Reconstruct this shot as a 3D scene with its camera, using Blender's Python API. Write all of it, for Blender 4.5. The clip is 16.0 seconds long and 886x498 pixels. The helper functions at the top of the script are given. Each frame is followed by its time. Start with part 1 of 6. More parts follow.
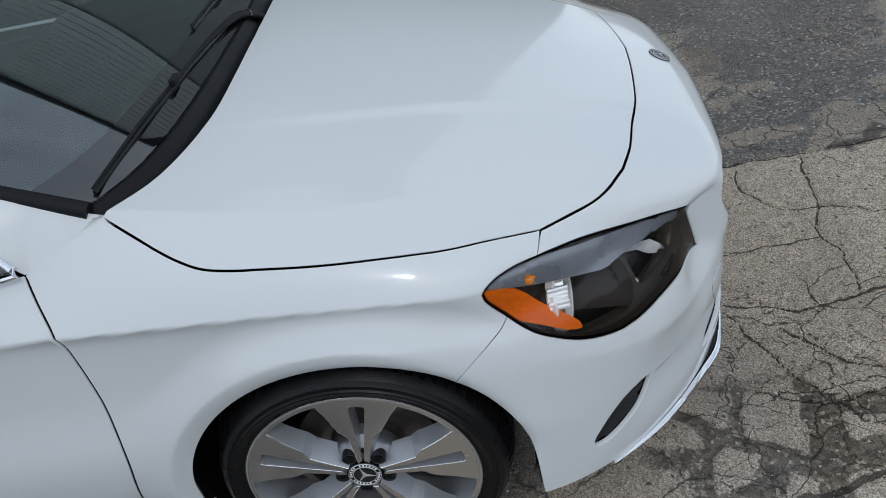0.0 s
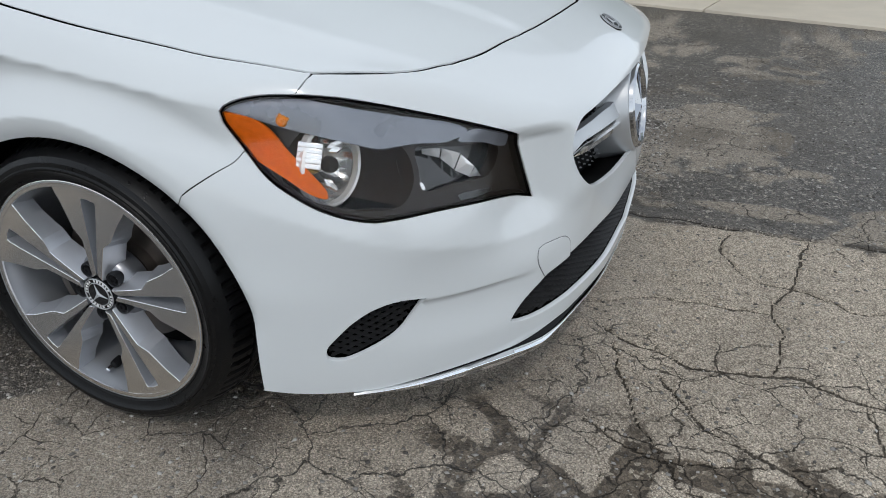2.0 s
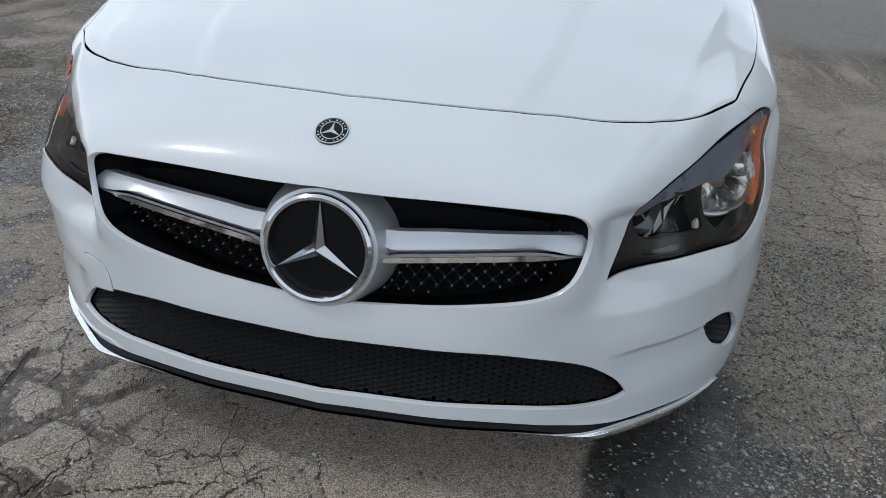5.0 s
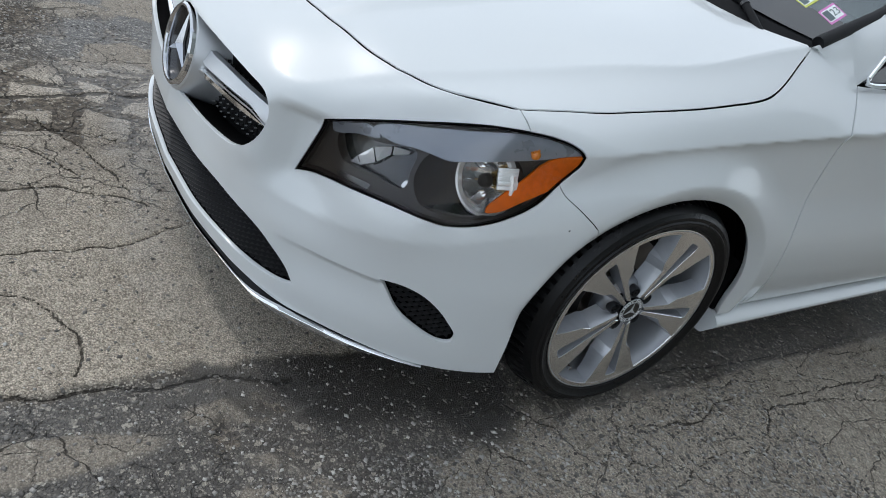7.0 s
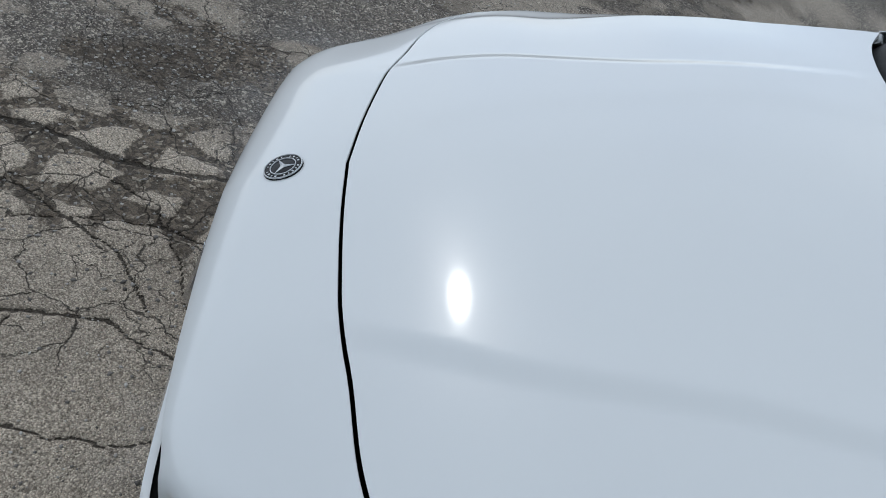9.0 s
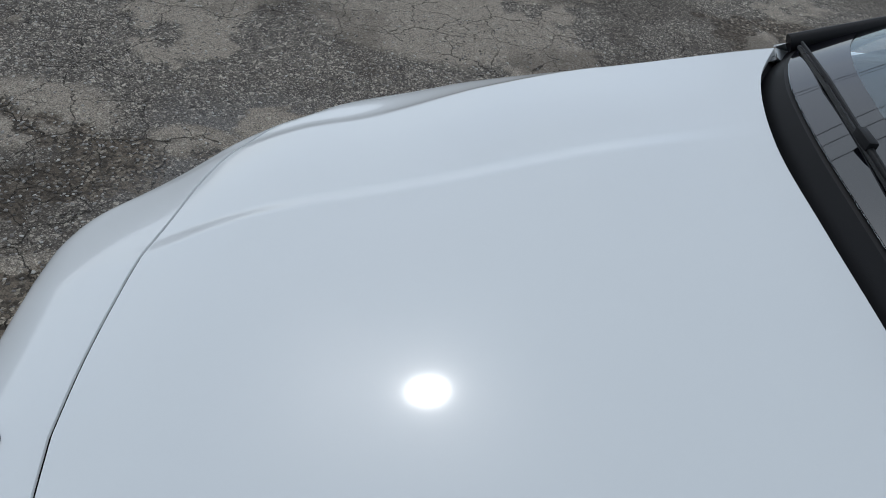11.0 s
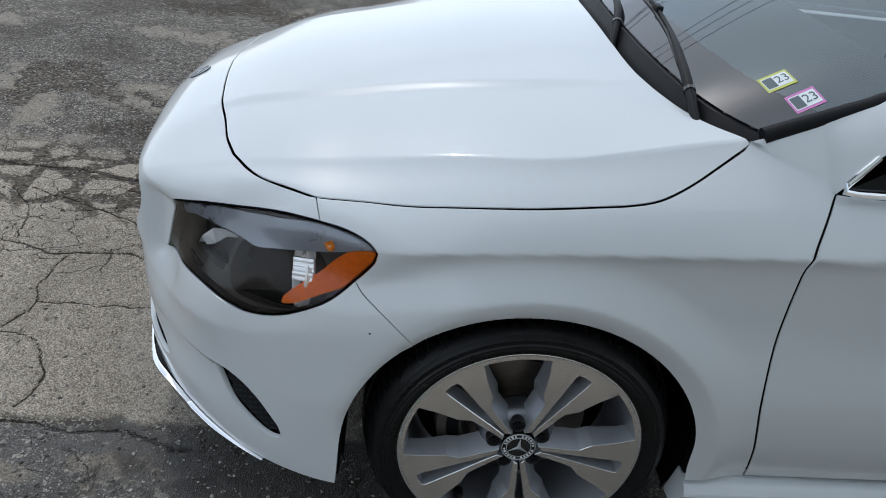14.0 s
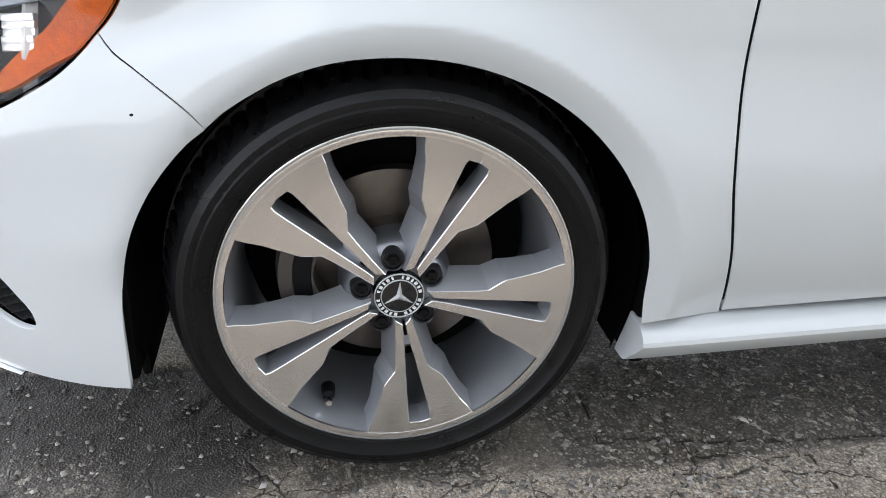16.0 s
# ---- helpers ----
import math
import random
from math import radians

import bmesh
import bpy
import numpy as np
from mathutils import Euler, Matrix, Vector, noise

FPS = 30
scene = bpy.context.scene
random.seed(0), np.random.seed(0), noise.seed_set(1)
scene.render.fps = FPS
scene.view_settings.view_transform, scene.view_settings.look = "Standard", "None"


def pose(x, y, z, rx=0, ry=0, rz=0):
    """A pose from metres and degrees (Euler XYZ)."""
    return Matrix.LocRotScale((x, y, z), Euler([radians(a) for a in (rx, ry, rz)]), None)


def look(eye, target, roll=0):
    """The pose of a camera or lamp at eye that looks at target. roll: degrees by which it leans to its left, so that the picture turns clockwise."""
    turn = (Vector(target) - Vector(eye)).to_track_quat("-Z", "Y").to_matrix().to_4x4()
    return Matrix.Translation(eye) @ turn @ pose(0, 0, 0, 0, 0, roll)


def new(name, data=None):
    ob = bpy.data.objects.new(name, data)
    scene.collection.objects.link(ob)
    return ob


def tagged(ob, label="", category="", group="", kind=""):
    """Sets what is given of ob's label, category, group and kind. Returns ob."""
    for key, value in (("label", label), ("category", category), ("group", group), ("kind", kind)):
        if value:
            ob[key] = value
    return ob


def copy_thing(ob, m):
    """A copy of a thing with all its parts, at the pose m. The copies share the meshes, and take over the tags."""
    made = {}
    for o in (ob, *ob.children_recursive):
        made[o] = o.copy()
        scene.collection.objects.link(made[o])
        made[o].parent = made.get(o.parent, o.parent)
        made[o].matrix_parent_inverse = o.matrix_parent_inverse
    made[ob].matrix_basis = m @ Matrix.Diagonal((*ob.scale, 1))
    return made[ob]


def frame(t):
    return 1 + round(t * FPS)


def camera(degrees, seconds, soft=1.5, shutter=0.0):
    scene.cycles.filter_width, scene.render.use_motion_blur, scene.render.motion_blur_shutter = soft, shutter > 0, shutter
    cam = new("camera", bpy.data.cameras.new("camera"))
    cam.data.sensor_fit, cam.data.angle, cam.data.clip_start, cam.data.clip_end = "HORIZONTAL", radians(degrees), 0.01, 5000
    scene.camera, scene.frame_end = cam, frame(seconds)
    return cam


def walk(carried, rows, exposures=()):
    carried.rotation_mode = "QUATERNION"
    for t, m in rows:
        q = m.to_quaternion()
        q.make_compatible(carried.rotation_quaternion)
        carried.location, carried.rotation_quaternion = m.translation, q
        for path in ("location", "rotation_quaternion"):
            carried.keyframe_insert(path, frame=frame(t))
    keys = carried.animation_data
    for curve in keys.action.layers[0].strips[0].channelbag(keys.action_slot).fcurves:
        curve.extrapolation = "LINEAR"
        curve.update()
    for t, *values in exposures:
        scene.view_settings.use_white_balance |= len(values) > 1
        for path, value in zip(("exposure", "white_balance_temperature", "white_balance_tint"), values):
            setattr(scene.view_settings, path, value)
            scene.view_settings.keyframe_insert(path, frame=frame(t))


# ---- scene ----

# camera and its walk
LENS = 59.76
cam = camera(LENS, 16.0, soft=0.9)
PATH = [
    (0.0, 0.4344, -1.8255, 1.5766, 8.806, -35.761, -15.207),
    (0.5, 0.3745, -2.0886, 1.4340, 6.658, -33.567, -11.825),
    (1.0, 0.5084, -2.1239, 1.2821, 7.701, -32.441, -7.370),
    (1.5, 0.8281, -2.0318, 1.1907, 13.038, -30.590, -3.526),
    (2.0, 1.0843, -1.7742, 1.1031, 21.243, -28.634, -0.795),
    (2.5, 1.3721, -1.5148, 1.1021, 32.193, -27.933, 1.386),
    (3.0, 1.6899, -1.2632, 1.1215, 45.224, -26.951, 2.704),
    (5.5, 1.9902, 0.8210, 1.1253, 111.951, -26.539, 4.560),
    (6.0, 1.8240, 1.1771, 1.1324, 122.758, -27.198, 6.772),
    (6.5, 1.6079, 1.4972, 1.1649, 131.940, -28.421, 12.408),
    (7.0, 1.3743, 1.7415, 1.2581, 140.193, -31.233, 20.064),
    (7.5, 1.1368, 1.6721, 1.3014, 145.802, -34.220, 28.863),
    (8.0, 0.9546, 1.4684, 1.3483, 153.159, -36.684, 31.314),
    (8.5, 0.8054, 1.2064, 1.3951, 160.723, -38.222, 29.358),
    (9.0, 0.7678, 0.8625, 1.4023, 165.757, -40.103, 25.066),
    (9.5, 0.7616, 0.5178, 1.4446, 167.014, -41.633, 22.392),
    (10.0, 0.6687, 0.3019, 1.4725, 166.345, -42.981, 20.081),
    (12.5, 0.3187, 1.2111, 1.6027, 170.974, -38.227, 6.162),
    (13.0, 0.3378, 1.5268, 1.5933, 172.962, -34.436, 8.663),
    (13.5, 0.3850, 1.8199, 1.5297, 174.643, -30.502, 10.446),
    (14.0, 0.3368, 1.9408, 1.4056, 173.603, -30.182, 9.099),
    (14.5, 0.1959, 1.8727, 1.1782, 171.976, -31.159, 7.610),
    (15.0, 0.1416, 1.7645, 0.9426, 170.749, -30.040, 6.901),
    (15.5, 0.1306, 1.7199, 0.8520, 170.614, -28.502, 6.060),
    (16.0, 0.1279, 1.7188, 0.8509, 168.413, -26.953, 4.864),
]
EXPOSURES = [(0.0, -0.60, 6150, 10), (0.6, -0.45, 6300, 10), (1.5, -0.32, 6450, 10), (3.0, -0.42, 6350, 11), (5.5, -0.38, 6250, 11), (6.5, -0.28, 6250, 10), (7.0, -0.12, 6300, 10), (7.6, -0.05, 6250, 10), (8.5, -0.70, 6150, 10), (9.0, -0.60, 6150, 10), (10.0, -0.75, 6150, 10), (12.5, -0.72, 6150, 10), (13.5, -0.52, 6150, 10), (14.0, -0.35, 6150, 10), (14.5, -0.20, 6150, 9), (15.0, 0.68, 6350, 11), (15.25, 0.80, 6500, 12), (16.0, 1.0, 6650, 15)]
walk(cam, [(t, pose(x, y, z, 90 + pitch, 0, yaw) @ pose(0, 0, 0, 0, 0, roll)) for t, x, y, z, yaw, pitch, roll in PATH], EXPOSURES)

# world and sun
SUN_DIR = Vector((0.25, -0.575, 0.78)).normalized()
world = bpy.data.worlds.new("sky")
scene.world = world
world.use_nodes = True
wn = world.node_tree
wn.nodes.clear()
sky = wn.nodes.new("ShaderNodeTexSky")
sky.sky_type, sky.sun_disc = "NISHITA", False
sky.sun_elevation = math.asin(SUN_DIR.z)
sky.sun_rotation = math.atan2(SUN_DIR.x, SUN_DIR.y)
sky.air_density, sky.dust_density, sky.ozone_density = 1.0, 1.5, 1.0
cloud = wn.nodes.new("ShaderNodeTexNoise")
cloud.inputs["Scale"].default_value, cloud.inputs["Detail"].default_value, cloud.inputs["Roughness"].default_value = 2.2, 6.0, 0.55
ramp = wn.nodes.new("ShaderNodeValToRGB")
ramp.color_ramp.elements[0].position, ramp.color_ramp.elements[1].position = 0.32, 0.60
ramp.color_ramp.elements[0].color = (0.5, 0.5, 0.5, 1)
mixc = wn.nodes.new("ShaderNodeMix")
mixc.data_type = "RGBA"
mixc.inputs["B"].default_value = (6.3, 6.9, 7.5, 1)
bg = wn.nodes.new("ShaderNodeBackground")
bg.inputs["Strength"].default_value = 0.19
wout = wn.nodes.new("ShaderNodeOutputWorld")
wtc = wn.nodes.new("ShaderNodeTexCoord")
wn.links.new(wtc.outputs["Generated"], cloud.inputs["Vector"])
wn.links.new(cloud.outputs["Fac"], ramp.inputs["Fac"])
wn.links.new(ramp.outputs["Color"], mixc.inputs["Factor"])
wn.links.new(sky.outputs["Color"], mixc.inputs["A"])
wsep = wn.nodes.new("ShaderNodeSeparateXYZ")
haze = wn.nodes.new("ShaderNodeMapRange")
for key, v in (("From Min", 0.0), ("From Max", 0.7), ("To Min", 1.3), ("To Max", 0.95)):
    haze.inputs[key].default_value = v
glow = wn.nodes.new("ShaderNodeVectorMath")
glow.operation = "SCALE"
wn.links.new(wtc.outputs["Generated"], wsep.inputs["Vector"])
wn.links.new(wsep.outputs["Z"], haze.inputs["Value"])
wn.links.new(mixc.outputs["Result"], glow.inputs[0])
wn.links.new(haze.outputs["Result"], glow.inputs["Scale"])
# bright veil of thin cloud round the sun
toward = wn.nodes.new("ShaderNodeVectorMath")
toward.operation = "DOT_PRODUCT"
toward.inputs[1].default_value = SUN_DIR
wn.links.new(wtc.outputs["Generated"], toward.inputs[0])
angle = wn.nodes.new("ShaderNodeMath")
angle.operation = "ARCCOSINE"
angle.use_clamp = False
wn.links.new(toward.outputs["Value"], angle.inputs[0])
veil = wn.nodes.new("ShaderNodeMath")
veil.operation = "MULTIPLY"
veil.inputs[1].default_value = -1 / radians(4.0)
wn.links.new(angle.outputs["Value"], veil.inputs[0])
fall = wn.nodes.new("ShaderNodeMath")
fall.operation = "EXPONENT"
wn.links.new(veil.outputs["Value"], fall.inputs[0])
veil_color = wn.nodes.new("ShaderNodeVectorMath")
veil_color.operation = "SCALE"
veil_color.inputs[0].default_value = (18, 17.5, 16.5)
wn.links.new(fall.outputs["Value"], veil_color.inputs["Scale"])
whole_sky = wn.nodes.new("ShaderNodeVectorMath")
whole_sky.operation = "ADD"
wn.links.new(glow.outputs["Vector"], whole_sky.inputs[0])
wn.links.new(veil_color.outputs["Vector"], whole_sky.inputs[1])
wn.links.new(whole_sky.outputs["Vector"], bg.inputs["Color"])
wn.links.new(bg.outputs["Background"], wout.inputs["Surface"])
sun = new("sun", bpy.data.lights.new("sun", "SUN"))
sun.data.energy, sun.data.angle, sun.data.color = 0.75, radians(1.9), (1.0, 0.96, 0.9)
sun.matrix_world = look(SUN_DIR * 30, (0, 0, 0))


# ---- materials ----
def material(name, color, rough=0.5, metal=0.0, coat=0.0, bump=0.0, scale=200.0, vary=0.0, vscale=6.0, transmission=0.0, ior=1.5, spec=0.5):
    m = bpy.data.materials.new(name)
    m.use_nodes = True
    nt = m.node_tree
    p = nt.nodes["Principled BSDF"]
    p.inputs["Base Color"].default_value = (*color, 1)
    p.inputs["Roughness"].default_value = rough
    p.inputs["Metallic"].default_value = metal
    p.inputs["Coat Weight"].default_value = coat
    p.inputs["Coat Roughness"].default_value = 0.03
    p.inputs["Transmission Weight"].default_value = transmission
    p.inputs["IOR"].default_value = ior
    p.inputs["Specular IOR Level"].default_value = spec
    tc = nt.nodes.new("ShaderNodeTexCoord")
    if vary:
        n = nt.nodes.new("ShaderNodeTexNoise")
        n.inputs["Scale"].default_value, n.inputs["Detail"].default_value = vscale, 5
        mr = nt.nodes.new("ShaderNodeMapRange")
        mr.inputs["To Min"].default_value, mr.inputs["To Max"].default_value = 1 - vary, 1 + vary
        hs = nt.nodes.new("ShaderNodeHueSaturation")
        hs.inputs["Color"].default_value = (*color, 1)
        rr = nt.nodes.new("ShaderNodeMapRange")
        rr.inputs["To Min"].default_value, rr.inputs["To Max"].default_value = max(rough * (1 - 1.5 * vary), 0.01), min(rough * (1 + 1.5 * vary), 1)
        nt.links.new(tc.outputs["Object"], n.inputs["Vector"])
        nt.links.new(n.outputs["Fac"], mr.inputs["Value"])
        nt.links.new(n.outputs["Fac"], rr.inputs["Value"])
        nt.links.new(mr.outputs["Result"], hs.inputs["Value"])
        nt.links.new(hs.outputs["Color"], p.inputs["Base Color"])
        nt.links.new(rr.outputs["Result"], p.inputs["Roughness"])
    if bump:
        n2 = nt.nodes.new("ShaderNodeTexNoise")
        n2.inputs["Scale"].default_value, n2.inputs["Detail"].default_value = scale, 3
        b = nt.nodes.new("ShaderNodeBump")
        b.inputs["Strength"].default_value, b.inputs["Distance"].default_value = bump, 0.002
        nt.links.new(tc.outputs["Object"], n2.inputs["Vector"])
        nt.links.new(n2.outputs["Fac"], b.inputs["Height"])
        nt.links.new(b.outputs["Normal"], p.inputs["Normal"])
    return m


PAINT = material("white_paint", (0.612, 0.634, 0.64), 0.3, coat=1.0, vary=0.02, vscale=1.5, spec=0.15)
PAINT.node_tree.nodes["Principled BSDF"].inputs["Coat Roughness"].default_value = 0.075
BLACK = material("black_plastic", (0.007, 0.007, 0.008), 0.5, bump=0.15, scale=900, vary=0.15, spec=0.18)
LAMPBROW = material("lamp_brow", (0.21, 0.225, 0.26), 0.3, metal=0.35, coat=0.7, bump=0.12, scale=45, vary=0.35, vscale=14)
GRILLEBLACK = material("grille_black", (0.005, 0.005, 0.0055), 0.7, vary=0.15, spec=0.08)
MESHBLACK = material("grille_mesh", (0.018, 0.018, 0.019), 0.4, vary=0.15)
DARKCHROME = material("dark_chrome", (0.52, 0.53, 0.55), 0.07, metal=1.0, vary=0.03)
GLOSSBLACK = material("gloss_black", (0.006, 0.006, 0.007), 0.12, coat=0.6, vary=0.1)
RUBBER = material("tyre_rubber", (0.005, 0.005, 0.0054), 0.33, bump=0.3, scale=350, vary=0.4, vscale=30, spec=0.24)
SEAL = material("rubber_seal", (0.005, 0.005, 0.005), 0.8, vary=0.1, spec=0.1)
ALLOY = material("machined_alloy", (0.88, 0.86, 0.84), 0.2, metal=1.0, vary=0.03, vscale=30)
WHEELGREY = material("grey_wheel_paint", (0.52, 0.533, 0.565), 0.3, metal=0.65, coat=0.3, vary=0.08, vscale=25)
DARKSEAT = material("bolt_recess", (0.03, 0.031, 0.034), 0.35, metal=0.5, vary=0.1)
BARREL = material("barrel_grey", (0.44, 0.452, 0.475), 0.3, metal=0.65, vary=0.1, vscale=25)
HUBGREY = material("hub_grey", (0.22, 0.225, 0.24), 0.3, metal=0.8, vary=0.1, vscale=25)
CHROME = material("chrome", (0.86, 0.87, 0.88), 0.06, metal=1.0, vary=0.02)
SILVER = material("satin_silver", (0.52, 0.535, 0.55), 0.4, metal=0.6, vary=0.03)
STEEL = material("brake_steel", (0.17, 0.15, 0.135), 0.38, metal=0.9, bump=0.1, scale=300, vary=0.25, vscale=40)
REFLECTOR = material("reflector", (0.94, 0.94, 0.94), 0.1, metal=0.4, bump=0.35, scale=70, vary=0.05, vscale=90)
CASTIRON = material("brake_casting", (0.12, 0.105, 0.095), 0.65, metal=0.4, bump=0.4, scale=300, vary=0.3, vscale=30)
AMBER = material("amber_lens", (0.70, 0.135, 0.0), 0.35, spec=0.2, bump=0.3, scale=140, vary=0.35, vscale=110)
LAMPDARK = material("lamp_bezel", (0.022, 0.016, 0.012), 0.35, vary=0.3, vscale=9, spec=0.35)
LAMPGREY = material("joint_grey", (0.33, 0.34, 0.36), 0.25, metal=0.5, coat=0.3, vary=0.08, vscale=30)
CABIN = material("cabin_trim", (0.035, 0.037, 0.04), 0.7, vary=0.2)
FRIT = material("glass_print", (0.004, 0.004, 0.006), 0.03, vary=0.05, spec=0.5)
FRIT.node_tree.nodes["Principled BSDF"].inputs["IOR"].default_value = 2.0
EMBLEMBLACK = material("emblem_black", (0.004, 0.004, 0.005), 0.25, spec=0.2, vary=0.1)
BOWLRING = material("lamp_ring", (0.85, 0.83, 0.80), 0.25, metal=0.3, vary=0.05, vscale=60)
BOWLMETAL = material("lamp_bowl", (0.95, 0.93, 0.90), 0.12, metal=0.85, bump=0.25, scale=60, vary=0.1, vscale=60)
WHITEPRINT = material("white_print", (0.75, 0.75, 0.75), 0.5, vary=0.03)


def glass_material(name, tint, rough=0.0, ior=1.5, coating=(1, 1, 1)):
    m = bpy.data.materials.new(name)
    m.use_nodes = True
    nt = m.node_tree
    nt.nodes.clear()
    out = nt.nodes.new("ShaderNodeOutputMaterial")
    tr = nt.nodes.new("ShaderNodeBsdfTransparent")
    tr.inputs["Color"].default_value = (*tint, 1)
    gl = nt.nodes.new("ShaderNodeBsdfGlossy")
    gl.inputs["Roughness"].default_value = rough
    gl.inputs["Color"].default_value = (*coating, 1)
    fr = nt.nodes.new("ShaderNodeFresnel")
    fr.inputs["IOR"].default_value = ior
    mx = nt.nodes.new("ShaderNodeMixShader")
    nt.links.new(fr.outputs["Fac"], mx.inputs["Fac"])
    nt.links.new(tr.outputs["BSDF"], mx.inputs[1])
    nt.links.new(gl.outputs["BSDF"], mx.inputs[2])
    nt.links.new(mx.outputs["Shader"], out.inputs["Surface"])
    return m


LENSGLASS = glass_material("lamp_lens", (0.99, 0.99, 0.99), 0.01, 1.3)
WINDGLASS = glass_material("tinted_glass", (0.80, 0.84, 0.83), 0.0, 2.35, (0.88, 0.97, 1.0))
SIDEGLASS = glass_material("dark_glass", (0.16, 0.18, 0.18), 0.0)


# ---- small mesh helpers ----
def part(name, bm, mat, parent, label="", smooth=True):
    me = bpy.data.meshes.new(name)
    bm.to_mesh(me)
    bm.free()
    me.materials.append(mat)
    if smooth:
        me.polygons.foreach_set("use_smooth", [True] * len(me.polygons))
        me.set_sharp_from_angle(angle=radians(38))
    ob = new(name, me)
    ob.parent = parent
    if label:
        ob["label"] = label
    return ob


def part_data(name, verts, faces, mat, parent, label="", normals=None, sharp=None):
    me = bpy.data.meshes.new(name)
    me.from_pydata([tuple(v) for v in verts], [], faces)
    me.materials.append(mat)
    me.polygons.foreach_set("use_smooth", [True] * len(me.polygons))
    if normals is not None:
        me.normals_split_custom_set_from_vertices([tuple(n) for n in normals])
    elif sharp:
        me.set_sharp_from_angle(angle=radians(sharp))
    me.update()
    ob = new(name, me)
    ob.parent = parent
    if label:
        ob["label"] = label
    return ob


def thing(name, label, category, x=0, y=0, z=0, kind="", group=""):
    ob = new(name)
    ob.empty_display_size = 0.1
    ob.location = (x, y, z)
    return tagged(ob, label, category, group, kind)


def pchip(xs, ys):
    """Monotone cubic through a few points, straight beyond its ends."""
    xs, ys = np.array(xs, float), np.array(ys, float)
    h, d = np.diff(xs), np.diff(ys) / np.diff(xs)
    m = np.zeros(len(xs))
    for i in range(1, len(xs) - 1):
        if d[i - 1] * d[i] > 0:
            w1, w2 = 2 * h[i] + h[i - 1], h[i] + 2 * h[i - 1]
            m[i] = (w1 + w2) / (w1 / d[i - 1] + w2 / d[i])
    m[0], m[-1] = d[0], d[-1]

    def at(x):
        x = np.asarray(x, float)
        i = np.clip(np.searchsorted(xs, x) - 1, 0, len(h) - 1)
        t = (x - xs[i]) / h[i]
        tc = np.clip(t, 0, 1)
        a = (1 + 2 * tc) * (1 - tc) ** 2 * ys[i] + tc * (1 - tc) ** 2 * h[i] * m[i] + tc**2 * (3 - 2 * tc) * ys[i + 1] + tc**2 * (tc - 1) * h[i] * m[i + 1]
        return a + np.where(t < 0, t * h[i] * m[i], 0) + np.where(t > 1, (t - 1) * h[i] * m[i + 1], 0)
    return at


def step(a, b, x):
    t = np.clip((x - a) / (b - a), 0, 1)
    return t * t * (3 - 2 * t)


def smax(a, b, k):
    h = np.maximum(k - np.abs(a - b), 0) / k
    return np.maximum(a, b) + h * h * k / 4


# ---- the car's skin: x ahead of the front axle, y to its left, z up ----
Z0 = pchip([-3.75, -3.0, -1.5, -0.5, -0.3, 0, 0.2, 0.4, 0.6, 0.726, 0.806, 0.86, 0.9], [1.02, 1.07, 1.05, 1.03, 1.0, 0.955, 0.915, 0.866, 0.812, 0.757, 0.718, 0.683, 0.65])
Y1 = pchip([-0.3, 0.1, 0.3, 0.5, 0.69, 0.85], [0.45, 0.392, 0.353, 0.331, 0.285, 0.25])
Y2 = pchip([-3.75, -3.0, -1.5, -0.4, 0, 0.2, 0.4, 0.5, 0.608, 0.7, 0.85], [0.60, 0.69, 0.72, 0.705, 0.697, 0.655, 0.601, 0.583, 0.545, 0.50, 0.44])
Z2 = pchip([-3.75, -3.0, -1.5, -0.4, -0.3, 0, 0.2, 0.4, 0.5, 0.608, 0.7, 0.85], [0.98, 1.03, 1.0, 0.985, 0.966, 0.89, 0.85, 0.796, 0.775, 0.742, 0.70, 0.645])
Y3 = pchip([-3.75, -2.7, -1.5, -0.6, -0.4, 0, 0.2, 0.315, 0.44, 0.6, 0.7, 0.85], [0.80, 0.865, 0.855, 0.852, 0.85, 0.828, 0.815, 0.797, 0.755, 0.665, 0.585, 0.50])
Z3 = pchip([-3.75, -2.7, -1.5, -0.6, -0.4, 0, 0.2, 0.315, 0.44, 0.6, 0.7, 0.85], [0.91, 0.91, 0.88, 0.835, 0.818, 0.768, 0.738, 0.716, 0.705, 0.685, 0.655, 0.60])
SIDE = pchip([0.10, 0.22, 0.264, 0.32, 0.40, 0.48, 0.56, 0.64, 0.70, 0.74, 0.775, 0.85, 1.1], [0.76, 0.79, 0.808, 0.830, 0.850, 0.857, 0.855, 0.850, 0.848, 0.848, 0.85, 0.852, 0.856])
BUMP = pchip([-0.01, 0.2, 0.4, 0.5, 0.561, 0.69, 0.792, 0.832, 0.86, 0.9], [0.892, 0.882, 0.842, 0.795, 0.755, 0.635, 0.477, 0.368, 0.24, -0.2])
NOSE = pchip([-0.01, 0.2, 0.40, 0.43, 0.45, 0.465, 0.48, 0.514, 0.56, 0.602, 0.661, 0.718, 0.745, 0.779, 0.80, 0.825, 0.85, 0.88], [0.886, 0.876, 0.857, 0.847, 0.828, 0.799, 0.771, 0.745, 0.722, 0.703, 0.66, 0.60, 0.55, 0.484, 0.43, 0.345, 0.25, 0.08])
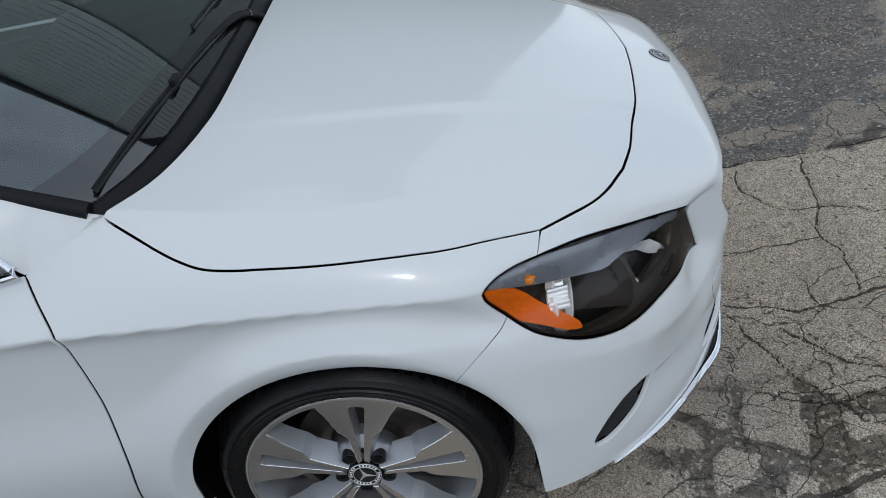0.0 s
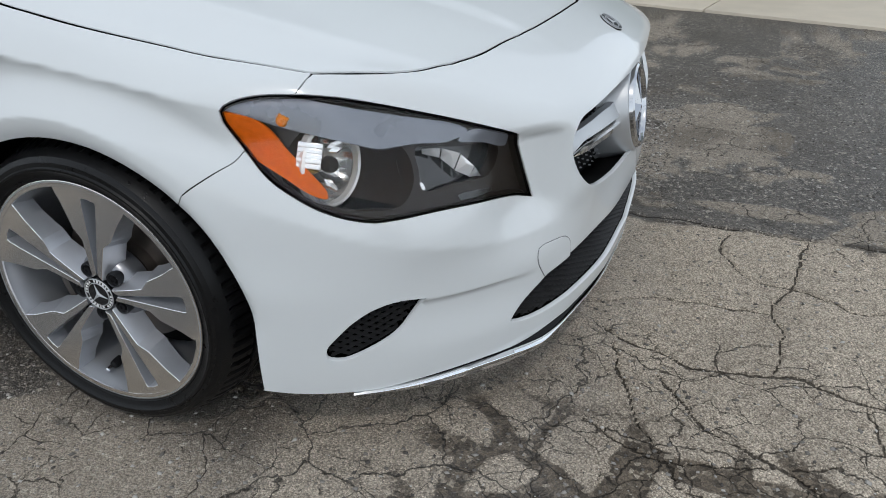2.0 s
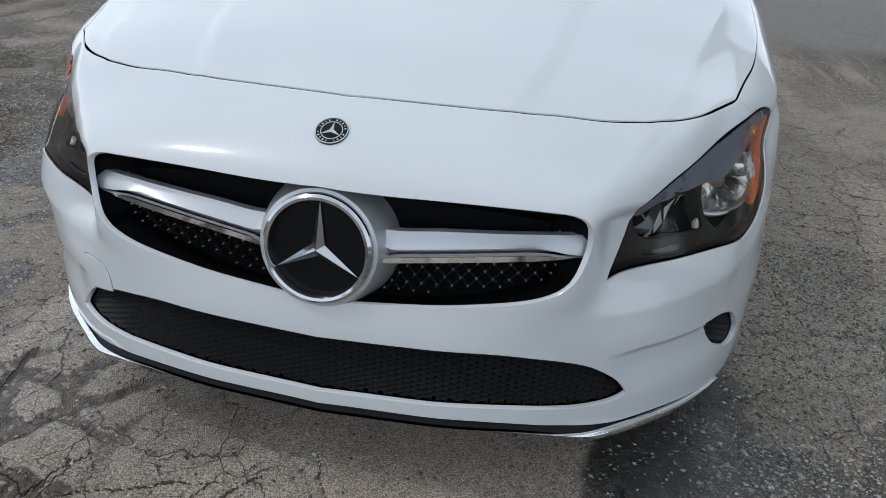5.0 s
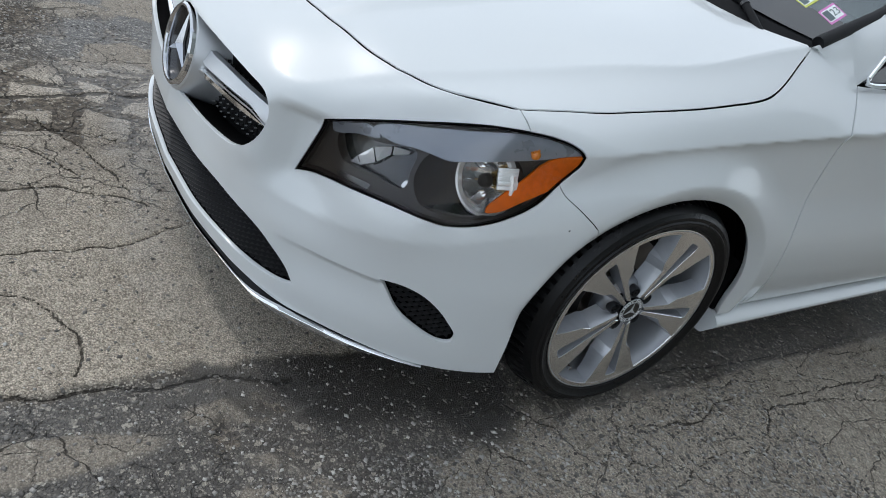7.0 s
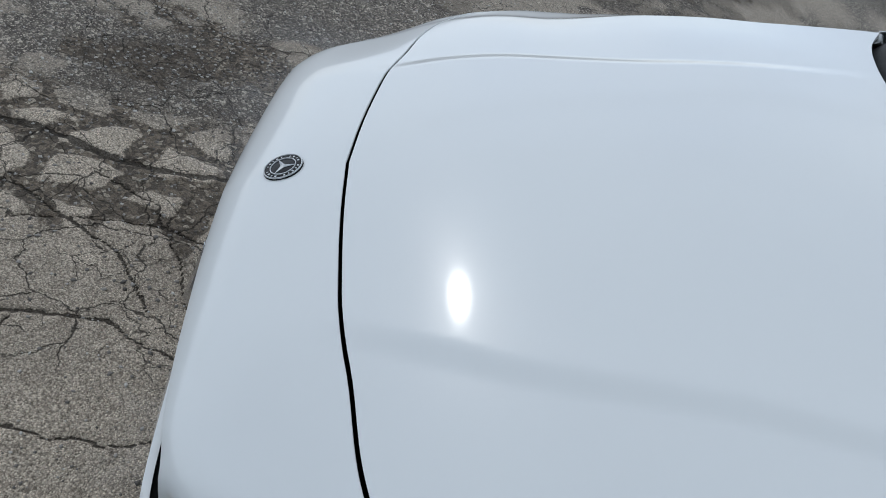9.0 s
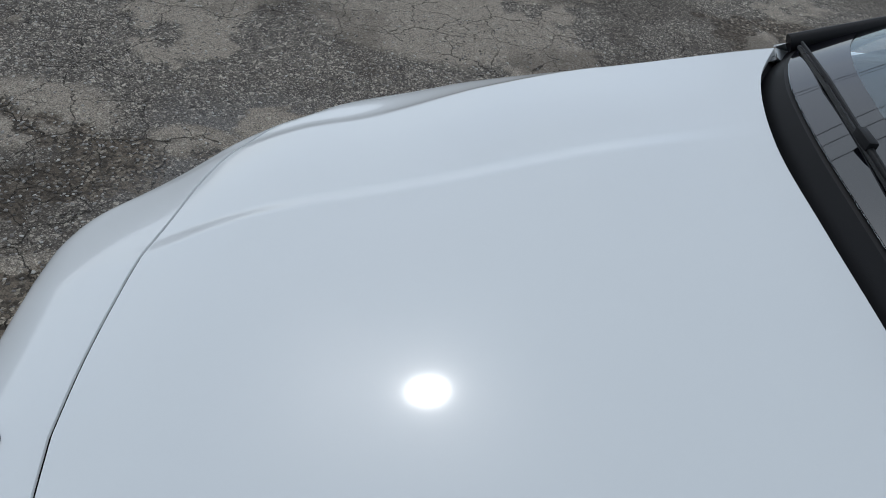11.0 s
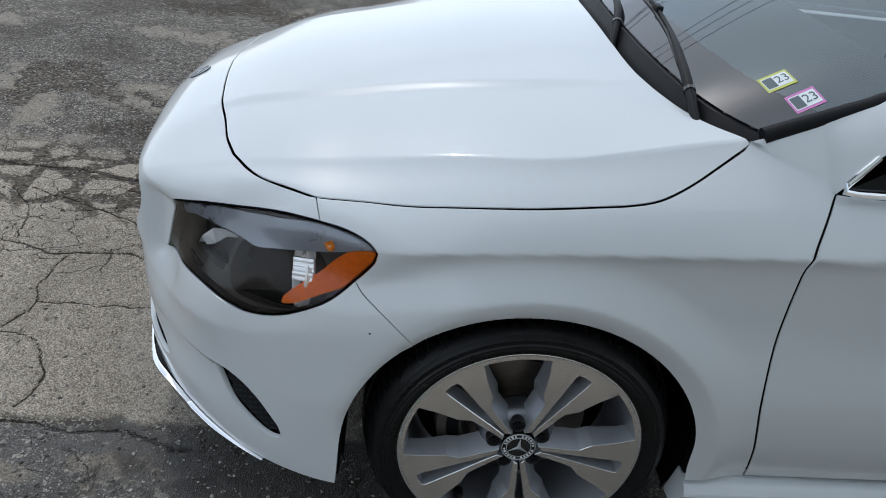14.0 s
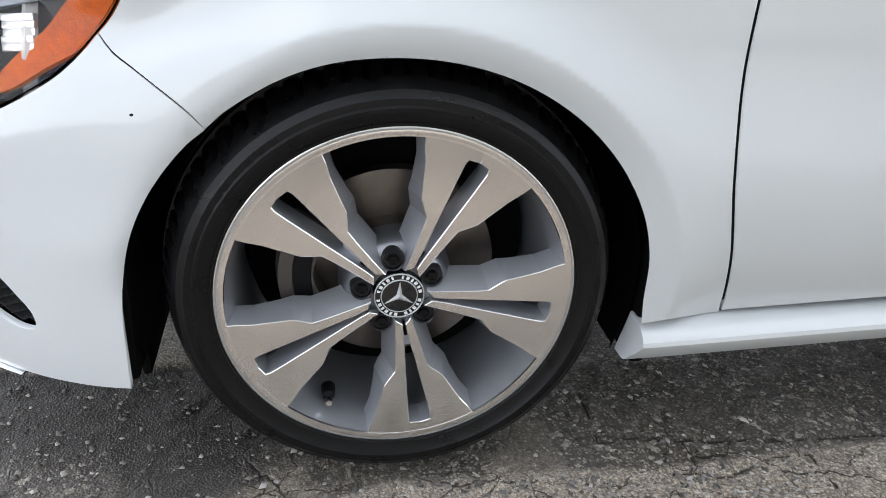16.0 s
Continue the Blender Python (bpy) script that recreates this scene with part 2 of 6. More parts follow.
NOSE_LOW = pchip([-0.01, 0.2, 0.37, 0.40, 0.43, 0.456, 0.48, 0.505, 0.53, 0.56, 0.602, 0.661, 0.718, 0.745, 0.779, 0.80, 0.825, 0.85, 0.88], [0.886, 0.876, 0.862, 0.853, 0.838, 0.819, 0.796, 0.772, 0.749, 0.727, 0.705, 0.66, 0.60, 0.55, 0.484, 0.43, 0.345, 0.25, 0.08])
NOSE_HIGH = pchip([-0.01, 0.2, 0.38, 0.43, 0.47, 0.514, 0.56, 0.602, 0.661, 0.718, 0.745, 0.779, 0.80, 0.825, 0.85, 0.88], [0.886, 0.876, 0.857, 0.839, 0.812, 0.768, 0.728, 0.703, 0.66, 0.60, 0.55, 0.484, 0.43, 0.345, 0.25, 0.08])
LEAN = pchip([0, 0.46, 0.52, 0.6, 0.68, 0.76, 0.9], [0, 0, 0.12, 0.46, 0.72, 0.72, 0.5])
BUMPZ = pchip([0.10, 0.17, 0.22, 0.30, 0.40, 0.5], [-0.035, -0.014, -0.005, 0.0, 0.004, 0.0])
NOSEZ = pchip([0.5, 0.6, 0.64, 0.66, 0.70, 0.74, 0.8], [0.0, 0.0, -0.003, -0.008, -0.035, -0.075, -0.15])

RIDGE = pchip([0.0, 0.44, 0.55, 0.61, 0.69, 0.76, 0.80], [0.435, 0.436, 0.438, 0.447, 0.466, 0.492, 0.53])

TAIL = pchip([0.15, 0.3, 0.5, 0.75, 0.95, 1.1], [3.62, 3.74, 3.76, 3.72, 3.73, 3.70])


def top_of(x, y):
    y1, y2, y3, z0, z2, z3 = Y1(x), Y2(x), Y3(x), Z0(x), Z2(x), Z3(x)
    z1 = z0 - 0.019
    d0, d1 = (z1 - z0) / y1, (z2 - z1) / (y2 - y1)
    m1 = 2 * d0 * d1 / (d0 + d1)
    za = z2 + d1 * 1.15 * (y - y2)
    for ya, yb, p, q, ma, mb in ((0 * x, y1, z0, z1, 0 * x, m1), (y1, y2, z1, z2, m1, d1 * 1.15)):
        h = yb - ya
        t = (y - ya) / h
        v = (1 + 2 * t) * (1 - t) ** 2 * p + t * (1 - t) ** 2 * h * ma + t**2 * (3 - 2 * t) * q + t**2 * (t - 1) * h * mb
        za = np.where((t >= 0) & (t <= 1), v, za)
    t = (y - y2) / (y3 - y2)
    crown = 0.022 + 0.034 * step(-0.45, -0.15, x) * (1 - step(0.52, 0.70, x))
    zb = z2 + (z3 - z2) * t + crown * 2.2 * np.clip(t, 0, 1) ** 2 * (1 - np.clip(t, 0, 1))
    fade = step(-0.25, 0.1, x)
    za = za - 0.006 * fade * (1 - step(0.62, 0.76, x)) * step(-0.008, 0.034, y - y1) * (1 - step(0.03, 0.22, y - y1))
    return -smax(-za, -zb, 0.003)


def side_of(x, z):
    u = Z3(x) - z
    upper = Y3(x) + 0.002 - 0.015 * (1 - np.exp(-np.maximum(u, 0) / 0.021)) * (1 - 0.45 * step(0.05, 0.45, x))
    w = step(0.50, 0.67, z)
    body = SIDE(z) * (1 - w) + upper * w
    for x0 in (0.0, -2.699):
        # the wheel arch: an even flange, turned in towards its edge
        e = 0.35 * (np.hypot((x - x0) / 0.355, (z - 0.30) / 0.346) - 1)
        flange = 0.864 - 0.022 * (1 - step(0.2, 0.45, z)) - 0.012 * step(0.1, 0.3, x - x0)
        k = (1 - step(0.0, 0.125, e)) * step(-0.05, -0.03, e)
        body = body * (1 - k) + flange * k
        body = body - 0.27 * (np.sqrt((0.036 - e) ** 2 + 6e-6) + 0.036 - e) * (e > -0.045)
    apron = 0.040 * step(0.27, 0.35, x) * (1 - step(0.22, 0.36, z))
    return body + apron


def front_of(y, z):
    s = step(0.37, 0.49, z)
    # the ridge below the lamps
    ridge = 0.0075 * np.exp(-np.sqrt((z - RIDGE(y)) ** 2 + 2e-5) / 0.026) * step(0.42, 0.54, y) * (1 - step(0.80, 0.84, y))
    ledge = -0.010 * 1.2 * (1 - step(0.351, 0.361, z)) * step(0.24, 0.33, z) * step(0.50, 0.58, y) * (1 - step(0.70, 0.76, y))
    t = step(0.608, 0.640, z)
    low = 1 - step(0.44, 0.505, z)
    return ridge + (BUMP(y) + BUMPZ(z) + ledge) * (1 - s) + (NOSE(y) * (1 - t - low) + NOSE_HIGH(y) * t + NOSE_LOW(y) * low + NOSEZ(z) * (1 - step(0.45, 0.6, y)) - LEAN(y) * (smax(z, 0.505 + 0 * z, 0.05) - 0.53)) * s


def skin(p):
    x, y, z = p[:, 0], np.abs(p[:, 1]), p[:, 2]
    body = smax(smax(z - top_of(x, y), y - side_of(x, z), 0.005), x - front_of(y, z), 0.035)
    return smax(body, -x - TAIL(z) + 0.55 * y**4 + 0.03 * y, 0.12)


def skin_normal(p):
    e = 6e-4
    g = np.stack([skin(p + e * np.eye(3)[i]) - skin(p - e * np.eye(3)[i]) for i in range(3)], 1)
    return g / np.linalg.norm(g, axis=1, keepdims=True)


class TopChart:
    unit = 1.0

    def to(self, p):
        return p[:, :2]

    def rays(self, uv):
        o = np.column_stack([uv, np.full(len(uv), 1.6)])
        return o, np.tile([0.0, 0, -1], (len(uv), 1)), 1.5


class SideChart:
    unit = 1.0
    d, e = np.array([0, -0.8, -0.6]), np.array([0, -0.6, 0.8])

    def to(self, p):
        return np.column_stack([p[:, 0], p @ self.e])

    def rays(self, uv):
        o = np.outer(uv[:, 1], self.e) - 2.0 * self.d
        o[:, 0] = uv[:, 0]
        return o, np.tile(self.d, (len(uv), 1)), 2.0


class NoseChart:
    unit = 1 / 0.62
    c = np.array([0.2, 0, 0.35])

    def to(self, p):
        q = p - self.c
        return np.column_stack([np.arctan2(q[:, 1], q[:, 0]), np.arctan2(q[:, 2], np.hypot(q[:, 0], q[:, 1]))])

    def rays(self, uv):
        a, e = uv[:, 0], uv[:, 1]
        d = np.column_stack([np.cos(a) * np.cos(e), np.sin(a) * np.cos(e), np.sin(e)])
        return self.c + 1.3 * d, -d, 1.25


class TailChart(NoseChart):
    c = np.array([-3.0, 0, 0.5])

    def to(self, p):
        q = p - self.c
        return np.column_stack([np.arctan2(q[:, 1], -q[:, 0]), np.arctan2(q[:, 2], np.hypot(q[:, 0], q[:, 1]))])

    def rays(self, uv):
        o, d, far = NoseChart.rays(self, uv)
        d = d * [-1, 1, 1]
        return self.c - 1.3 * d, d, far


TOP, FLANK, FRONT, REAR = TopChart(), SideChart(), NoseChart(), TailChart()


def on_skin(chart, uv, depth=0.0):
    """Points of the skin under chart coordinates, pushed in by depth, and the skin's normals."""
    o, d, far = chart.rays(uv)
    steps = np.linspace(0, far, 60)
    lo, hi = np.zeros(len(uv)), np.full(len(uv), far)
    found = np.zeros(len(uv), bool)
    for a, b in zip(steps[:-1], steps[1:]):
        inside = (skin(o + d * b) < 0) & ~found
        lo[inside], hi[inside] = a, b
        found |= inside
    for _ in range(22):
        mid = (lo + hi) / 2
        inside = skin(o + d * mid[:, None]) < 0
        hi, lo = np.where(inside, mid, hi), np.where(inside, lo, mid)
    p = o + d * hi[:, None]
    n = skin_normal(p)
    return p - n * depth, n


def curve2(pts, h, closed=False):
    """A smooth line through a few points, sampled every h."""
    p = np.array(pts, float)
    if len(p) == 2:
        k = max(int(np.linalg.norm(p[1] - p[0]) / h), 1)
        return [tuple(p[0] + (p[1] - p[0]) * i / k) for i in range(k)]
    ext = np.vstack([p[-1], p, p[0], p[1]]) if closed else np.vstack([2 * p[0] - p[1], p, 2 * p[-1] - p[-2]])
    out = []
    for i in range(len(p) if closed else len(p) - 1):
        a, b, c, d = ext[i:i + 4]
        k = max(int(np.linalg.norm(c - b) / h), 1)
        t0, t1 = 0, max(np.linalg.norm(b - a), 1e-6) ** 0.5
        t2 = t1 + max(np.linalg.norm(c - b), 1e-6) ** 0.5
        t3 = t2 + max(np.linalg.norm(d - c), 1e-6) ** 0.5
        for j in range(k):
            t = t1 + (t2 - t1) * j / k
            a1, a2, a3 = (t1 - t) / t1 * a + t / t1 * b, (t2 - t) / (t2 - t1) * b + (t - t1) / (t2 - t1) * c, (t3 - t) / (t3 - t2) * c + (t - t2) / (t3 - t2) * d
            b1, b2 = (t2 - t) / t2 * a1 + t / t2 * a2, (t3 - t) / (t3 - t1) * a2 + (t - t1) / (t3 - t1) * a3
            out.append(tuple((t2 - t) / (t2 - t1) * b1 + (t - t1) / (t2 - t1) * b2))
    return out


def outline(chart, runs, h):
    """A closed outline in chart coordinates from runs of places; each run is smooth, corners lie between runs."""
    out = []
    for run in runs:
        out += curve2(chart.to(np.array(run, float)), h * chart.unit)
    return np.array(out)


def gaps(chart, runs, h, values):
    """Half the joint's width along an outline, run by run."""
    return np.concatenate([np.full(len(curve2(chart.to(np.array(r, float)), h * chart.unit)), v) for r, v in zip(runs, values)])


def flip(run):
    """The run mirrored to the other side and reversed."""
    return [(x, -y, z) for x, y, z in reversed(run)]


def snapped(chart, run, h=0.02):
    """The run as places on the skin, so that neighbouring panels share one line."""
    uv = curve2(chart.to(np.array(run, float)), h * chart.unit) + [tuple(chart.to(np.array(run[-1:], float))[0])]
    return [tuple(q) for q in on_skin(chart, np.array(uv))[0]]


def inside(poly, pts):
    x, y = pts[:, 0], pts[:, 1]
    r = np.zeros(len(pts), bool)
    j = len(poly) - 1
    for i in range(len(poly)):
        xi, yi, xj, yj = *poly[i], *poly[j]
        if yi != yj:
            r ^= ((yi > y) != (yj > y)) & (x < (xj - xi) * (y - yi) / (yj - yi) + xi)
        j = i
    return r


def border_distance(poly, pts):
    d = np.full(len(pts), 9.0)
    for a, b in zip(poly, np.roll(poly, -1, 0)):
        ab = b - a
        t = np.clip(((pts - a) @ ab) / max(ab @ ab, 1e-12), 0, 1)
        d = np.minimum(d, np.linalg.norm(pts - a - t[:, None] * ab, axis=1))
    return d


def shrink(poly, by):
    """The outline moved inwards (outwards for a hole: minus)."""
    area = 0.5 * np.sum(poly[:, 0] * np.roll(poly[:, 1], -1) - np.roll(poly[:, 0], -1) * poly[:, 1])
    t = np.roll(poly, -1, 0) - np.roll(poly, 1, 0)
    t /= np.linalg.norm(t, axis=1, keepdims=True) + 1e-9
    n = np.column_stack([-t[:, 1], t[:, 0]]) * (1 if area > 0 else -1)
    return poly + n * (by[:, None] if isinstance(by, np.ndarray) else by)


def sheet(chart, outer, holes=(), h=0.01, gap=0.0027, depth=0.0, fold=0.007, hole_fold=0.011):
    """Vertices, faces and normals of a panel of the skin inside the outline, its rims folded inwards."""
    from mathutils.geometry import delaunay_2d_cdt
    u = chart.unit
    loops = [shrink(outer, gap * u)] + [np.array(p) for p in holes]
    lo, hi = loops[0].min(0), loops[0].max(0)
    gx, gy = np.arange(lo[0], hi[0], h * u), np.arange(lo[1], hi[1], h * u * 0.87)
    gu, gv = np.meshgrid(gx, gy)
    gu[1::2] += h * u / 2
    pts = np.column_stack([gu.ravel(), gv.ravel()])
    keep = inside(loops[0], pts)
    pts = pts[keep]
    for i, lp in enumerate(loops):
        pts = pts[border_distance(lp, pts) > 0.55 * h * u]
        if i:
            pts = pts[~inside(lp, pts)]
    verts, edges = [], []
    for lp in loops:
        k = len(verts)
        verts += [Vector(p) for p in lp]
        edges += [(k + i, k + (i + 1) % len(lp)) for i in range(len(lp))]
    nb = len(verts)
    verts += [Vector(p) for p in pts]
    v2, _, f2, *_ = delaunay_2d_cdt(verts, edges, [], 0, 1e-6)
    uv = np.array([tuple(v) for v in v2])
    f2 = np.array([f for f in f2 if len(f) == 3])
    mid = uv[f2].mean(1)
    ok = inside(loops[0], mid)
    for lp in loops[1:]:
        ok &= ~inside(lp, mid)
    f2 = f2[ok]
    p, n = on_skin(chart, uv, depth)
    g = np.cross(p[f2[:, 1]] - p[f2[:, 0]], p[f2[:, 2]] - p[f2[:, 0]])
    back = (g * n[f2[:, 0]]).sum(1) < 0
    f2[back] = f2[back][:, ::-1]
    faces = [tuple(int(i) for i in f) for f in f2]
    P, N = list(p), list(n)
    for li, lp in enumerate(loops):
        q, qn = on_skin(chart, lp, depth)
        t = np.roll(q, -1, 0) - np.roll(q, 1, 0)
        t /= np.linalg.norm(t, axis=1, keepdims=True) + 1e-9
        s = np.cross(t, qn)
        c = on_skin(chart, shrink(lp, 0.004 * u), depth)[0] - q
        sign = np.sign((s * c).sum(1).mean()) * (-1 if li == 0 else 1)
        s = s * sign
        k, m = len(P), len(lp)
        f = fold if li == 0 else hole_fold
        P += list(q + s * 0.0) + list(q - qn * f)
        N += list((s + 0.6 * qn) / 1.17) + list(s)
        for i in range(m):
            j = (i + 1) % m
            quad = (k + i, k + j, k + m + j, k + m + i)
            a = np.cross(P[quad[1]] - P[quad[0]], P[quad[2]] - P[quad[0]])
            faces.append(quad if a @ s[i] > 0 else quad[::-1])
    return np.array(P), faces, np.array(N)


def mirrored(data):
    p, f, n = data
    return p * [1, -1, 1], [t[::-1] for t in f], n * [1, -1, 1]


def panel(name, data, mat, parent, label=""):
    return part_data(name, data[0], data[1], mat, parent, label, normals=data[2])


# ---- the car ----
car = thing("car", "white four-door saloon car parked on cracked asphalt", "car")

# lines of the panels, left side, front to back
HOOD_FRONT = [(0.724, 0, 0.759), (0.717, 0.1, 0.758), (0.705, 0.2, 0.756), (0.692, 0.28, 0.754), (0.669, 0.36, 0.747), (0.646, 0.45, 0.743), (0.619, 0.52, 0.741)]
HOOD_CORNER = [(0.619, 0.52, 0.741), (0.587, 0.57, 0.74), (0.545, 0.62, 0.741), (0.489, 0.66, 0.743), (0.439, 0.692, 0.744)]
HOOD_SIDE = [(0.439, 0.692, 0.744), (0.35, 0.716, 0.757), (0.25, 0.746, 0.778), (0.15, 0.764, 0.798), (0.05, 0.776, 0.817), (-0.05, 0.781, 0.836), (-0.1, 0.783, 0.846), (-0.15, 0.780, 0.859), (-0.2, 0.763, 0.883), (-0.25, 0.738, 0.921), (-0.305, 0.711, 0.963)]
HOOD_REAR = [(-0.305, 0.711, 0.963), (-0.238, 0.60, 0.99), (-0.184, 0.41, 1.0), (-0.167, 0.20, 1.0), (-0.162, 0, 1.0)]
LAMP_TOP = [(0.735, 0.512, 0.621), (0.707, 0.543, 0.639), (0.657, 0.585, 0.663), (0.604, 0.623, 0.683), (0.548, 0.655, 0.70), (0.493, 0.689, 0.716), (0.425, 0.727, 0.727)]
LAMP_TIP = [(0.425, 0.727, 0.727), (0.386, 0.747, 0.729), (0.361, 0.762, 0.728), (0.335, 0.78, 0.722), (0.320, 0.793, 0.709), (0.323, 0.797, 0.694), (0.338, 0.80, 0.672), (0.357, 0.80, 0.650)]
LAMP_LOW = [(0.357, 0.80, 0.650), (0.397, 0.792, 0.602), (0.44, 0.786, 0.572), (0.482, 0.774, 0.548), (0.522, 0.759, 0.533), (0.562, 0.741, 0.525), (0.587, 0.727, 0.527), (0.642, 0.68, 0.531), (0.689, 0.626, 0.528), (0.724, 0.562, 0.518), (0.746, 0.509, 0.505), (0.752, 0.476, 0.492)]
LAMP_INNER = [(0.752, 0.476, 0.492), (0.744, 0.497, 0.56), (0.735, 0.512, 0.621)]
SEAM_LOW = [(0.357, 0.80, 0.650), (0.30, 0.83, 0.61), (0.238, 0.849, 0.561)]


def arch(a0, a1, n=7, x0=0.0):
    """The wheel arch's edge between two angles from straight ahead."""
    return [(x0 + 0.355 * math.cos(radians(a0 + (a1 - a0) * i / n)), 0.848 - 0.012 * max(0.0, math.cos(radians(a0 + (a1 - a0) * i / n))), 0.30 + 0.346 * math.sin(radians(a0 + (a1 - a0) * i / n))) for i in range(n + 1)]


ARCH_FRONT = [(0.238, 0.849, 0.561)] + arch(43, 2, 5) + [(0.356, 0.84, 0.24), (0.356, 0.832, 0.183)]
BUMPER_LOW = [(0.356, 0.832, 0.183), (0.417, 0.809, 0.177), (0.485, 0.782, 0.174), (0.547, 0.745, 0.174), (0.606, 0.704, 0.181), (0.66, 0.658, 0.187), (0.709, 0.607, 0.19), (0.752, 0.552, 0.190), (0.79, 0.495, 0.197), (0.822, 0.436, 0.209), (0.861, 0.308, 0.219), (0.878, 0.182, 0.219), (0.885, 0, 0.216)]
GRILLE = [[(0.876, 0, 0.645), (0.867, 0.217, 0.645), (0.854, 0.333, 0.644), (0.845, 0.408, 0.642)], [(0.845, 0.408, 0.642), (0.839, 0.434, 0.635), (0.833, 0.45, 0.615), (0.832, 0.453, 0.58), (0.845, 0.438, 0.53), (0.855, 0.409, 0.501), (0.86, 0.381, 0.487), (0.864, 0.353, 0.478), (0.868, 0.311, 0.469), (0.877, 0.22, 0.455), (0.885, 0.121, 0.446), (0.89, 0, 0.437)]]
LOW_GRILLE = [[(0.894, 0, 0.367), (0.887, 0.184, 0.371), (0.868, 0.312, 0.372), (0.852, 0.376, 0.366), (0.835, 0.428, 0.358), (0.81, 0.477, 0.341), (0.789, 0.512, 0.318), (0.764, 0.544, 0.285), (0.75, 0.561, 0.258)], [(0.75, 0.561, 0.258), (0.764, 0.545, 0.25), (0.786, 0.51, 0.245), (0.806, 0.474, 0.245), (0.83, 0.425, 0.249), (0.863, 0.309, 0.251), (0.881, 0.182, 0.248), (0.888, 0, 0.244)]]
VENT = [[(0.632, 0.695, 0.365), (0.59, 0.728, 0.367), (0.552, 0.752, 0.355), (0.52, 0.77, 0.332), (0.495, 0.783, 0.305), (0.475, 0.792, 0.278), (0.475, 0.792, 0.257), (0.50, 0.78, 0.251), (0.55, 0.75, 0.273), (0.59, 0.72, 0.303), (0.632, 0.695, 0.365)]]


HOOD_FRONT, HOOD_CORNER, HOOD_SIDE = snapped(TOP, HOOD_FRONT), snapped(TOP, HOOD_CORNER), snapped(TOP, HOOD_SIDE)
LAMP_TOP, LAMP_TIP, LAMP_LOW, LAMP_INNER = (snapped(FRONT, r, 0.012) for r in (LAMP_TOP, LAMP_TIP, LAMP_LOW, LAMP_INNER))
SEAM_LOW = snapped(FLANK, SEAM_LOW)
HOOD_CORNER[-1] = HOOD_SIDE[0]
HOOD_FRONT[-1] = HOOD_CORNER[0]
LAMP_LOW[0] = SEAM_LOW[0] = LAMP_TIP[-1]
ARCH_FRONT = [SEAM_LOW[-1]] + snapped(FLANK, ARCH_FRONT, 0.015)[1:]


def whole(runs):
    """A half outline, from centre to centre, completed on the other side."""
    return runs + [flip(r) for r in reversed(runs)]


H = 0.011
hood_line = outline(TOP, whole([HOOD_FRONT, HOOD_CORNER, HOOD_SIDE, HOOD_REAR]), H)
hood = panel("bonnet", sheet(TOP, hood_line, h=0.008, gap=0.0021, fold=0.014), PAINT, car, "white bonnet with two long creases")

grille_hole = outline(FRONT, whole(GRILLE), 0.008)
low_hole = outline(FRONT, whole(LOW_GRILLE), 0.008)
vent_hole = outline(FRONT, VENT, 0.006)
vent_other = vent_hole[::-1] * [-1, 1]
bumper_runs = whole([HOOD_FRONT, HOOD_CORNER, [HOOD_CORNER[-1], LAMP_TOP[-1]], LAMP_TOP[::-1], LAMP_INNER[::-1], LAMP_LOW[::-1], SEAM_LOW, ARCH_FRONT, BUMPER_LOW])
bumper_line = outline(FRONT, bumper_runs, 0.009)
half = [0.0026, 0.0024, 0.0008, 0.0015, 0.0015, 0.0015, 0.0009, 0.0, 0.0]
bumper_gaps = gaps(FRONT, bumper_runs, 0.009, half + half[::-1])
bumper = panel("front_bumper", sheet(FRONT, bumper_line, [grille_hole, low_hole, vent_hole, vent_other], h=0.009, gap=bumper_gaps), PAINT, car, "white front bumper and grille surround")

DOOR_LINE = [(-0.450, 0.778, 0.915), (-0.436, 0.805, 0.88), (-0.413, 0.85, 0.819), (-0.413, 0.837, 0.75), (-0.419, 0.845, 0.62), (-0.432, 0.857, 0.495), (-0.46, 0.845, 0.39), (-0.493, 0.81, 0.268)]
WING_REAR = [(-0.305, 0.711, 0.963), (-0.34, 0.735, 0.952), (-0.38, 0.756, 0.940), (-0.42, 0.772, 0.925), (-0.450, 0.778, 0.915)]
fender_runs = [HOOD_SIDE, WING_REAR, DOOR_LINE, [(-0.493, 0.81, 0.268), (-0.36, 0.83, 0.262)], [(-0.36, 0.83, 0.264)] + arch(178, 52, 11) + [SEAM_LOW[-1]], SEAM_LOW[::-1], LAMP_TIP[::-1], [LAMP_TOP[-1], HOOD_SIDE[0]]]
fender_line = outline(FLANK, fender_runs, H)
fender = sheet(FLANK, fender_line, h=0.0065, fold=0.02, gap=gaps(FLANK, fender_runs, H, [0.0023, -0.002, 0.0030, 0.0015, 0.0, 0.0009, 0.0015, 0.0008]))
panel("front_wing", fender, PAINT, car, "white front wing")
panel("front_wing", mirrored(fender), PAINT, car, "white front wing")


def belt(x):
    return (x, 0.79, 0.917 + 0.035 * (-0.45 - x))


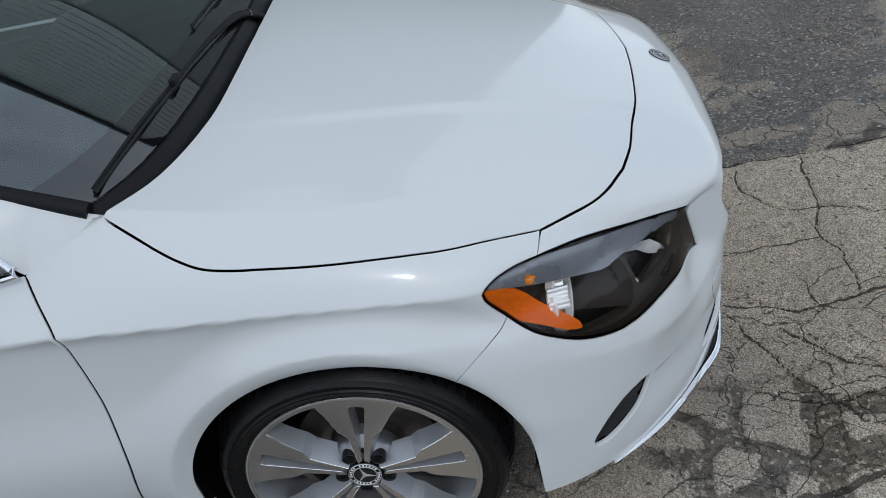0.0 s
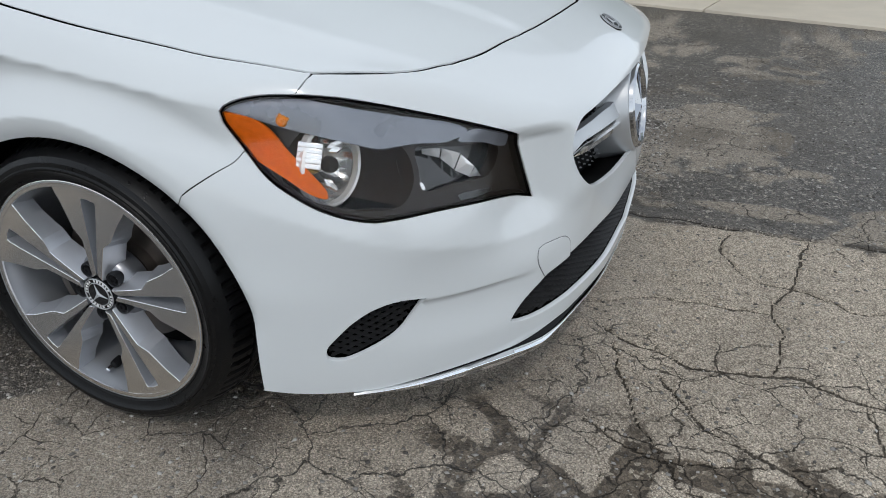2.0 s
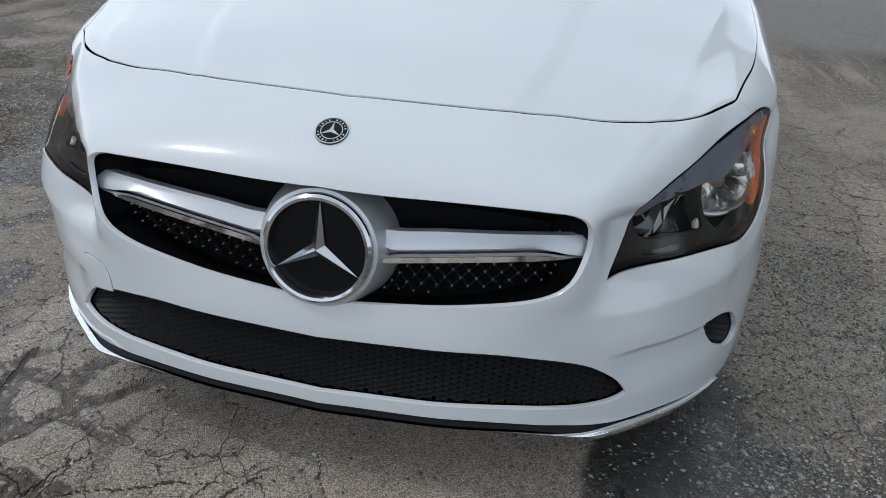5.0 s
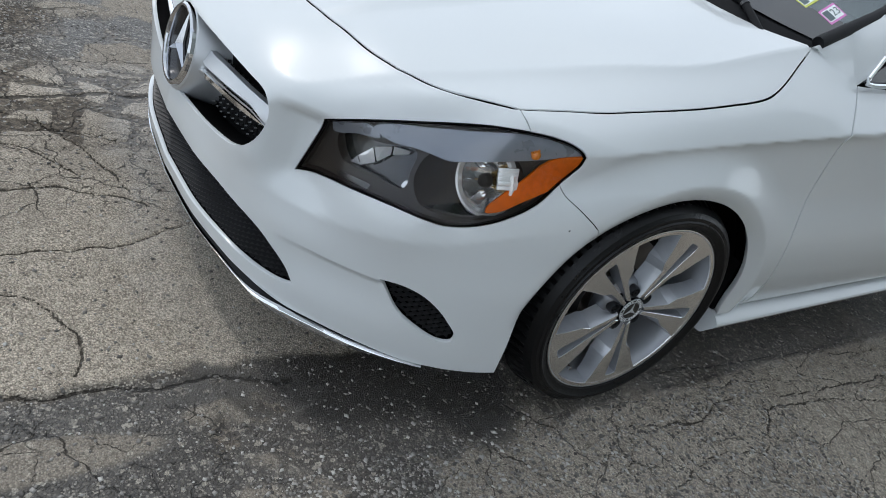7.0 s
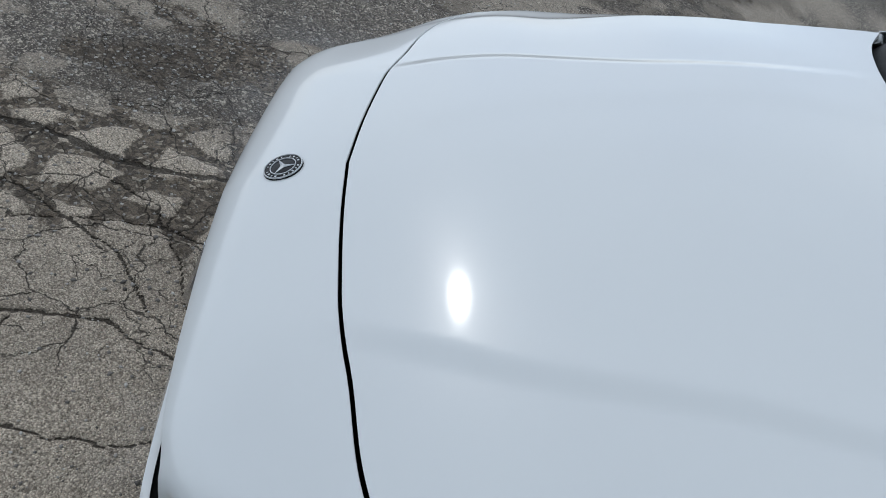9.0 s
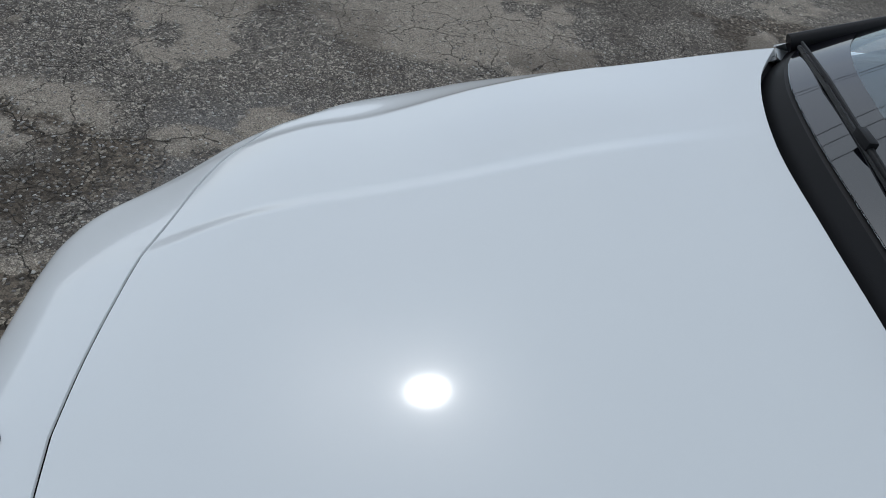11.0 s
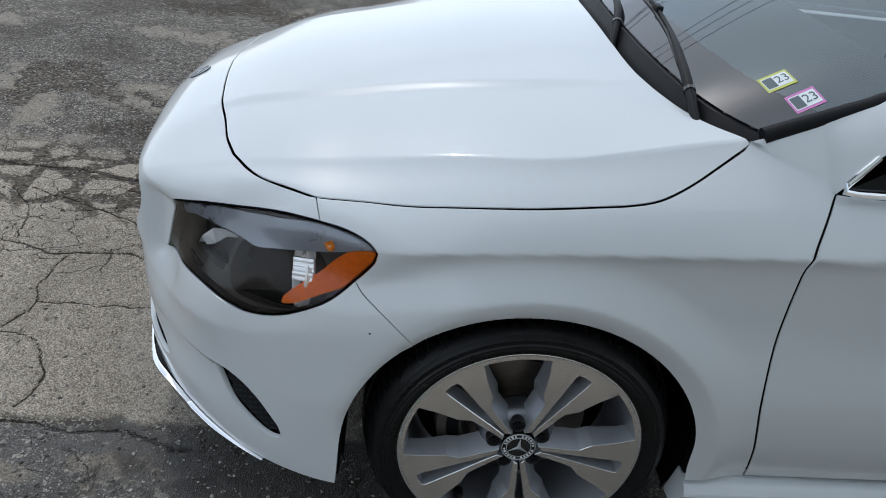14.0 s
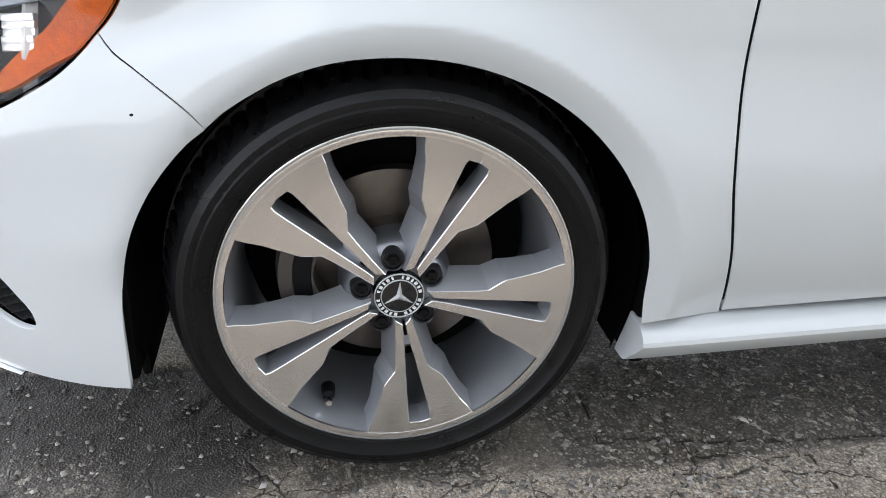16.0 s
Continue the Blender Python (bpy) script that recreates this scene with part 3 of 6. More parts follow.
door_line = outline(FLANK, [DOOR_LINE[::-1], [DOOR_LINE[0], belt(-0.6), belt(-0.9), belt(-1.5)], [belt(-1.5), (-1.5, 0.85, 0.6), (-1.53, 0.81, 0.312)], [(-1.53, 0.81, 0.312), (-1.2, 0.81, 0.308), (-0.493, 0.81, 0.268)]], 0.02)
front_door = sheet(FLANK, door_line, h=0.011, gap=0.0030, fold=0.014)
rear_line = outline(FLANK, [[belt(-1.5), belt(-2.0), belt(-2.5)], [belt(-2.5), (-2.42, 0.85, 0.75), (-2.3, 0.85, 0.5), (-2.28, 0.81, 0.312)], [(-2.28, 0.81, 0.312), (-1.53, 0.81, 0.312)], [(-1.53, 0.81, 0.312), (-1.5, 0.85, 0.6), belt(-1.5)]], 0.02)
rear_door = sheet(FLANK, rear_line, h=0.02)
quarter_line = outline(FLANK, [[belt(-2.5), belt(-3.0), (-3.3, 0.75, 0.98), (-3.55, 0.72, 0.93)], [(-3.55, 0.72, 0.93), (-3.5, 0.8, 0.6), (-3.45, 0.80, 0.25)], [(-3.45, 0.80, 0.25), (-3.05, 0.81, 0.25)], arch(184, -2, 16, -2.699)[::-1][::-1][::-1], [(-2.35, 0.82, 0.312), (-2.28, 0.81, 0.312)], [(-2.28, 0.81, 0.312), (-2.3, 0.85, 0.5), (-2.42, 0.85, 0.75), belt(-2.5)]], 0.02)
quarter = sheet(FLANK, quarter_line, h=0.02, fold=0.012)
for side in (lambda d: d, mirrored):
    panel("front_door", side(front_door), PAINT, car, "white front door")
    panel("rear_door", side(rear_door), PAINT, car, "white rear door")
    panel("rear_wing", side(quarter), PAINT, car, "white rear wing")
TAILSIDE = [(-3.55, 0.72, 0.93), (-3.5, 0.8, 0.6), (-3.45, 0.80, 0.25)]
tail_line = outline(REAR, [TAILSIDE, [(-3.45, 0.80, 0.25), (-3.65, 0.4, 0.24), (-3.68, 0, 0.24), (-3.65, -0.4, 0.24), (-3.45, -0.80, 0.25)], flip(TAILSIDE), [(-3.55, -0.72, 0.93), (-3.68, -0.4, 0.97), (-3.7, 0, 0.985), (-3.68, 0.4, 0.97), (-3.55, 0.72, 0.93)]], 0.02)
panel("rear_bumper", sheet(REAR, tail_line, h=0.025), PAINT, car)
deck_line = outline(TOP, [[(-2.9, 0, 1.07), (-2.95, 0.4, 1.06), (-3.05, 0.70, 1.03), (-3.3, 0.75, 0.98), (-3.55, 0.72, 0.93)], [(-3.55, 0.72, 0.93), (-3.68, 0.4, 0.97), (-3.7, 0, 0.985), (-3.68, -0.4, 0.97), (-3.55, -0.72, 0.93)], [(-3.55, -0.72, 0.93), (-3.3, -0.75, 0.98), (-3.05, -0.70, 1.03), (-2.95, -0.4, 1.06), (-2.9, 0, 1.07)]], 0.02)
panel("boot_lid", sheet(TOP, deck_line, h=0.025), PAINT, car)


def seal_strip(chart, run, width=0.018, depth=0.009):
    """A dark rubber strip under a joint between two panels."""
    uv = np.array(curve2(chart.to(np.array(run, float)), 0.012 * chart.unit))
    t = np.gradient(uv, axis=0)
    t /= np.linalg.norm(t, axis=1, keepdims=True)
    s = np.column_stack([-t[:, 1], t[:, 0]]) * width / 2 * chart.unit
    a, n = on_skin(chart, uv + s, depth)
    b, m = on_skin(chart, uv - s, depth)
    k = len(uv)
    return np.vstack([a, b]), [(i, i + 1, k + i + 1, k + i) for i in range(k - 1)], np.vstack([n, m])


strip = seal_strip(TOP, HOOD_FRONT + HOOD_CORNER[1:] + HOOD_SIDE[1:], 0.014, 0.0038)
door_strip = seal_strip(FLANK, DOOR_LINE, 0.014, 0.004)
seam_strip = seal_strip(FLANK, SEAM_LOW, 0.012, 0.0035)
rear_strip = seal_strip(FLANK, [belt(-1.5), (-1.5, 0.85, 0.6), (-1.53, 0.81, 0.264)])
for side in (lambda d: d, mirrored):
    for s in (strip, door_strip, seam_strip, rear_strip):
        panel("seal", side(s), SEAL, car)


# ---- lathe and sweep ----
def lathe(profile, n=96, axis_y=True):
    """Turns (radius, depth along y) round the y axis."""
    verts, faces = [], []
    for i in range(n):
        a = 2 * math.pi * i / n
        verts += [(r * math.cos(a), y, r * math.sin(a)) for r, y in profile]
    m = len(profile)
    for i in range(n):
        for j in range(m - 1):
            k = (i + 1) % n
            faces.append((i * m + j, i * m + j + 1, k * m + j + 1, k * m + j))
    return verts, faces


def sweep(points, radius, n=8, taper=None):
    """A tube along points."""
    bm = bmesh.new()
    pts = [Vector(p) for p in points]
    rings = []
    up = Vector((0.12, 0.21, 0.97))
    for i, p in enumerate(pts):
        t = (pts[min(i + 1, len(pts) - 1)] - pts[max(i - 1, 0)]).normalized()
        a = t.cross(up).normalized()
        b = t.cross(a)
        r = radius * (taper[i] if taper else 1)
        rings.append([bm.verts.new(p + a * r * math.cos(2 * math.pi * k / n) + b * r * math.sin(2 * math.pi * k / n)) for k in range(n)])
    for u, v in zip(rings[:-1], rings[1:]):
        for k in range(n):
            bm.faces.new((u[k], u[(k + 1) % n], v[(k + 1) % n], v[k]))
    bm.faces.new(rings[0][::-1])
    bm.faces.new(rings[-1])
    bmesh.ops.recalc_face_normals(bm, faces=bm.faces[:])
    return bm


def slab(poly, y0, y1, grow=0.0, mats=None):
    """An outline in x-z, extruded from depth y0 back to y1, widened by grow at the back; the front face takes slot 0, the sides 1."""
    bm = bmesh.new()
    p = np.array(poly)
    q = shrink(p, -grow)
    a = [bm.verts.new((x, y0, z)) for x, z in p]
    b = [bm.verts.new((x, y1, z)) for x, z in q]
    f = bm.faces.new(a)
    sides = []
    for i in range(len(a)):
        sides.append(bm.faces.new((a[i], a[(i + 1) % len(a)], b[(i + 1) % len(b)], b[i])))
    bm.faces.new(b[::-1])
    bmesh.ops.recalc_face_normals(bm, faces=bm.faces[:])
    for s in sides:
        s.material_index = 1
    bmesh.ops.triangulate(bm, faces=[x for x in bm.faces if len(x.verts) > 4])
    return bm


def star(radius, waist, height):
    """A three-pointed star lying in x-z with ridges, its face towards +y."""
    bm = bmesh.new()
    c = bm.verts.new((0, height, 0))
    ring = []
    for i in range(6):
        a = radians(90 + 60 * i)
        r = radius if i % 2 == 0 else waist
        ring.append(bm.verts.new((r * math.cos(a), height * 0.25, r * math.sin(a))))
    low = [bm.verts.new((v.co.x, 0, v.co.z)) for v in ring]
    for i in range(6):
        bm.faces.new((c, ring[i], ring[(i + 1) % 6]))
        bm.faces.new((ring[i], low[i], low[(i + 1) % 6], ring[(i + 1) % 6]))
    bmesh.ops.recalc_face_normals(bm, faces=bm.faces[:])
    return bm


def moved(bm, m):
    bmesh.ops.transform(bm, matrix=m, verts=bm.verts[:])
    return bm


# ---- wheels: the axle along y, the outer face at y = 0 ----
def build_wheel():
    w = new("wheel")
    w.parent = car
    w["label"] = "five-twin-spoke alloy wheel with a low black tyre"
    tyre_profile = [(0.232, -0.012), (0.236, -0.004), (0.243, 0.001), (0.252, 0.004), (0.259, 0.0070), (0.263, 0.0100), (0.267, 0.0102), (0.2695, 0.0066), (0.2775, 0.0058), (0.2785, 0.0046), (0.287, 0.0005), (0.2925, -0.008), (0.2975, -0.018), (0.302, -0.030), (0.306, -0.042), (0.309, -0.055), (0.3115, -0.066), (0.305, -0.067), (0.305, -0.075), (0.3135, -0.076), (0.315, -0.098), (0.308, -0.099), (0.308, -0.109), (0.315, -0.110), (0.3145, -0.135), (0.307, -0.136), (0.307, -0.144), (0.3125, -0.145), (0.309, -0.17), (0.302, -0.19), (0.29, -0.205), (0.26, -0.207), (0.232, -0.195)]
    n = 288
    verts, faces = lathe(tyre_profile, n)
    m = len(tyre_profile)
    for i in range(n):
        if i % 4 == 0:
            for j in range(13, 17):
                x, y, z = verts[i * m + j]
                k = 1 - 0.0075 / math.hypot(x, z)
                verts[i * m + j] = (x * k, y - 0.003, z * k)
    tyre = part_data("tyre", verts, faces, RUBBER, w, "black low-profile tyre", sharp=30)
    # raised bars in place of the sidewall writing
    for base, count in ((20, 9), (205, 7), (110, 5)):
        for i in range(count):
            a = radians(base + 4.3 * i)
            c, s = math.cos(a), math.sin(a)
            bm = bmesh.new()
            bmesh.ops.create_cube(bm, size=1)
            tall = 0.0062 if i % 3 else 0.0045
            moved(bm, Matrix(((c, 0, -s, 0.2735 * c), (0, 1, 0, 0.0064), (s, 0, c, 0.2735 * s), (0, 0, 0, 1))) @ Matrix.Diagonal((tall, 0.0014, 0.010, 1)))
            part("sidewall_mark", bm, RUBBER, tyre)
    rim_profile = [(0.229, -0.018), (0.2425, -0.012), (0.2435, -0.004), (0.2425, 0.0), (0.2395, 0.0008), (0.2320, 0.0), (0.2285, -0.003), (0.2265, -0.014), (0.221, -0.03), (0.2185, -0.06), (0.213, -0.10), (0.211, -0.15), (0.214, -0.19), (0.228, -0.20)]
    v, f = lathe(rim_profile, 144)
    rim = part_data("rim", v, f, BARREL, w, "grey rim barrel", sharp=35)
    v, f = lathe([(0.2425, -0.001), (0.2421, 0.0002), (0.2414, 0.0006), (0.2304, 0.0006), (0.2292, 0.0003), (0.2284, -0.003)], 144)
    part_data("rim_lip", v, f, ALLOY, w, "bright machined rim edge", sharp=35)
    v, f = lathe([(0.2436, -0.004), (0.2450, 0.0030), (0.2470, 0.0036), (0.2485, 0.0010)], 144)
    part_data("bead_ridge", v, f, RUBBER, w, sharp=35)
    R = 0.2325
    outer = [(0.16, 0.047), (0.30, 0.066), (0.44, 0.088), (0.515, 0.103), (0.565, 0.150), (0.60, 0.182), (0.66, 0.207), (0.80, 0.268), (0.88, 0.315), (0.93, 0.338), (0.985, 0.352)]
    inner = [(0.985, 0.04), (0.955, 0.045), (0.925, 0.052), (0.915, 0.062), (0.885, 0.069), (0.80, 0.062), (0.60, 0.043), (0.40, 0.024), (0.27, 0.012), (0.20, 0.0095)]
    for k in range(5):
        a = radians(115 + 72 * k)
        for sgn in (1, -1):
            poly = []
            for r, s in outer + [(0.985, 0.20)] + inner:
                if (r, s) in inner and r > 0.9 and s < 0.06:
                    s = 0.0
                # the spoke's outer end follows the rim
                x = R * (r if r < 0.95 else math.sqrt(max(1.013**2 - s * s, 0)))
                y = R * s * sgn
                poly.append((x * math.cos(a) - y * math.sin(a), x * math.sin(a) + y * math.cos(a)))
            spread = np.array([0.006 + 0.010 * min(1, max(0, (0.72 - r) / 0.2)) for r, q in outer] + [0.002] * (len(inner) + 1))
            bm = slab(poly, 0.0, -0.046, spread)
            # worn bright edge round the machined face
            rim_edges = [e for e in bm.edges if all(abs(v.co.y) < 1e-6 for v in e.verts) and len(e.link_faces) == 2 and any(f.material_index == 1 for f in e.link_faces)]
            bmesh.ops.bevel(bm, geom=rim_edges, offset=0.0007, segments=1, affect="EDGES")
            for vert in bm.verts:
                r = math.hypot(vert.co.x, vert.co.z) / R
                dish = -0.010 * max(0.0, 1 - r) ** 1.2
                if vert.co.y < -0.02:
                    vert.co.y += 0.012 * max(0.0, r - 0.45)
                vert.co.y += dish
            ob = part("spoke", bm, ALLOY, w, "machined spoke face with grey painted flanks", smooth=False)
            ob.data.materials.append(WHEELGREY)
    # slot floor and web between the two halves of each spoke, hub and bolts
    v, f = lathe([(0.0, -0.022), (0.042, -0.0225), (0.060, -0.026), (0.070, -0.036), (0.076, -0.050), (0.080, -0.07), (0.07, -0.075), (0.0, -0.075)], 60)
    part_data("hub", v, f, HUBGREY, w, sharp=35)
    for k in range(5):
        a = radians(151 + 72 * k)
        bx, bz = 0.0505 * math.cos(a), 0.0505 * math.sin(a)
        v, f = lathe([(0.0, -0.0172), (0.0045, -0.0172), (0.0050, -0.0150), (0.0078, -0.0150), (0.0086, -0.0175), (0.0086, -0.03)], 6)
        part_data("wheel_bolt", [(x + bx, y, z + bz) for x, y, z in v], f, BLACK, w, sharp=35)
        v, f = lathe([(0.0, -0.0205), (0.0118, -0.0205), (0.0130, -0.0160), (0.0146, -0.0150), (0.0158, -0.0175), (0.0160, -0.034)], 28)
        part_data("bolt_seat", [(x + bx, y, z + bz) for x, y, z in v], f, DARKSEAT, w, "dark recess round a wheel bolt", sharp=35)
    # small plug between the two halves of each spoke
    for k in range(5):
        a = radians(115 + 72 * k)
        v, f = lathe([(0.0, -0.0185), (0.0030, -0.0185), (0.0042, -0.0160), (0.0050, -0.0180), (0.0050, -0.026)], 14)
        part_data("spoke_plug", [(x + 0.0655 * math.cos(a), y, z + 0.0655 * math.sin(a)) for x, y, z in v], f, BLACK, w, sharp=35)
        # grey web closing the foot of the slot
        tip = [(0.30, 0.014), (0.42, 0.030), (0.42, -0.030), (0.30, -0.014)]
        web = slab([(R * (r * math.cos(a) - q * math.sin(a)), R * (r * math.sin(a) + q * math.cos(a))) for r, q in tip], -0.022, -0.05)
        for vert in web.verts:
            if math.hypot(vert.co.x, vert.co.z) > 0.36 * R:
                vert.co.y -= 0.012
        part("spoke_web", web, WHEELGREY, w)
    v, f = lathe([(0.0, -0.0085), (0.024, -0.0085), (0.025, -0.0095), (0.033, -0.0100), (0.0345, -0.0115), (0.035, -0.024)], 60)
    cap = part_data("hub_cap", v, f, GLOSSBLACK, w, "round black hub cap with a silver star", sharp=35)
    for r in (0.0245, 0.0335):
        v, f = lathe([(r - 0.0009, -0.0098), (r - 0.0007, -0.0082), (r + 0.0007, -0.0082), (r + 0.0009, -0.0098)], 60)
        part_data("ring", v, f, SILVER, cap)
    part("star", moved(star(0.0235, 0.0045, 0.003), pose(0, -0.0088, 0)), SILVER, cap)
    for k in range(26):
        a = radians(360 / 26 * k)
        if k % 13 in (0, 6):
            continue
        bm = bmesh.new()
        bmesh.ops.create_cube(bm, size=1)
        c, s = math.cos(a), math.sin(a)
        moved(bm, Matrix(((c, 0, -s, 0.029 * c), (0, 1, 0, -0.0093), (s, 0, c, 0.029 * s), (0, 0, 0, 1))) @ Matrix.Diagonal((0.0046, 0.0012, 0.0028 if k % 2 else 0.0042, 1)))
        part("print_mark", bm, WHITEPRINT, cap)
    a = radians(-63.6)
    valve_at = Vector((0.207 * math.cos(a), -0.040, 0.207 * math.sin(a)))
    v, f = lathe([(0.0, 0.020), (0.0050, 0.020), (0.0056, 0.018), (0.0056, 0.010), (0.0050, 0.009), (0.0050, 0.0)], 14)
    valve = part_data("tyre_valve", [valve_at + Vector(q) for q in v], f, CHROME, w, "small metal valve in a black collar", sharp=35)
    v, f = lathe([(0.0045, 0.003), (0.0085, 0.002), (0.0100, -0.004), (0.0105, -0.02)], 18)
    part_data("valve_collar", [valve_at + Vector(q) for q in v], f, BLACK, valve, sharp=35)
    v, f = lathe([(0.05, -0.075), (0.078, -0.075), (0.080, -0.098), (0.142, -0.098), (0.148, -0.100), (0.148, -0.122), (0.05, -0.122)], 96)
    part_data("brake_disc", v, f, STEEL, w, "worn steel brake disc", sharp=35)
    v, f = lathe([(0.0, -0.150), (0.17, -0.150), (0.208, -0.165)], 48)
    part_data("dust_shield", v, f, GRILLEBLACK, w, "black shield behind the brake disc", sharp=35)
    return w


wheel = build_wheel()
wheel.matrix_basis = pose(0, 0.838, 0.318, 0, 0, 0)


def caliper(parent, a0, a1):
    pts, n = [], 14
    for i in range(n + 1):
        a = radians(a0 + (a1 - a0) * i / n)
        pts.append((0.162 * math.cos(a), 0.162 * math.sin(a)))
    for i in range(n + 1):
        a = radians(a1 - (a1 - a0) * i / n)
        r = 0.098 + 0.016 * math.cos(3.1 * (i / n - 0.5))
        pts.append((r * math.cos(a), r * math.sin(a)))
    bm = slab(pts, -0.068, -0.10, 0.004)
    ob = part("brake_caliper", bm, CASTIRON, parent, "rusty cast brake caliper")
    bm = slab([(0.118 * math.cos(radians(a)), 0.118 * math.sin(radians(a))) for a in np.linspace(a0 + 12, a1 - 12, 7)] + [(0.142 * math.cos(radians(a)), 0.142 * math.sin(radians(a))) for a in np.linspace(a1 - 12, a0 + 12, 7)], -0.0655, -0.07, 0.002)
    part("pad_clip", bm, BLACK, ob)


caliper(wheel, -28, 32)
for x, y, turn, spin in ((0, -0.838, 180, 14), (-2.699, 0.838, 0, 30), (-2.699, -0.838, 180, 50)):
    other = copy_thing(wheel, pose(x, y, 0.318, 0, 0, turn) @ pose(0, 0, 0, 0, spin, 0))
    other.parent = car


# ---- wheel housings and underside ----
def housing(x0):
    verts, faces = [], []
    n = 26
    for i in range(n + 1):
        a = radians(-20 + 220 * i / n)
        c, s = math.cos(a), math.sin(a)
        for r, y in ((0.356, 0.795), (0.366, 0.775), (0.366, 0.56), (0.366, 0.38)):
            verts.append((x0 + r * c, y, 0.310 + max(r * s * 0.975, -0.115)))
    for i in range(n):
        for j in range(3):
            faces.append((i * 4 + j, i * 4 + j + 1, i * 4 + j + 5, i * 4 + j + 4))
    return np.array(verts), faces


for x0 in (0.0, -2.699):
    v, f = housing(x0)
    part_data("wheel_housing", v, f, GRILLEBLACK, car, "black plastic wheel housing", sharp=40)
    part_data("wheel_housing", v * [1, -1, 1], [q[::-1] for q in f], GRILLEBLACK, car, "black plastic wheel housing", sharp=40)


def box(x0, x1, y0, y1, z0, z1, bevel=0.0, seg=2):
    bm = bmesh.new()
    bmesh.ops.create_cube(bm, size=1)
    moved(bm, Matrix.Translation(((x0 + x1) / 2, (y0 + y1) / 2, (z0 + z1) / 2)) @ Matrix.Diagonal((abs(x1 - x0), abs(y1 - y0), abs(z1 - z0), 1)))
    if bevel:
        bmesh.ops.bevel(bm, geom=bm.edges[:], offset=bevel, segments=seg, affect="EDGES", profile=0.5)
    return bm


bm = box(-3.6, 0.70, -0.50, 0.50, 0.165, 0.20, 0.02)
part("undertray", bm, BLACK, car, "black undertray")
bm = box(-2.25, -0.42, -0.76, 0.76, 0.17, 0.21, 0.01)
part("floor_pan", bm, BLACK, car)
bm = box(-0.44, 0.62, -0.45, 0.45, 0.19, 0.62, 0.03)
part("engine_block", bm, BLACK, car, "dark mass behind the grille")


for sign in (1, -1):
    for x0, x1 in ((0.350, 0.372), (-0.390, -0.366)):  # front and rear of the wheel well
        part("splash_guard", box(x0, x1, sign * 0.38, sign * 0.806, 0.176, 0.42, 0.006), GRILLEBLACK, car, "black splash guard behind the wheel arch")
    # unseen flap, added to cover bright ground where the gap lies in shade
    part("shade_flap", box(0.352, 0.366, sign * 0.42, sign * 0.72, 0.122, 0.19, 0.005), GRILLEBLACK, car, "black flap added ahead of the tyre to darken the gap")
    part("inner_guard", box(-0.37, 0.36, sign * 0.37, sign * 0.39, 0.13, 0.60, 0.006), GRILLEBLACK, car, "black inner wall of the wheel well")
    part("front_undertray", box(0.36, 0.52, sign * 0.44, sign * 0.70, 0.180, 0.196, 0.006), BLACK, car)


# rocker sills: a swept section with a stepped outer face
def sill(sign):
    section = [(0.796, 0.258), (0.814, 0.258), (0.834, 0.249), (0.8445, 0.238), (0.846, 0.231), (0.842, 0.222), (0.822, 0.1955), (0.814, 0.192), (0.785, 0.190), (0.785, 0.258)]
    xs = [-0.362, -0.385, -0.42, -0.8, -1.27, -1.6, -2.2, -2.33]
    verts, faces = [], []
    for i, x in enumerate(xs):
        rise = 0.058 * min(-0.37 - x, 0.9) if x < -0.37 else 0.0
        for j, (y, z) in enumerate(section):
            verts.append((x + (0.014 if z < 0.2 else 0.004 if z < 0.23 else 0.0) * (i < 1), sign * y, z + rise))
    m = len(section)
    for i in range(len(xs) - 1):
        for j in range(m):
            q = (i * m + j, i * m + (j + 1) % m, (i + 1) * m + (j + 1) % m, (i + 1) * m + j)
            faces.append(q if sign > 0 else q[::-1])
    faces.append(tuple(range(m))[:: -1 if sign > 0 else 1])
    part_data("sill", verts, faces, PAINT, car, "white side sill", sharp=25)


sill(1)
sill(-1)

# ---- windscreen, roof and windows ----
GLASS_LOW = pchip([0, 0.3, 0.5, 0.62, 0.71], [-0.198, -0.212, -0.24, -0.282, -0.348])


def loft(name, low, high, mat, bulge=0.0, nu=24, nv=16, lift=(0, 0, 1), thick=0.004, label="", bow=None):
    """A sheet between two lines of points, low(t) and high(t), t from 0 to 1."""
    verts, faces = [], []
    for j in range(nv + 1):
        for i in range(nu + 1):
            a, b = Vector(low(i / nu)), Vector(high(i / nu))
            v = j / nv
            verts.append(a.lerp(b, v) + Vector(lift) * bulge * 4 * v * (1 - v))
    for j in range(nv):
        for i in range(nu):
            k = j * (nu + 1) + i
            faces.append((k, k + 1, k + nu + 2, k + nu + 1))
    ob = part_data(name, verts, faces, mat, car, label, sharp=50)
    return ob


def screen_low(t):
    y = -0.71 + 1.42 * t
    return (float(GLASS_LOW(abs(y))), y, 1.003 - 0.03 * (abs(y) / 0.71) ** 2)


def screen_high(t):
    y = -0.57 + 1.14 * t
    return (-1.13 - 0.16 * (abs(y) / 0.57) ** 2, y, 1.39 - 0.035 * (abs(y) / 0.57) ** 2)


windscreen = loft("windscreen", screen_low, screen_high, WINDGLASS, 0.045, 32, 20, (0.4, 0, 0.9), label="clear windscreen reflecting the sky")


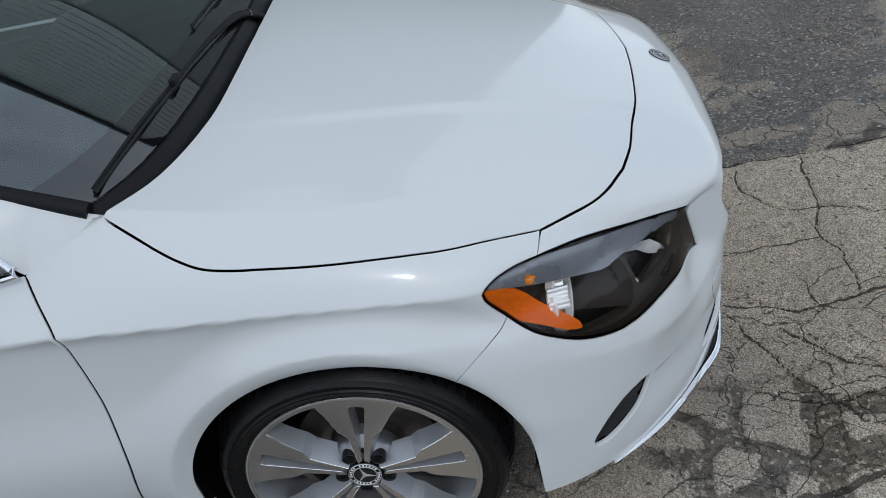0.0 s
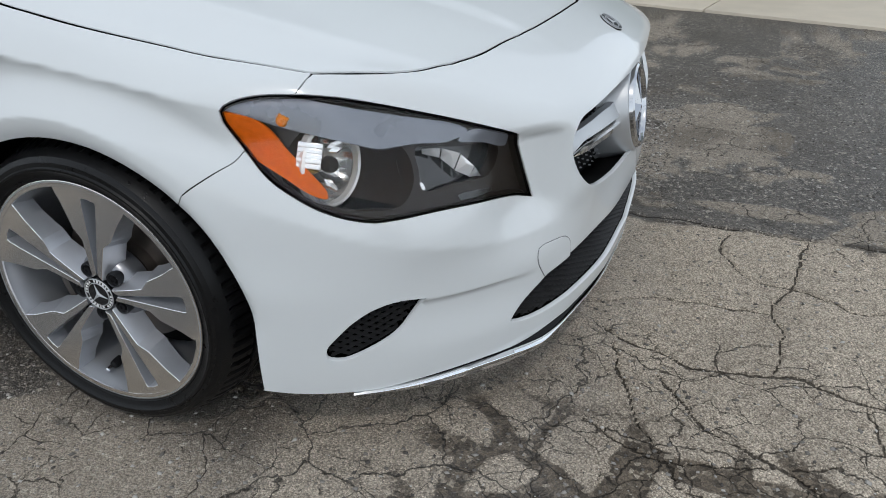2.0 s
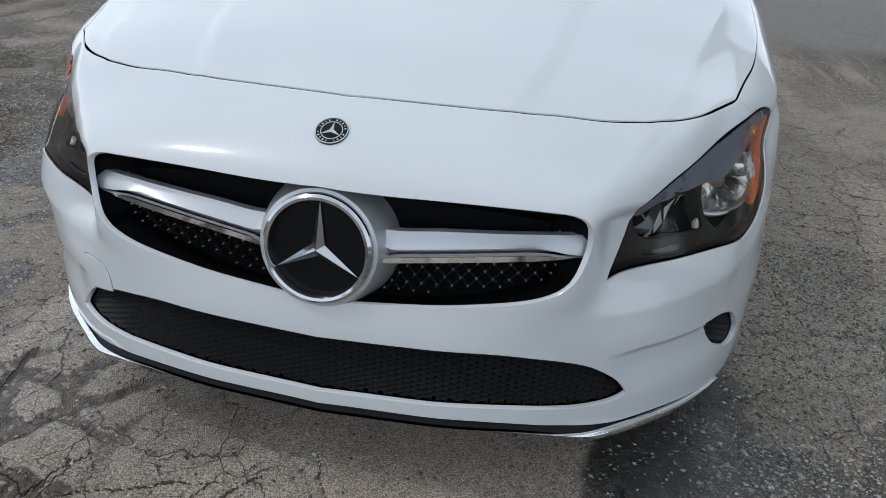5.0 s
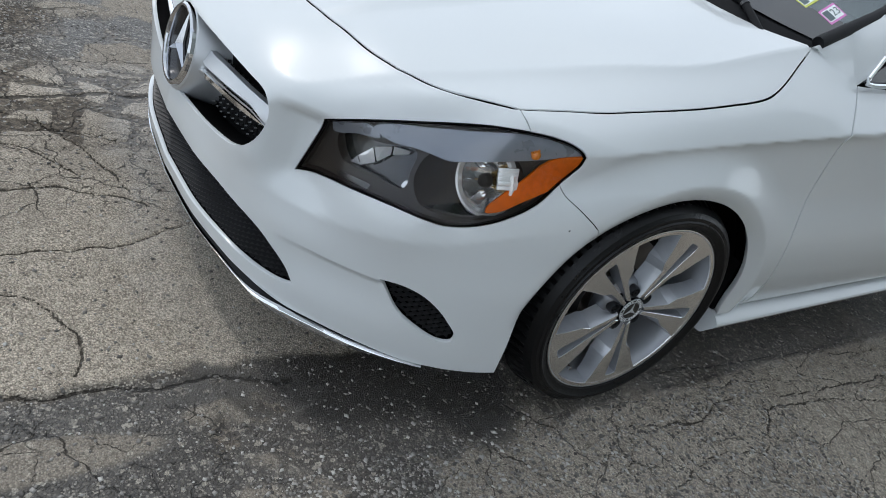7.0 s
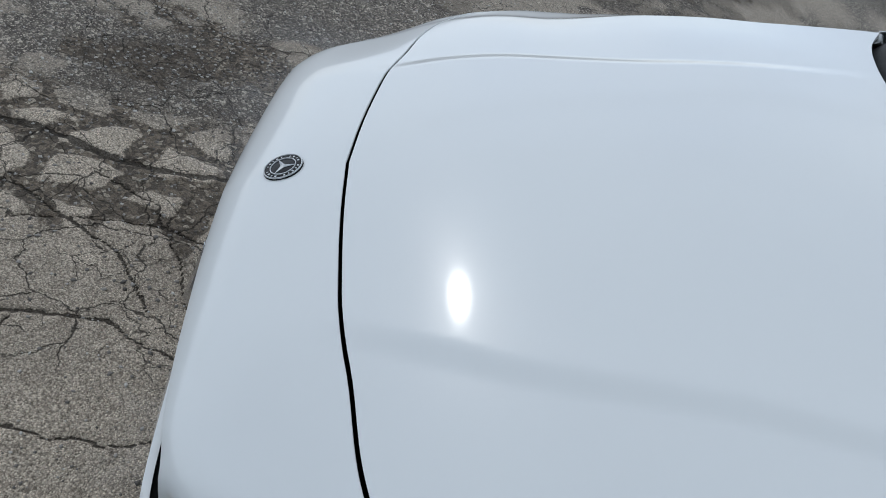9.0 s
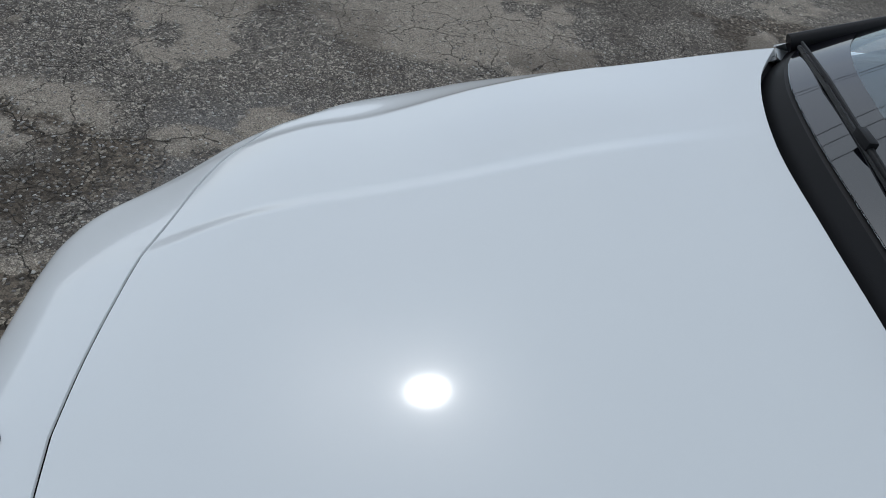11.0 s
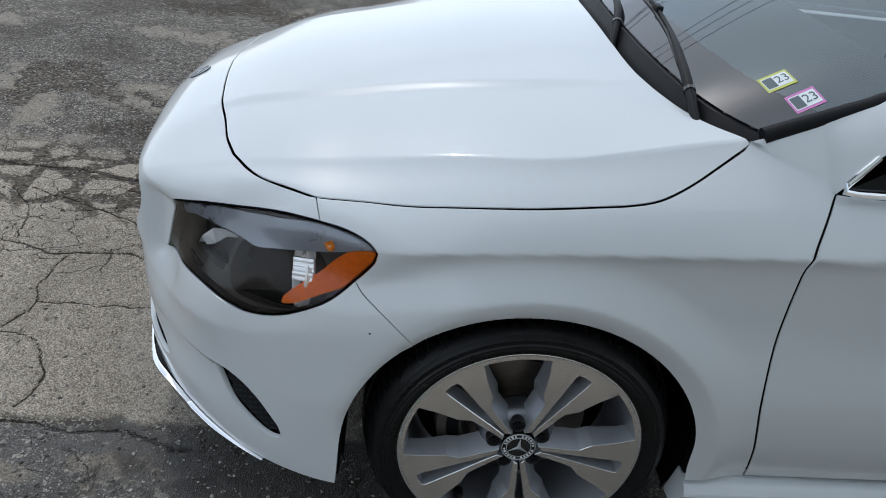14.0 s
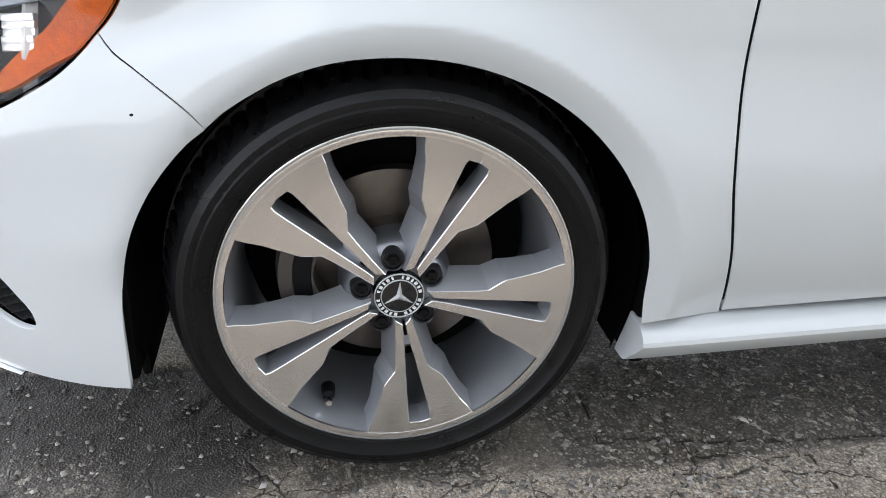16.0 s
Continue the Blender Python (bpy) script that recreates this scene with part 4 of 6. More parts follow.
def roof_edge(t, sign=1):
    x = -1.29 - 1.75 * t
    return (x, sign * (0.57 - 0.06 * t), float(pchip([-3.04, -2.6, -2.1, -1.7, -1.29], [1.08, 1.25, 1.365, 1.385, 1.355])(x)))


def roof_row(sign):
    return lambda t: roof_edge(t, sign)


verts, faces, nu, nv = [], [], 30, 20
for i in range(nu + 1):
    t = i / nu
    for j in range(nv + 1):
        s = -1 + 2 * j / nv
        x, y, z = roof_edge(t)
        verts.append((x + (0.16 if i == 0 else 0.16 * (1 - t)) * (1 - s * s), y * s, z + 0.04 * (1 - s * s)))
for i in range(nu):
    for j in range(nv):
        k = i * (nv + 1) + j
        faces.append((k, k + 1, k + nv + 2, k + nv + 1))
part_data("roof", verts, faces, PAINT, car, "white roof", sharp=60)
BELT_IN = 0.775
for sign in (1, -1):
    loft("side_window", lambda t: (-0.46 - 2.35 * t, sign * (BELT_IN - 0.06 * max(0, t - 0.75)), 0.918 + 0.065 * t), lambda t: (-1.0 - 0.29 + 0.0 - 1.5 * t if t > 0 else -1.27, sign * (0.575 - 0.05 * t), roof_edge(max(0, min(1, (0.0 + 1.5 * t) / 1.75)))[2] - 0.02), SIDEGLASS, 0.02, 24, 10, (0, sign, 0.2), label="dark side window glass")
    inner = pchip([-1.7, -1.29, -0.36, -0.28], [1.384, 1.372, 0.990, 0.953]), pchip([-1.7, -1.29, -0.36, -0.28], [0.55, 0.562, 0.714, 0.708])
    foot, foot_n = on_skin(FLANK, np.array(curve2(FLANK.to(np.array(WING_REAR)), 0.008) + [tuple(FLANK.to(np.array(WING_REAR[-1:]))[0])]))
    outer = [Vector(q) for q in foot]
    edge_n = [Vector(q) for q in foot_n]
    window = [(-0.450, 0.786, 0.916), (-0.468, 0.783, 0.945), (-0.50, 0.774, 0.985), (-0.62, 0.752, 1.06), (-0.95, 0.675, 1.222), (-1.3, 0.602, 1.338), (-1.7, 0.575, 1.365)]
    outer += [Vector(q) for q in curve2(window, 0.03)[1:]]
    n_foot = len(foot)
    lows = [-0.300 - 0.115 * k / (n_foot - 1) for k in range(n_foot)]
    rest = len(outer) - n_foot
    lows += [-0.415 - (o.x * -1 - 0.45) * (1.285 / 1.25) for o in outer[n_foot:]]
    rows = []
    for o, lx in zip(outer, lows):
        e = Vector((lx, float(inner[1](lx)), float(inner[0](lx))))
        rows.append([e.lerp(o, j / 8) + Vector((0.15, 0.45, 0.6)) * 0.007 * 4 * j / 8 * (1 - j / 8) for j in range(9)])
    G = np.array([[tuple(q) for q in r] for r in rows])
    du, dv = np.gradient(G, axis=0), np.gradient(G, axis=1)
    N = np.cross(du, dv)
    N /= np.linalg.norm(N, axis=2, keepdims=True) + 1e-9
    N[N[..., 2] < 0] *= -1
    for k in range(n_foot):
        for j in range(9):
            w = (j / 8) ** 1.5 * (1 if k < n_foot - 2 else 0.5)
            w = max(w, 1 - k / 4) if k < 4 else w
            v = N[k, j] * (1 - w) + np.array(edge_n[k]) * w
            N[k, j] = v / np.linalg.norm(v)
    tuck = G[:, 8] + [0, -0.02, -0.012]
    verts = np.concatenate([G, tuck[:, None]], 1).reshape(-1, 3) * [1, sign, 1]
    norms = np.concatenate([N, N[:, 8:]], 1).reshape(-1, 3) * [1, sign, 1]
    faces = []
    for k in range(len(rows) - 1):
        for j in range(9):
            q = (k * 10 + j, k * 10 + j + 1, k * 10 + j + 11, k * 10 + j + 10)
            faces.append(q)
    g = np.cross(verts[faces[200][1]] - verts[faces[200][0]], verts[faces[200][2]] - verts[faces[200][0]])
    if g @ norms[faces[200][0]] < 0:
        faces = [q[::-1] for q in faces]
    part_data("windscreen_pillar", verts, faces, PAINT, car, "white windscreen pillar", normals=norms)
    k = n_foot + 3
    part("pillar_seam", sweep([(q[0], sign * q[1], q[2]) for q in G[k] + N[k] * 0.0004], 0.0016, 6), SEAL, car)
    part("screen_trim", sweep([(-0.322, sign * 0.708, 0.975), (-0.5, sign * 0.694, 1.049), (-0.95, sign * 0.622, 1.250), (-1.29, sign * 0.556, 1.37)], 0.016, 10), BLACK, car, "black strip beside the windscreen")
    part("window_trim", sweep([(-0.500, sign * 0.772, 0.985), (-0.455, sign * 0.789, 0.937), (-0.452, sign * 0.794, 0.926), (-0.475, sign * 0.796, 0.924), (-0.7, sign * 0.795, 0.934), (-1.5, sign * 0.797, 0.96), (-2.6, sign * 0.775, 0.985)], 0.006, 8), CHROME, car, "bright chrome strip along the window base")
    loft("tail_side", lambda t: (-2.75 - 0.4 * t, sign * (0.76 - 0.05 * t), 0.98), lambda t: (-2.65 - 0.4 * t, sign * 0.53, roof_edge(0.78 + 0.22 * t)[2]), PAINT, 0.02, 10, 8, (0, sign, 0.3), label="white rear pillar")

# cowl, dashboard and cabin floor under the glass
verts, faces = [], []
for i in range(33):
    y = -0.72 + 1.44 * i / 32
    xb = float(pchip([0, 0.20, 0.41, 0.60, 0.711], [-0.150, -0.156, -0.175, -0.215, -0.295])(abs(y)))
    gx = float(GLASS_LOW(min(abs(y), 0.71)))
    zt = float(top_of(np.array([xb]), np.array([abs(y)]))[0])
    gz = 1.003 - 0.03 * (abs(y) / 0.71) ** 2
    verts += [(xb + 0.03, y, zt - 0.03), (xb - 0.004, y, zt - 0.018), (xb * 0.5 + gx * 0.5, y, min(zt, gz) - 0.022), (gx + 0.004, y, gz - 0.006), (gx - 0.035, y, gz + 0.012)]
for i in range(32):
    for j in range(4):
        k = i * 5 + j
        faces.append((k, k + 1, k + 6, k + 5))
part_data("scuttle", verts, faces, BLACK, car, "black plastic panel below the windscreen", sharp=30)
verts, faces = [], []
for i in range(25):
    y = -0.68 + 1.36 * i / 24
    for x, z in ((-0.30, 0.985), (-0.55, 1.0), (-0.80, 1.005), (-0.92, 0.985), (-0.95, 0.9), (-0.95, 0.5)):
        verts.append((x - 0.06 * (y / 0.7) ** 2, y, z - 0.02 * (y / 0.7) ** 2))
for i in range(24):
    for j in range(5):
        k = i * 6 + j
        faces.append((k, k + 1, k + 7, k + 6))
part_data("dashboard", verts, faces, CABIN, car, "dark dashboard", sharp=35)
bm = box(-2.9, -0.9, -0.7, 0.7, 0.42, 0.48, 0.02)
part("cabin_floor", bm, CABIN, car)
for x in (-1.55, -2.35):
    for y in (0.36, -0.36):
        bm = box(x - 0.09, x + 0.09, y - 0.24, y + 0.24, 0.48, 1.2, 0.06, 3)
        part("seat_back", bm, CABIN, car, "dark seat")


# ---- grilles ----
def behind(outer, depth, mat, name, h=0.03, label=""):
    """A dark sheet behind an opening, closing it."""
    panel(name, sheet(FRONT, shrink(outer, -0.012 * FRONT.unit), h=h, gap=0, depth=depth, fold=-depth * 0.9), mat, car, label)


behind(grille_hole, 0.085, GRILLEBLACK, "grille_backing", label="black grille backing")
behind(low_hole, 0.045, GRILLEBLACK, "lower_grille_backing", label="black lower grille backing")
behind(vent_hole, 0.04, GRILLEBLACK, "vent_backing")
behind(vent_other, 0.04, GRILLEBLACK, "vent_backing")


def lattice(name, hole, depth, du, dv, wide, skew, label, deep=0.008):
    """Crossing thin bars that fill an opening."""
    lo, hi = hole.min(0), hole.max(0)
    verts, faces, bars = [], [], []
    for fam in (1, -1):
        span = (hi[1] - lo[1]) * skew
        for c in np.arange(lo[0] - span, hi[0] + span, du):
            v = np.arange(lo[1], hi[1], dv)
            u = c + fam * skew * (v - (lo[1] + hi[1]) / 2)
            uv = np.column_stack([u, v])
            ok = inside(hole, uv)
            if ok.sum() < 2:
                continue
            nrm = np.array([1, -fam * skew])
            nrm = nrm / np.linalg.norm(nrm) * wide / 2
            bars.append((uv, nrm, ok))
    A, N = on_skin(FRONT, np.vstack([uv + nrm for uv, nrm, ok in bars]), depth)
    B = on_skin(FRONT, np.vstack([uv - nrm for uv, nrm, ok in bars]), depth)[0]
    M = (A + B) / 2 + N * deep * 0.4
    verts = np.stack([A - N * deep * 0.6, M, B - N * deep * 0.6], 1).reshape(-1, 3)
    k = 0
    for uv, nrm, ok in bars:
        for i in range(len(uv) - 1):
            if ok[i] and ok[i + 1]:
                for j in (0, 1):
                    faces.append((k + 3 * i + j, k + 3 * i + j + 1, k + 3 * i + 4 + j, k + 3 * i + 3 + j))
        k += 3 * len(uv)
    ob = part_data(name, verts, faces, MESHBLACK, car, label, sharp=20)
    ob["kind"] = "stuff"
    return ob


lattice("lower_grille_mesh", low_hole, 0.016, 0.040, 0.0035, 0.0065, 2.5, "fine black diamond mesh")
lattice("vent_mesh", vent_hole, 0.014, 0.034, 0.0035, 0.0062, 2.1, "black diamond mesh in the side vent")
lattice("vent_mesh", vent_other, 0.014, 0.034, 0.0035, 0.0062, 2.1, "black diamond mesh in the side vent")

# studs of the main grille
PIN = material("grille_stud", (0.34, 0.34, 0.35), 0.3, vary=0.1)
verts, faces, pin_faces = [], [], []
lo, hi = grille_hole.min(0), grille_hole.max(0)
row = 0
uvs = []
for v in np.arange(lo[1], hi[1], 0.019):
    row += 1
    for u in np.arange(-0.95, 0.95, 0.038):
        uvs.append((u + (0.019 if row % 2 else 0), v))
uvs = np.array(uvs)
uvs = uvs[inside(grille_hole, uvs) & (uvs[:, 1] < 0.305)]
p, n = on_skin(FRONT, uvs, 0.062)
for q, m in zip(p, n):
    side = Vector((0, 0, 1)).cross(Vector(m)).normalized()
    up = Vector(m).cross(side)
    k = len(verts)
    base = Vector(q) - Vector(m) * 0.005
    verts += [base + side * 0.0022, base + up * 0.0022, base - side * 0.0022, base - up * 0.0022, Vector(q) + side * 0.0012, Vector(q) + up * 0.0012, Vector(q) - side * 0.0012, Vector(q) - up * 0.0012]
    faces += [(k + i, k + (i + 1) % 4, k + 4 + (i + 1) % 4, k + 4 + i) for i in range(4)] + [(k + 4, k + 5, k + 6, k + 7)]
part_data("grille_studs", verts, faces, PIN, car, "rows of small studs on a black grille", sharp=20)["kind"] = "stuff"
# thin bars joining the studs
lattice("grille_mesh", np.column_stack([grille_hole[:, 0], np.minimum(grille_hole[:, 1], 0.30)]), 0.074, 0.038, 0.008, 0.005, 1.0, "black grille bars", 0.008)


# ---- ring, star and fins ----
AX = Matrix(((0, math.cos(0.15), -math.sin(0.15), 0.890), (-1, 0, 0, 0), (0, math.sin(0.15), math.cos(0.15), 0.536), (0, 0, 0, 1)))


def turned(name, profile, mat, parent, n=72, m=AX, label=""):
    v, f = lathe(profile, n)
    return part_data(name, [m @ Vector(q) for q in v], [t[::-1] for t in f], mat, parent, label, sharp=35)


badge = turned("grille_badge", [(0.088, -0.022), (0.098, -0.010), (0.104, -0.012), (0.112, -0.03), (0.120, -0.06), (0.126, -0.10)], SILVER, car, label="round silver grille badge housing")
turned("badge_ring", [(0.084, -0.022), (0.0835, -0.004), (0.086, 0.001), (0.091, 0.002), (0.096, -0.002), (0.0985, -0.012)], DARKCHROME, badge, label="chrome ring")
turned("badge_disc", [(0.0, -0.016), (0.085, -0.016), (0.087, -0.022)], EMBLEMBLACK, badge)
part("badge_star", moved(star(0.0845, 0.0135, 0.017), AX @ pose(0, -0.014, 0)), DARKCHROME, badge, "chrome three-pointed star", smooth=False)

LOWX = pchip([0.05, 0.1, 0.2, 0.3, 0.4, 0.45], [0.862, 0.860, 0.853, 0.842, 0.826, 0.812])
LOWZ = pchip([0.05, 0.1, 0.2, 0.3, 0.4, 0.45], [0.506, 0.512, 0.525, 0.537, 0.549, 0.556])
TOPZ = pchip([0.05, 0.12, 0.2, 0.3, 0.4, 0.45], [0.575, 0.573, 0.580, 0.586, 0.592, 0.594])


def fin(sign):
    body, blade = [], []
    ys = np.linspace(0.085, 0.452, 30)
    for y in ys:
        x, zl, zt = float(LOWX(y)), float(LOWZ(y)), float(TOPZ(y))
        h = zt - zl
        tip = 1 - step(0.35, 0.45, y) * 0.85
        fl = 0.014 * (1 - step(0.085, 0.13, y))
        body.append([(x - 0.036, zt - 0.016), (x - 0.030, zt - 0.003), (x - 0.016, zt - 0.003), (x - 0.004, zt - 0.4 * h), (x, zl + 0.026 * tip + fl), (x - 0.004, zl + 0.022 * tip + fl), (x - 0.02, zl + 0.008), (x - 0.036, zl + 0.012)])
        c = step(0.085, 0.13, y)
        blade.append([(x - 0.002, zl + (0.005 + 0.012 * c) * tip), (x + 0.006 * tip, zl + (0.006 + 0.008 * c) * tip), (x + 0.005 * tip, zl + 0.003), (x - 0.002, zl), (x - 0.012, zl + 0.004)])
    for name, rows, mat, label in (("grille_fin", body, SILVER, "satin silver grille fin"), ("fin_blade", blade, CHROME, "chrome edge of the grille fin")):
        m = len(rows[0])
        verts = [(x, sign * y, z) for y, r in zip(ys, rows) for x, z in r]
        faces = []
        for i in range(len(ys) - 1):
            for j in range(m - 1):
                q = (i * m + j, i * m + j + 1, (i + 1) * m + j + 1, (i + 1) * m + j)
                faces.append(q[::-1] if sign > 0 else q)
        for end in (0, len(ys) - 1):
            faces.append(tuple(end * m + j for j in range(m)))
        part_data(name, verts, faces, mat, car, label, sharp=40)


fin(1)
fin(-1)


# ---- round emblem on the nose ----
def frame_on_skin(chart, uv, depth=0.0, toward=(0, 0, 1)):
    p, n = on_skin(chart, np.array([uv], float), depth)
    n, t = Vector(n[0]), Vector(toward)
    zax = (t - n * t.dot(n)).normalized()
    xax = n.cross(zax)
    m = Matrix((xax, n, zax)).transposed().to_4x4()
    m.translation = Vector(p[0])
    return m


EM = frame_on_skin(TOP, (0.806, 0.0))
emblem = turned("bonnet_emblem", [(0.0, 0.002), (0.026, 0.002), (0.0285, 0.0012), (0.029, -0.001)], EMBLEMBLACK, car, 48, EM, "small round black emblem with a silver star")
for r in (0.0185, 0.0275):
    turned("ring", [(r - 0.0009, 0.0015), (r - 0.0006, 0.0031), (r + 0.0006, 0.0031), (r + 0.0009, 0.0015)], SILVER, emblem, 48, EM)
part("star", moved(star(0.0185, 0.0038, 0.0025), EM @ pose(0, 0.0022, 0)), SILVER, emblem, smooth=False)
for k in range(22):
    if k % 11 in (0, 5):
        continue
    a = radians(360 / 22 * k)
    c, s = math.cos(a), math.sin(a)
    bm = bmesh.new()
    bmesh.ops.create_cube(bm, size=1)
    moved(bm, EM @ Matrix(((c, 0, -s, 0.023 * c), (0, 1, 0, 0.0021), (s, 0, c, 0.023 * s), (0, 0, 0, 1))) @ Matrix.Diagonal((0.0030, 0.001, 0.0014 if k % 2 else 0.0026, 1)))
    part("print_mark", bm, SILVER, emblem)

# cover of the towing eye, on the right of the bumper
cover = outline(FRONT, [[(0.80, -0.50, 0.405), (0.79, -0.512, 0.40), (0.79, -0.515, 0.375), (0.80, -0.497, 0.335)], [(0.80, -0.497, 0.335), (0.83, -0.43, 0.352)], [(0.83, -0.43, 0.352), (0.83, -0.435, 0.385), (0.825, -0.45, 0.402), (0.80, -0.50, 0.405)]], 0.006)
panel("cover_joint", sheet(FRONT, shrink(cover, -0.0016 * FRONT.unit), h=0.012, gap=0.0, depth=-0.0005, fold=0.001), LAMPGREY, car)
panel("tow_eye_cover", sheet(FRONT, cover, h=0.012, gap=0.0, depth=-0.0016, fold=0.0022), PAINT, car, "small painted cover outlined by a thin joint")

# ---- lower lip with chrome ----
LIPX = pchip([0, 0.2, 0.35, 0.45, 0.51, 0.56, 0.607, 0.658, 0.704, 0.745, 0.77], [0.880, 0.872, 0.849, 0.823, 0.800, 0.760, 0.718, 0.668, 0.613, 0.553, 0.51])
LIPZ = pchip([0, 0.2, 0.35, 0.45, 0.517, 0.60, 0.70, 0.77], [0.190, 0.194, 0.195, 0.187, 0.174, 0.166, 0.165, 0.168])
LIPH = pchip([0, 0.40, 0.47, 0.52, 0.60, 0.70, 0.77], [0.0045, 0.005, 0.008, 0.015, 0.019, 0.012, 0.002])
ys = np.linspace(-0.77, 0.77, 121)
verts, verts2, faces = [], [], []
for y in ys:
    a = abs(y)
    x, z, h = float(LIPX(a)), float(LIPZ(a)), float(LIPH(a))
    g = math.atan2(float(LIPX(a + 0.01)) - x, 0.01)
    nx, ny = math.cos(g), -math.sin(g) * (1 if y > 0 else -1)
    slim = 0.3 + 0.6 * float(step(0.43, 0.53, a))
    for o, dz in ((-0.009, h + 0.002), (0.003, h), (0.0045, h * 0.85), (0.001, 0.0), (-0.02, -0.002)):
        o, dz = (o * slim, dz * slim) if o > -0.01 else (o, dz)
        verts.append((x + nx * o, y + ny * o, z + dz))
    for o, dz in ((-0.045, 0.03), (-0.012, 0.014 + h * 0.3), (-0.006, 0.002), (-0.03, -0.004), (-0.12, 0.01)):
        verts2.append((x + nx * o, y + ny * o, z + dz))
for i in range(len(ys) - 1):
    for j in range(4):
        faces.append((i * 5 + j, i * 5 + j + 1, i * 5 + j + 6, i * 5 + j + 5))
part_data("bumper_lip_trim", verts, faces, CHROME, car, "thin chrome trim along the lower lip", sharp=50)
part_data("bumper_lip", verts2, faces, BLACK, car, "black lower lip", sharp=50)


# ---- headlights ----
def along(line, s):
    p = np.array(line)
    d = np.r_[0, np.cumsum(np.linalg.norm(np.diff(p, axis=0), axis=1))]
    return np.array([np.interp(s * d[-1], d, p[:, k]) for k in range(2)]).T


lamp_runs = [LAMP_TOP, LAMP_TIP, LAMP_LOW, LAMP_INNER]
lamp_line = outline(FRONT, lamp_runs, 0.006)
top_edge = FRONT.to(np.array(LAMP_TOP + LAMP_TIP[1:int(len(LAMP_TIP) * 0.62)]))
low_edge = FRONT.to(np.array(LAMP_INNER[:0] + LAMP_LOW[::-1] + LAMP_TIP[::-1][1:int(len(LAMP_TIP) * 0.42)]))


def lamp_uv(s, v):
    s, v = np.atleast_1d(s).astype(float), np.atleast_1d(v).astype(float)
    return along(top_edge, s) * (1 - v)[:, None] + along(low_edge, s) * v[:, None]


def lamp_region(pts, h=0.006):
    uv = lamp_uv(*np.array(pts, float).T)
    return np.array(curve2(uv, h * FRONT.unit, True))


def lamp_sheet(pts, depth, h=0.012, fold=0.004):
    return sheet(FRONT, lamp_region(pts), h=h, gap=0, depth=depth, fold=fold)


def skirt(line, d0, d1):
    a, n = on_skin(FRONT, line, d0)
    b = on_skin(FRONT, shrink(line, 0.004 * FRONT.unit), d1)[0]
    k = len(line)
    return np.vstack([a, b]), [(i, (i + 1) % k, k + (i + 1) % k, k + i) for i in range(k)]


def rim_strip(line, w0, w1, depth):
    a, n = on_skin(FRONT, shrink(line, w0 * FRONT.unit), depth)
    b, m = on_skin(FRONT, shrink(line, w1 * FRONT.unit), depth + 0.001)
    k = len(line)
    return np.vstack([a, b]), [(i, (i + 1) % k, k + (i + 1) % k, k + i) for i in range(k)], np.vstack([n, m])


BULBGLASS = glass_material("bulb_glass", (0.9, 0.9, 0.9), 0.0)
GOLD = material("bulb_gold", (0.75, 0.5, 0.18), 0.25, metal=0.8, vary=0.1)


BROW = [(1.431, 0.424), (1.378, 0.4475), (1.283, 0.4565), (1.170, 0.4425), (1.039, 0.4185), (0.905, 0.389), (0.885, 0.374), (0.936, 0.358), (1.010, 0.361), (1.0585, 0.359), (1.096, 0.357), (1.1475, 0.3665), (1.213, 0.378), (1.285, 0.392), (1.341, 0.405), (1.393, 0.417)]
LENS_STREAK = [(0.875, 0.376), (0.791, 0.352), (0.775, 0.3412), (0.781, 0.329), (0.852, 0.3435), (0.910, 0.357)]
AMBER_EDGE = [(1.428, 0.4155), (1.402, 0.4165), (1.352, 0.4075), (1.325, 0.389), (1.288, 0.352), (1.247, 0.3155), (1.210, 0.272), (1.209, 0.260), (1.240, 0.267), (1.300, 0.304), (1.374, 0.345), (1.428, 0.379), (1.436, 0.403)]
RECESS = [(1.010, 0.352), (0.902, 0.343), (0.792, 0.324), (0.801, 0.283), (0.818, 0.267), (0.909, 0.268), (1.000, 0.267), (1.005, 0.306)]
SHINE = [(0.996, 0.351), (0.945, 0.348), (0.889, 0.329), (0.853, 0.293), (0.835, 0.266), (0.859, 0.270), (0.902, 0.293), (0.943, 0.324), (0.989, 0.340)]
SHARD = [(1.022, 0.290), (0.995, 0.281), (0.989, 0.269), (1.016, 0.261)]
REFLECTION_STRIP = [(0.917, 0.242), (0.816, 0.235), (0.813, 0.230), (0.911, 0.230)]


def patch_of(uv, depth, h=0.01, fold=0.004, closed=True):
    return sheet(FRONT, np.array(curve2(uv, 0.006 * FRONT.unit, True)), h=h, gap=0, depth=depth, fold=fold)


BOWL = Vector((0.447, 0.686, 0.594))
BOWL_AX = Vector((0.965, 0.22, 0.12)).normalized()
up = (Vector((0, 0, 1)) - BOWL_AX * BOWL_AX.z).normalized()
BOWL_M = Matrix((BOWL_AX.cross(up), BOWL_AX, up)).transposed().to_4x4()
BOWL_M.translation = BOWL
BOWL_M = BOWL_M @ Matrix.Diagonal((1.24, 1.1, 1.24, 1))
# the opening in the bezel ahead of the bowl, wider towards the outer side
bowl_ring, hole3 = [], []
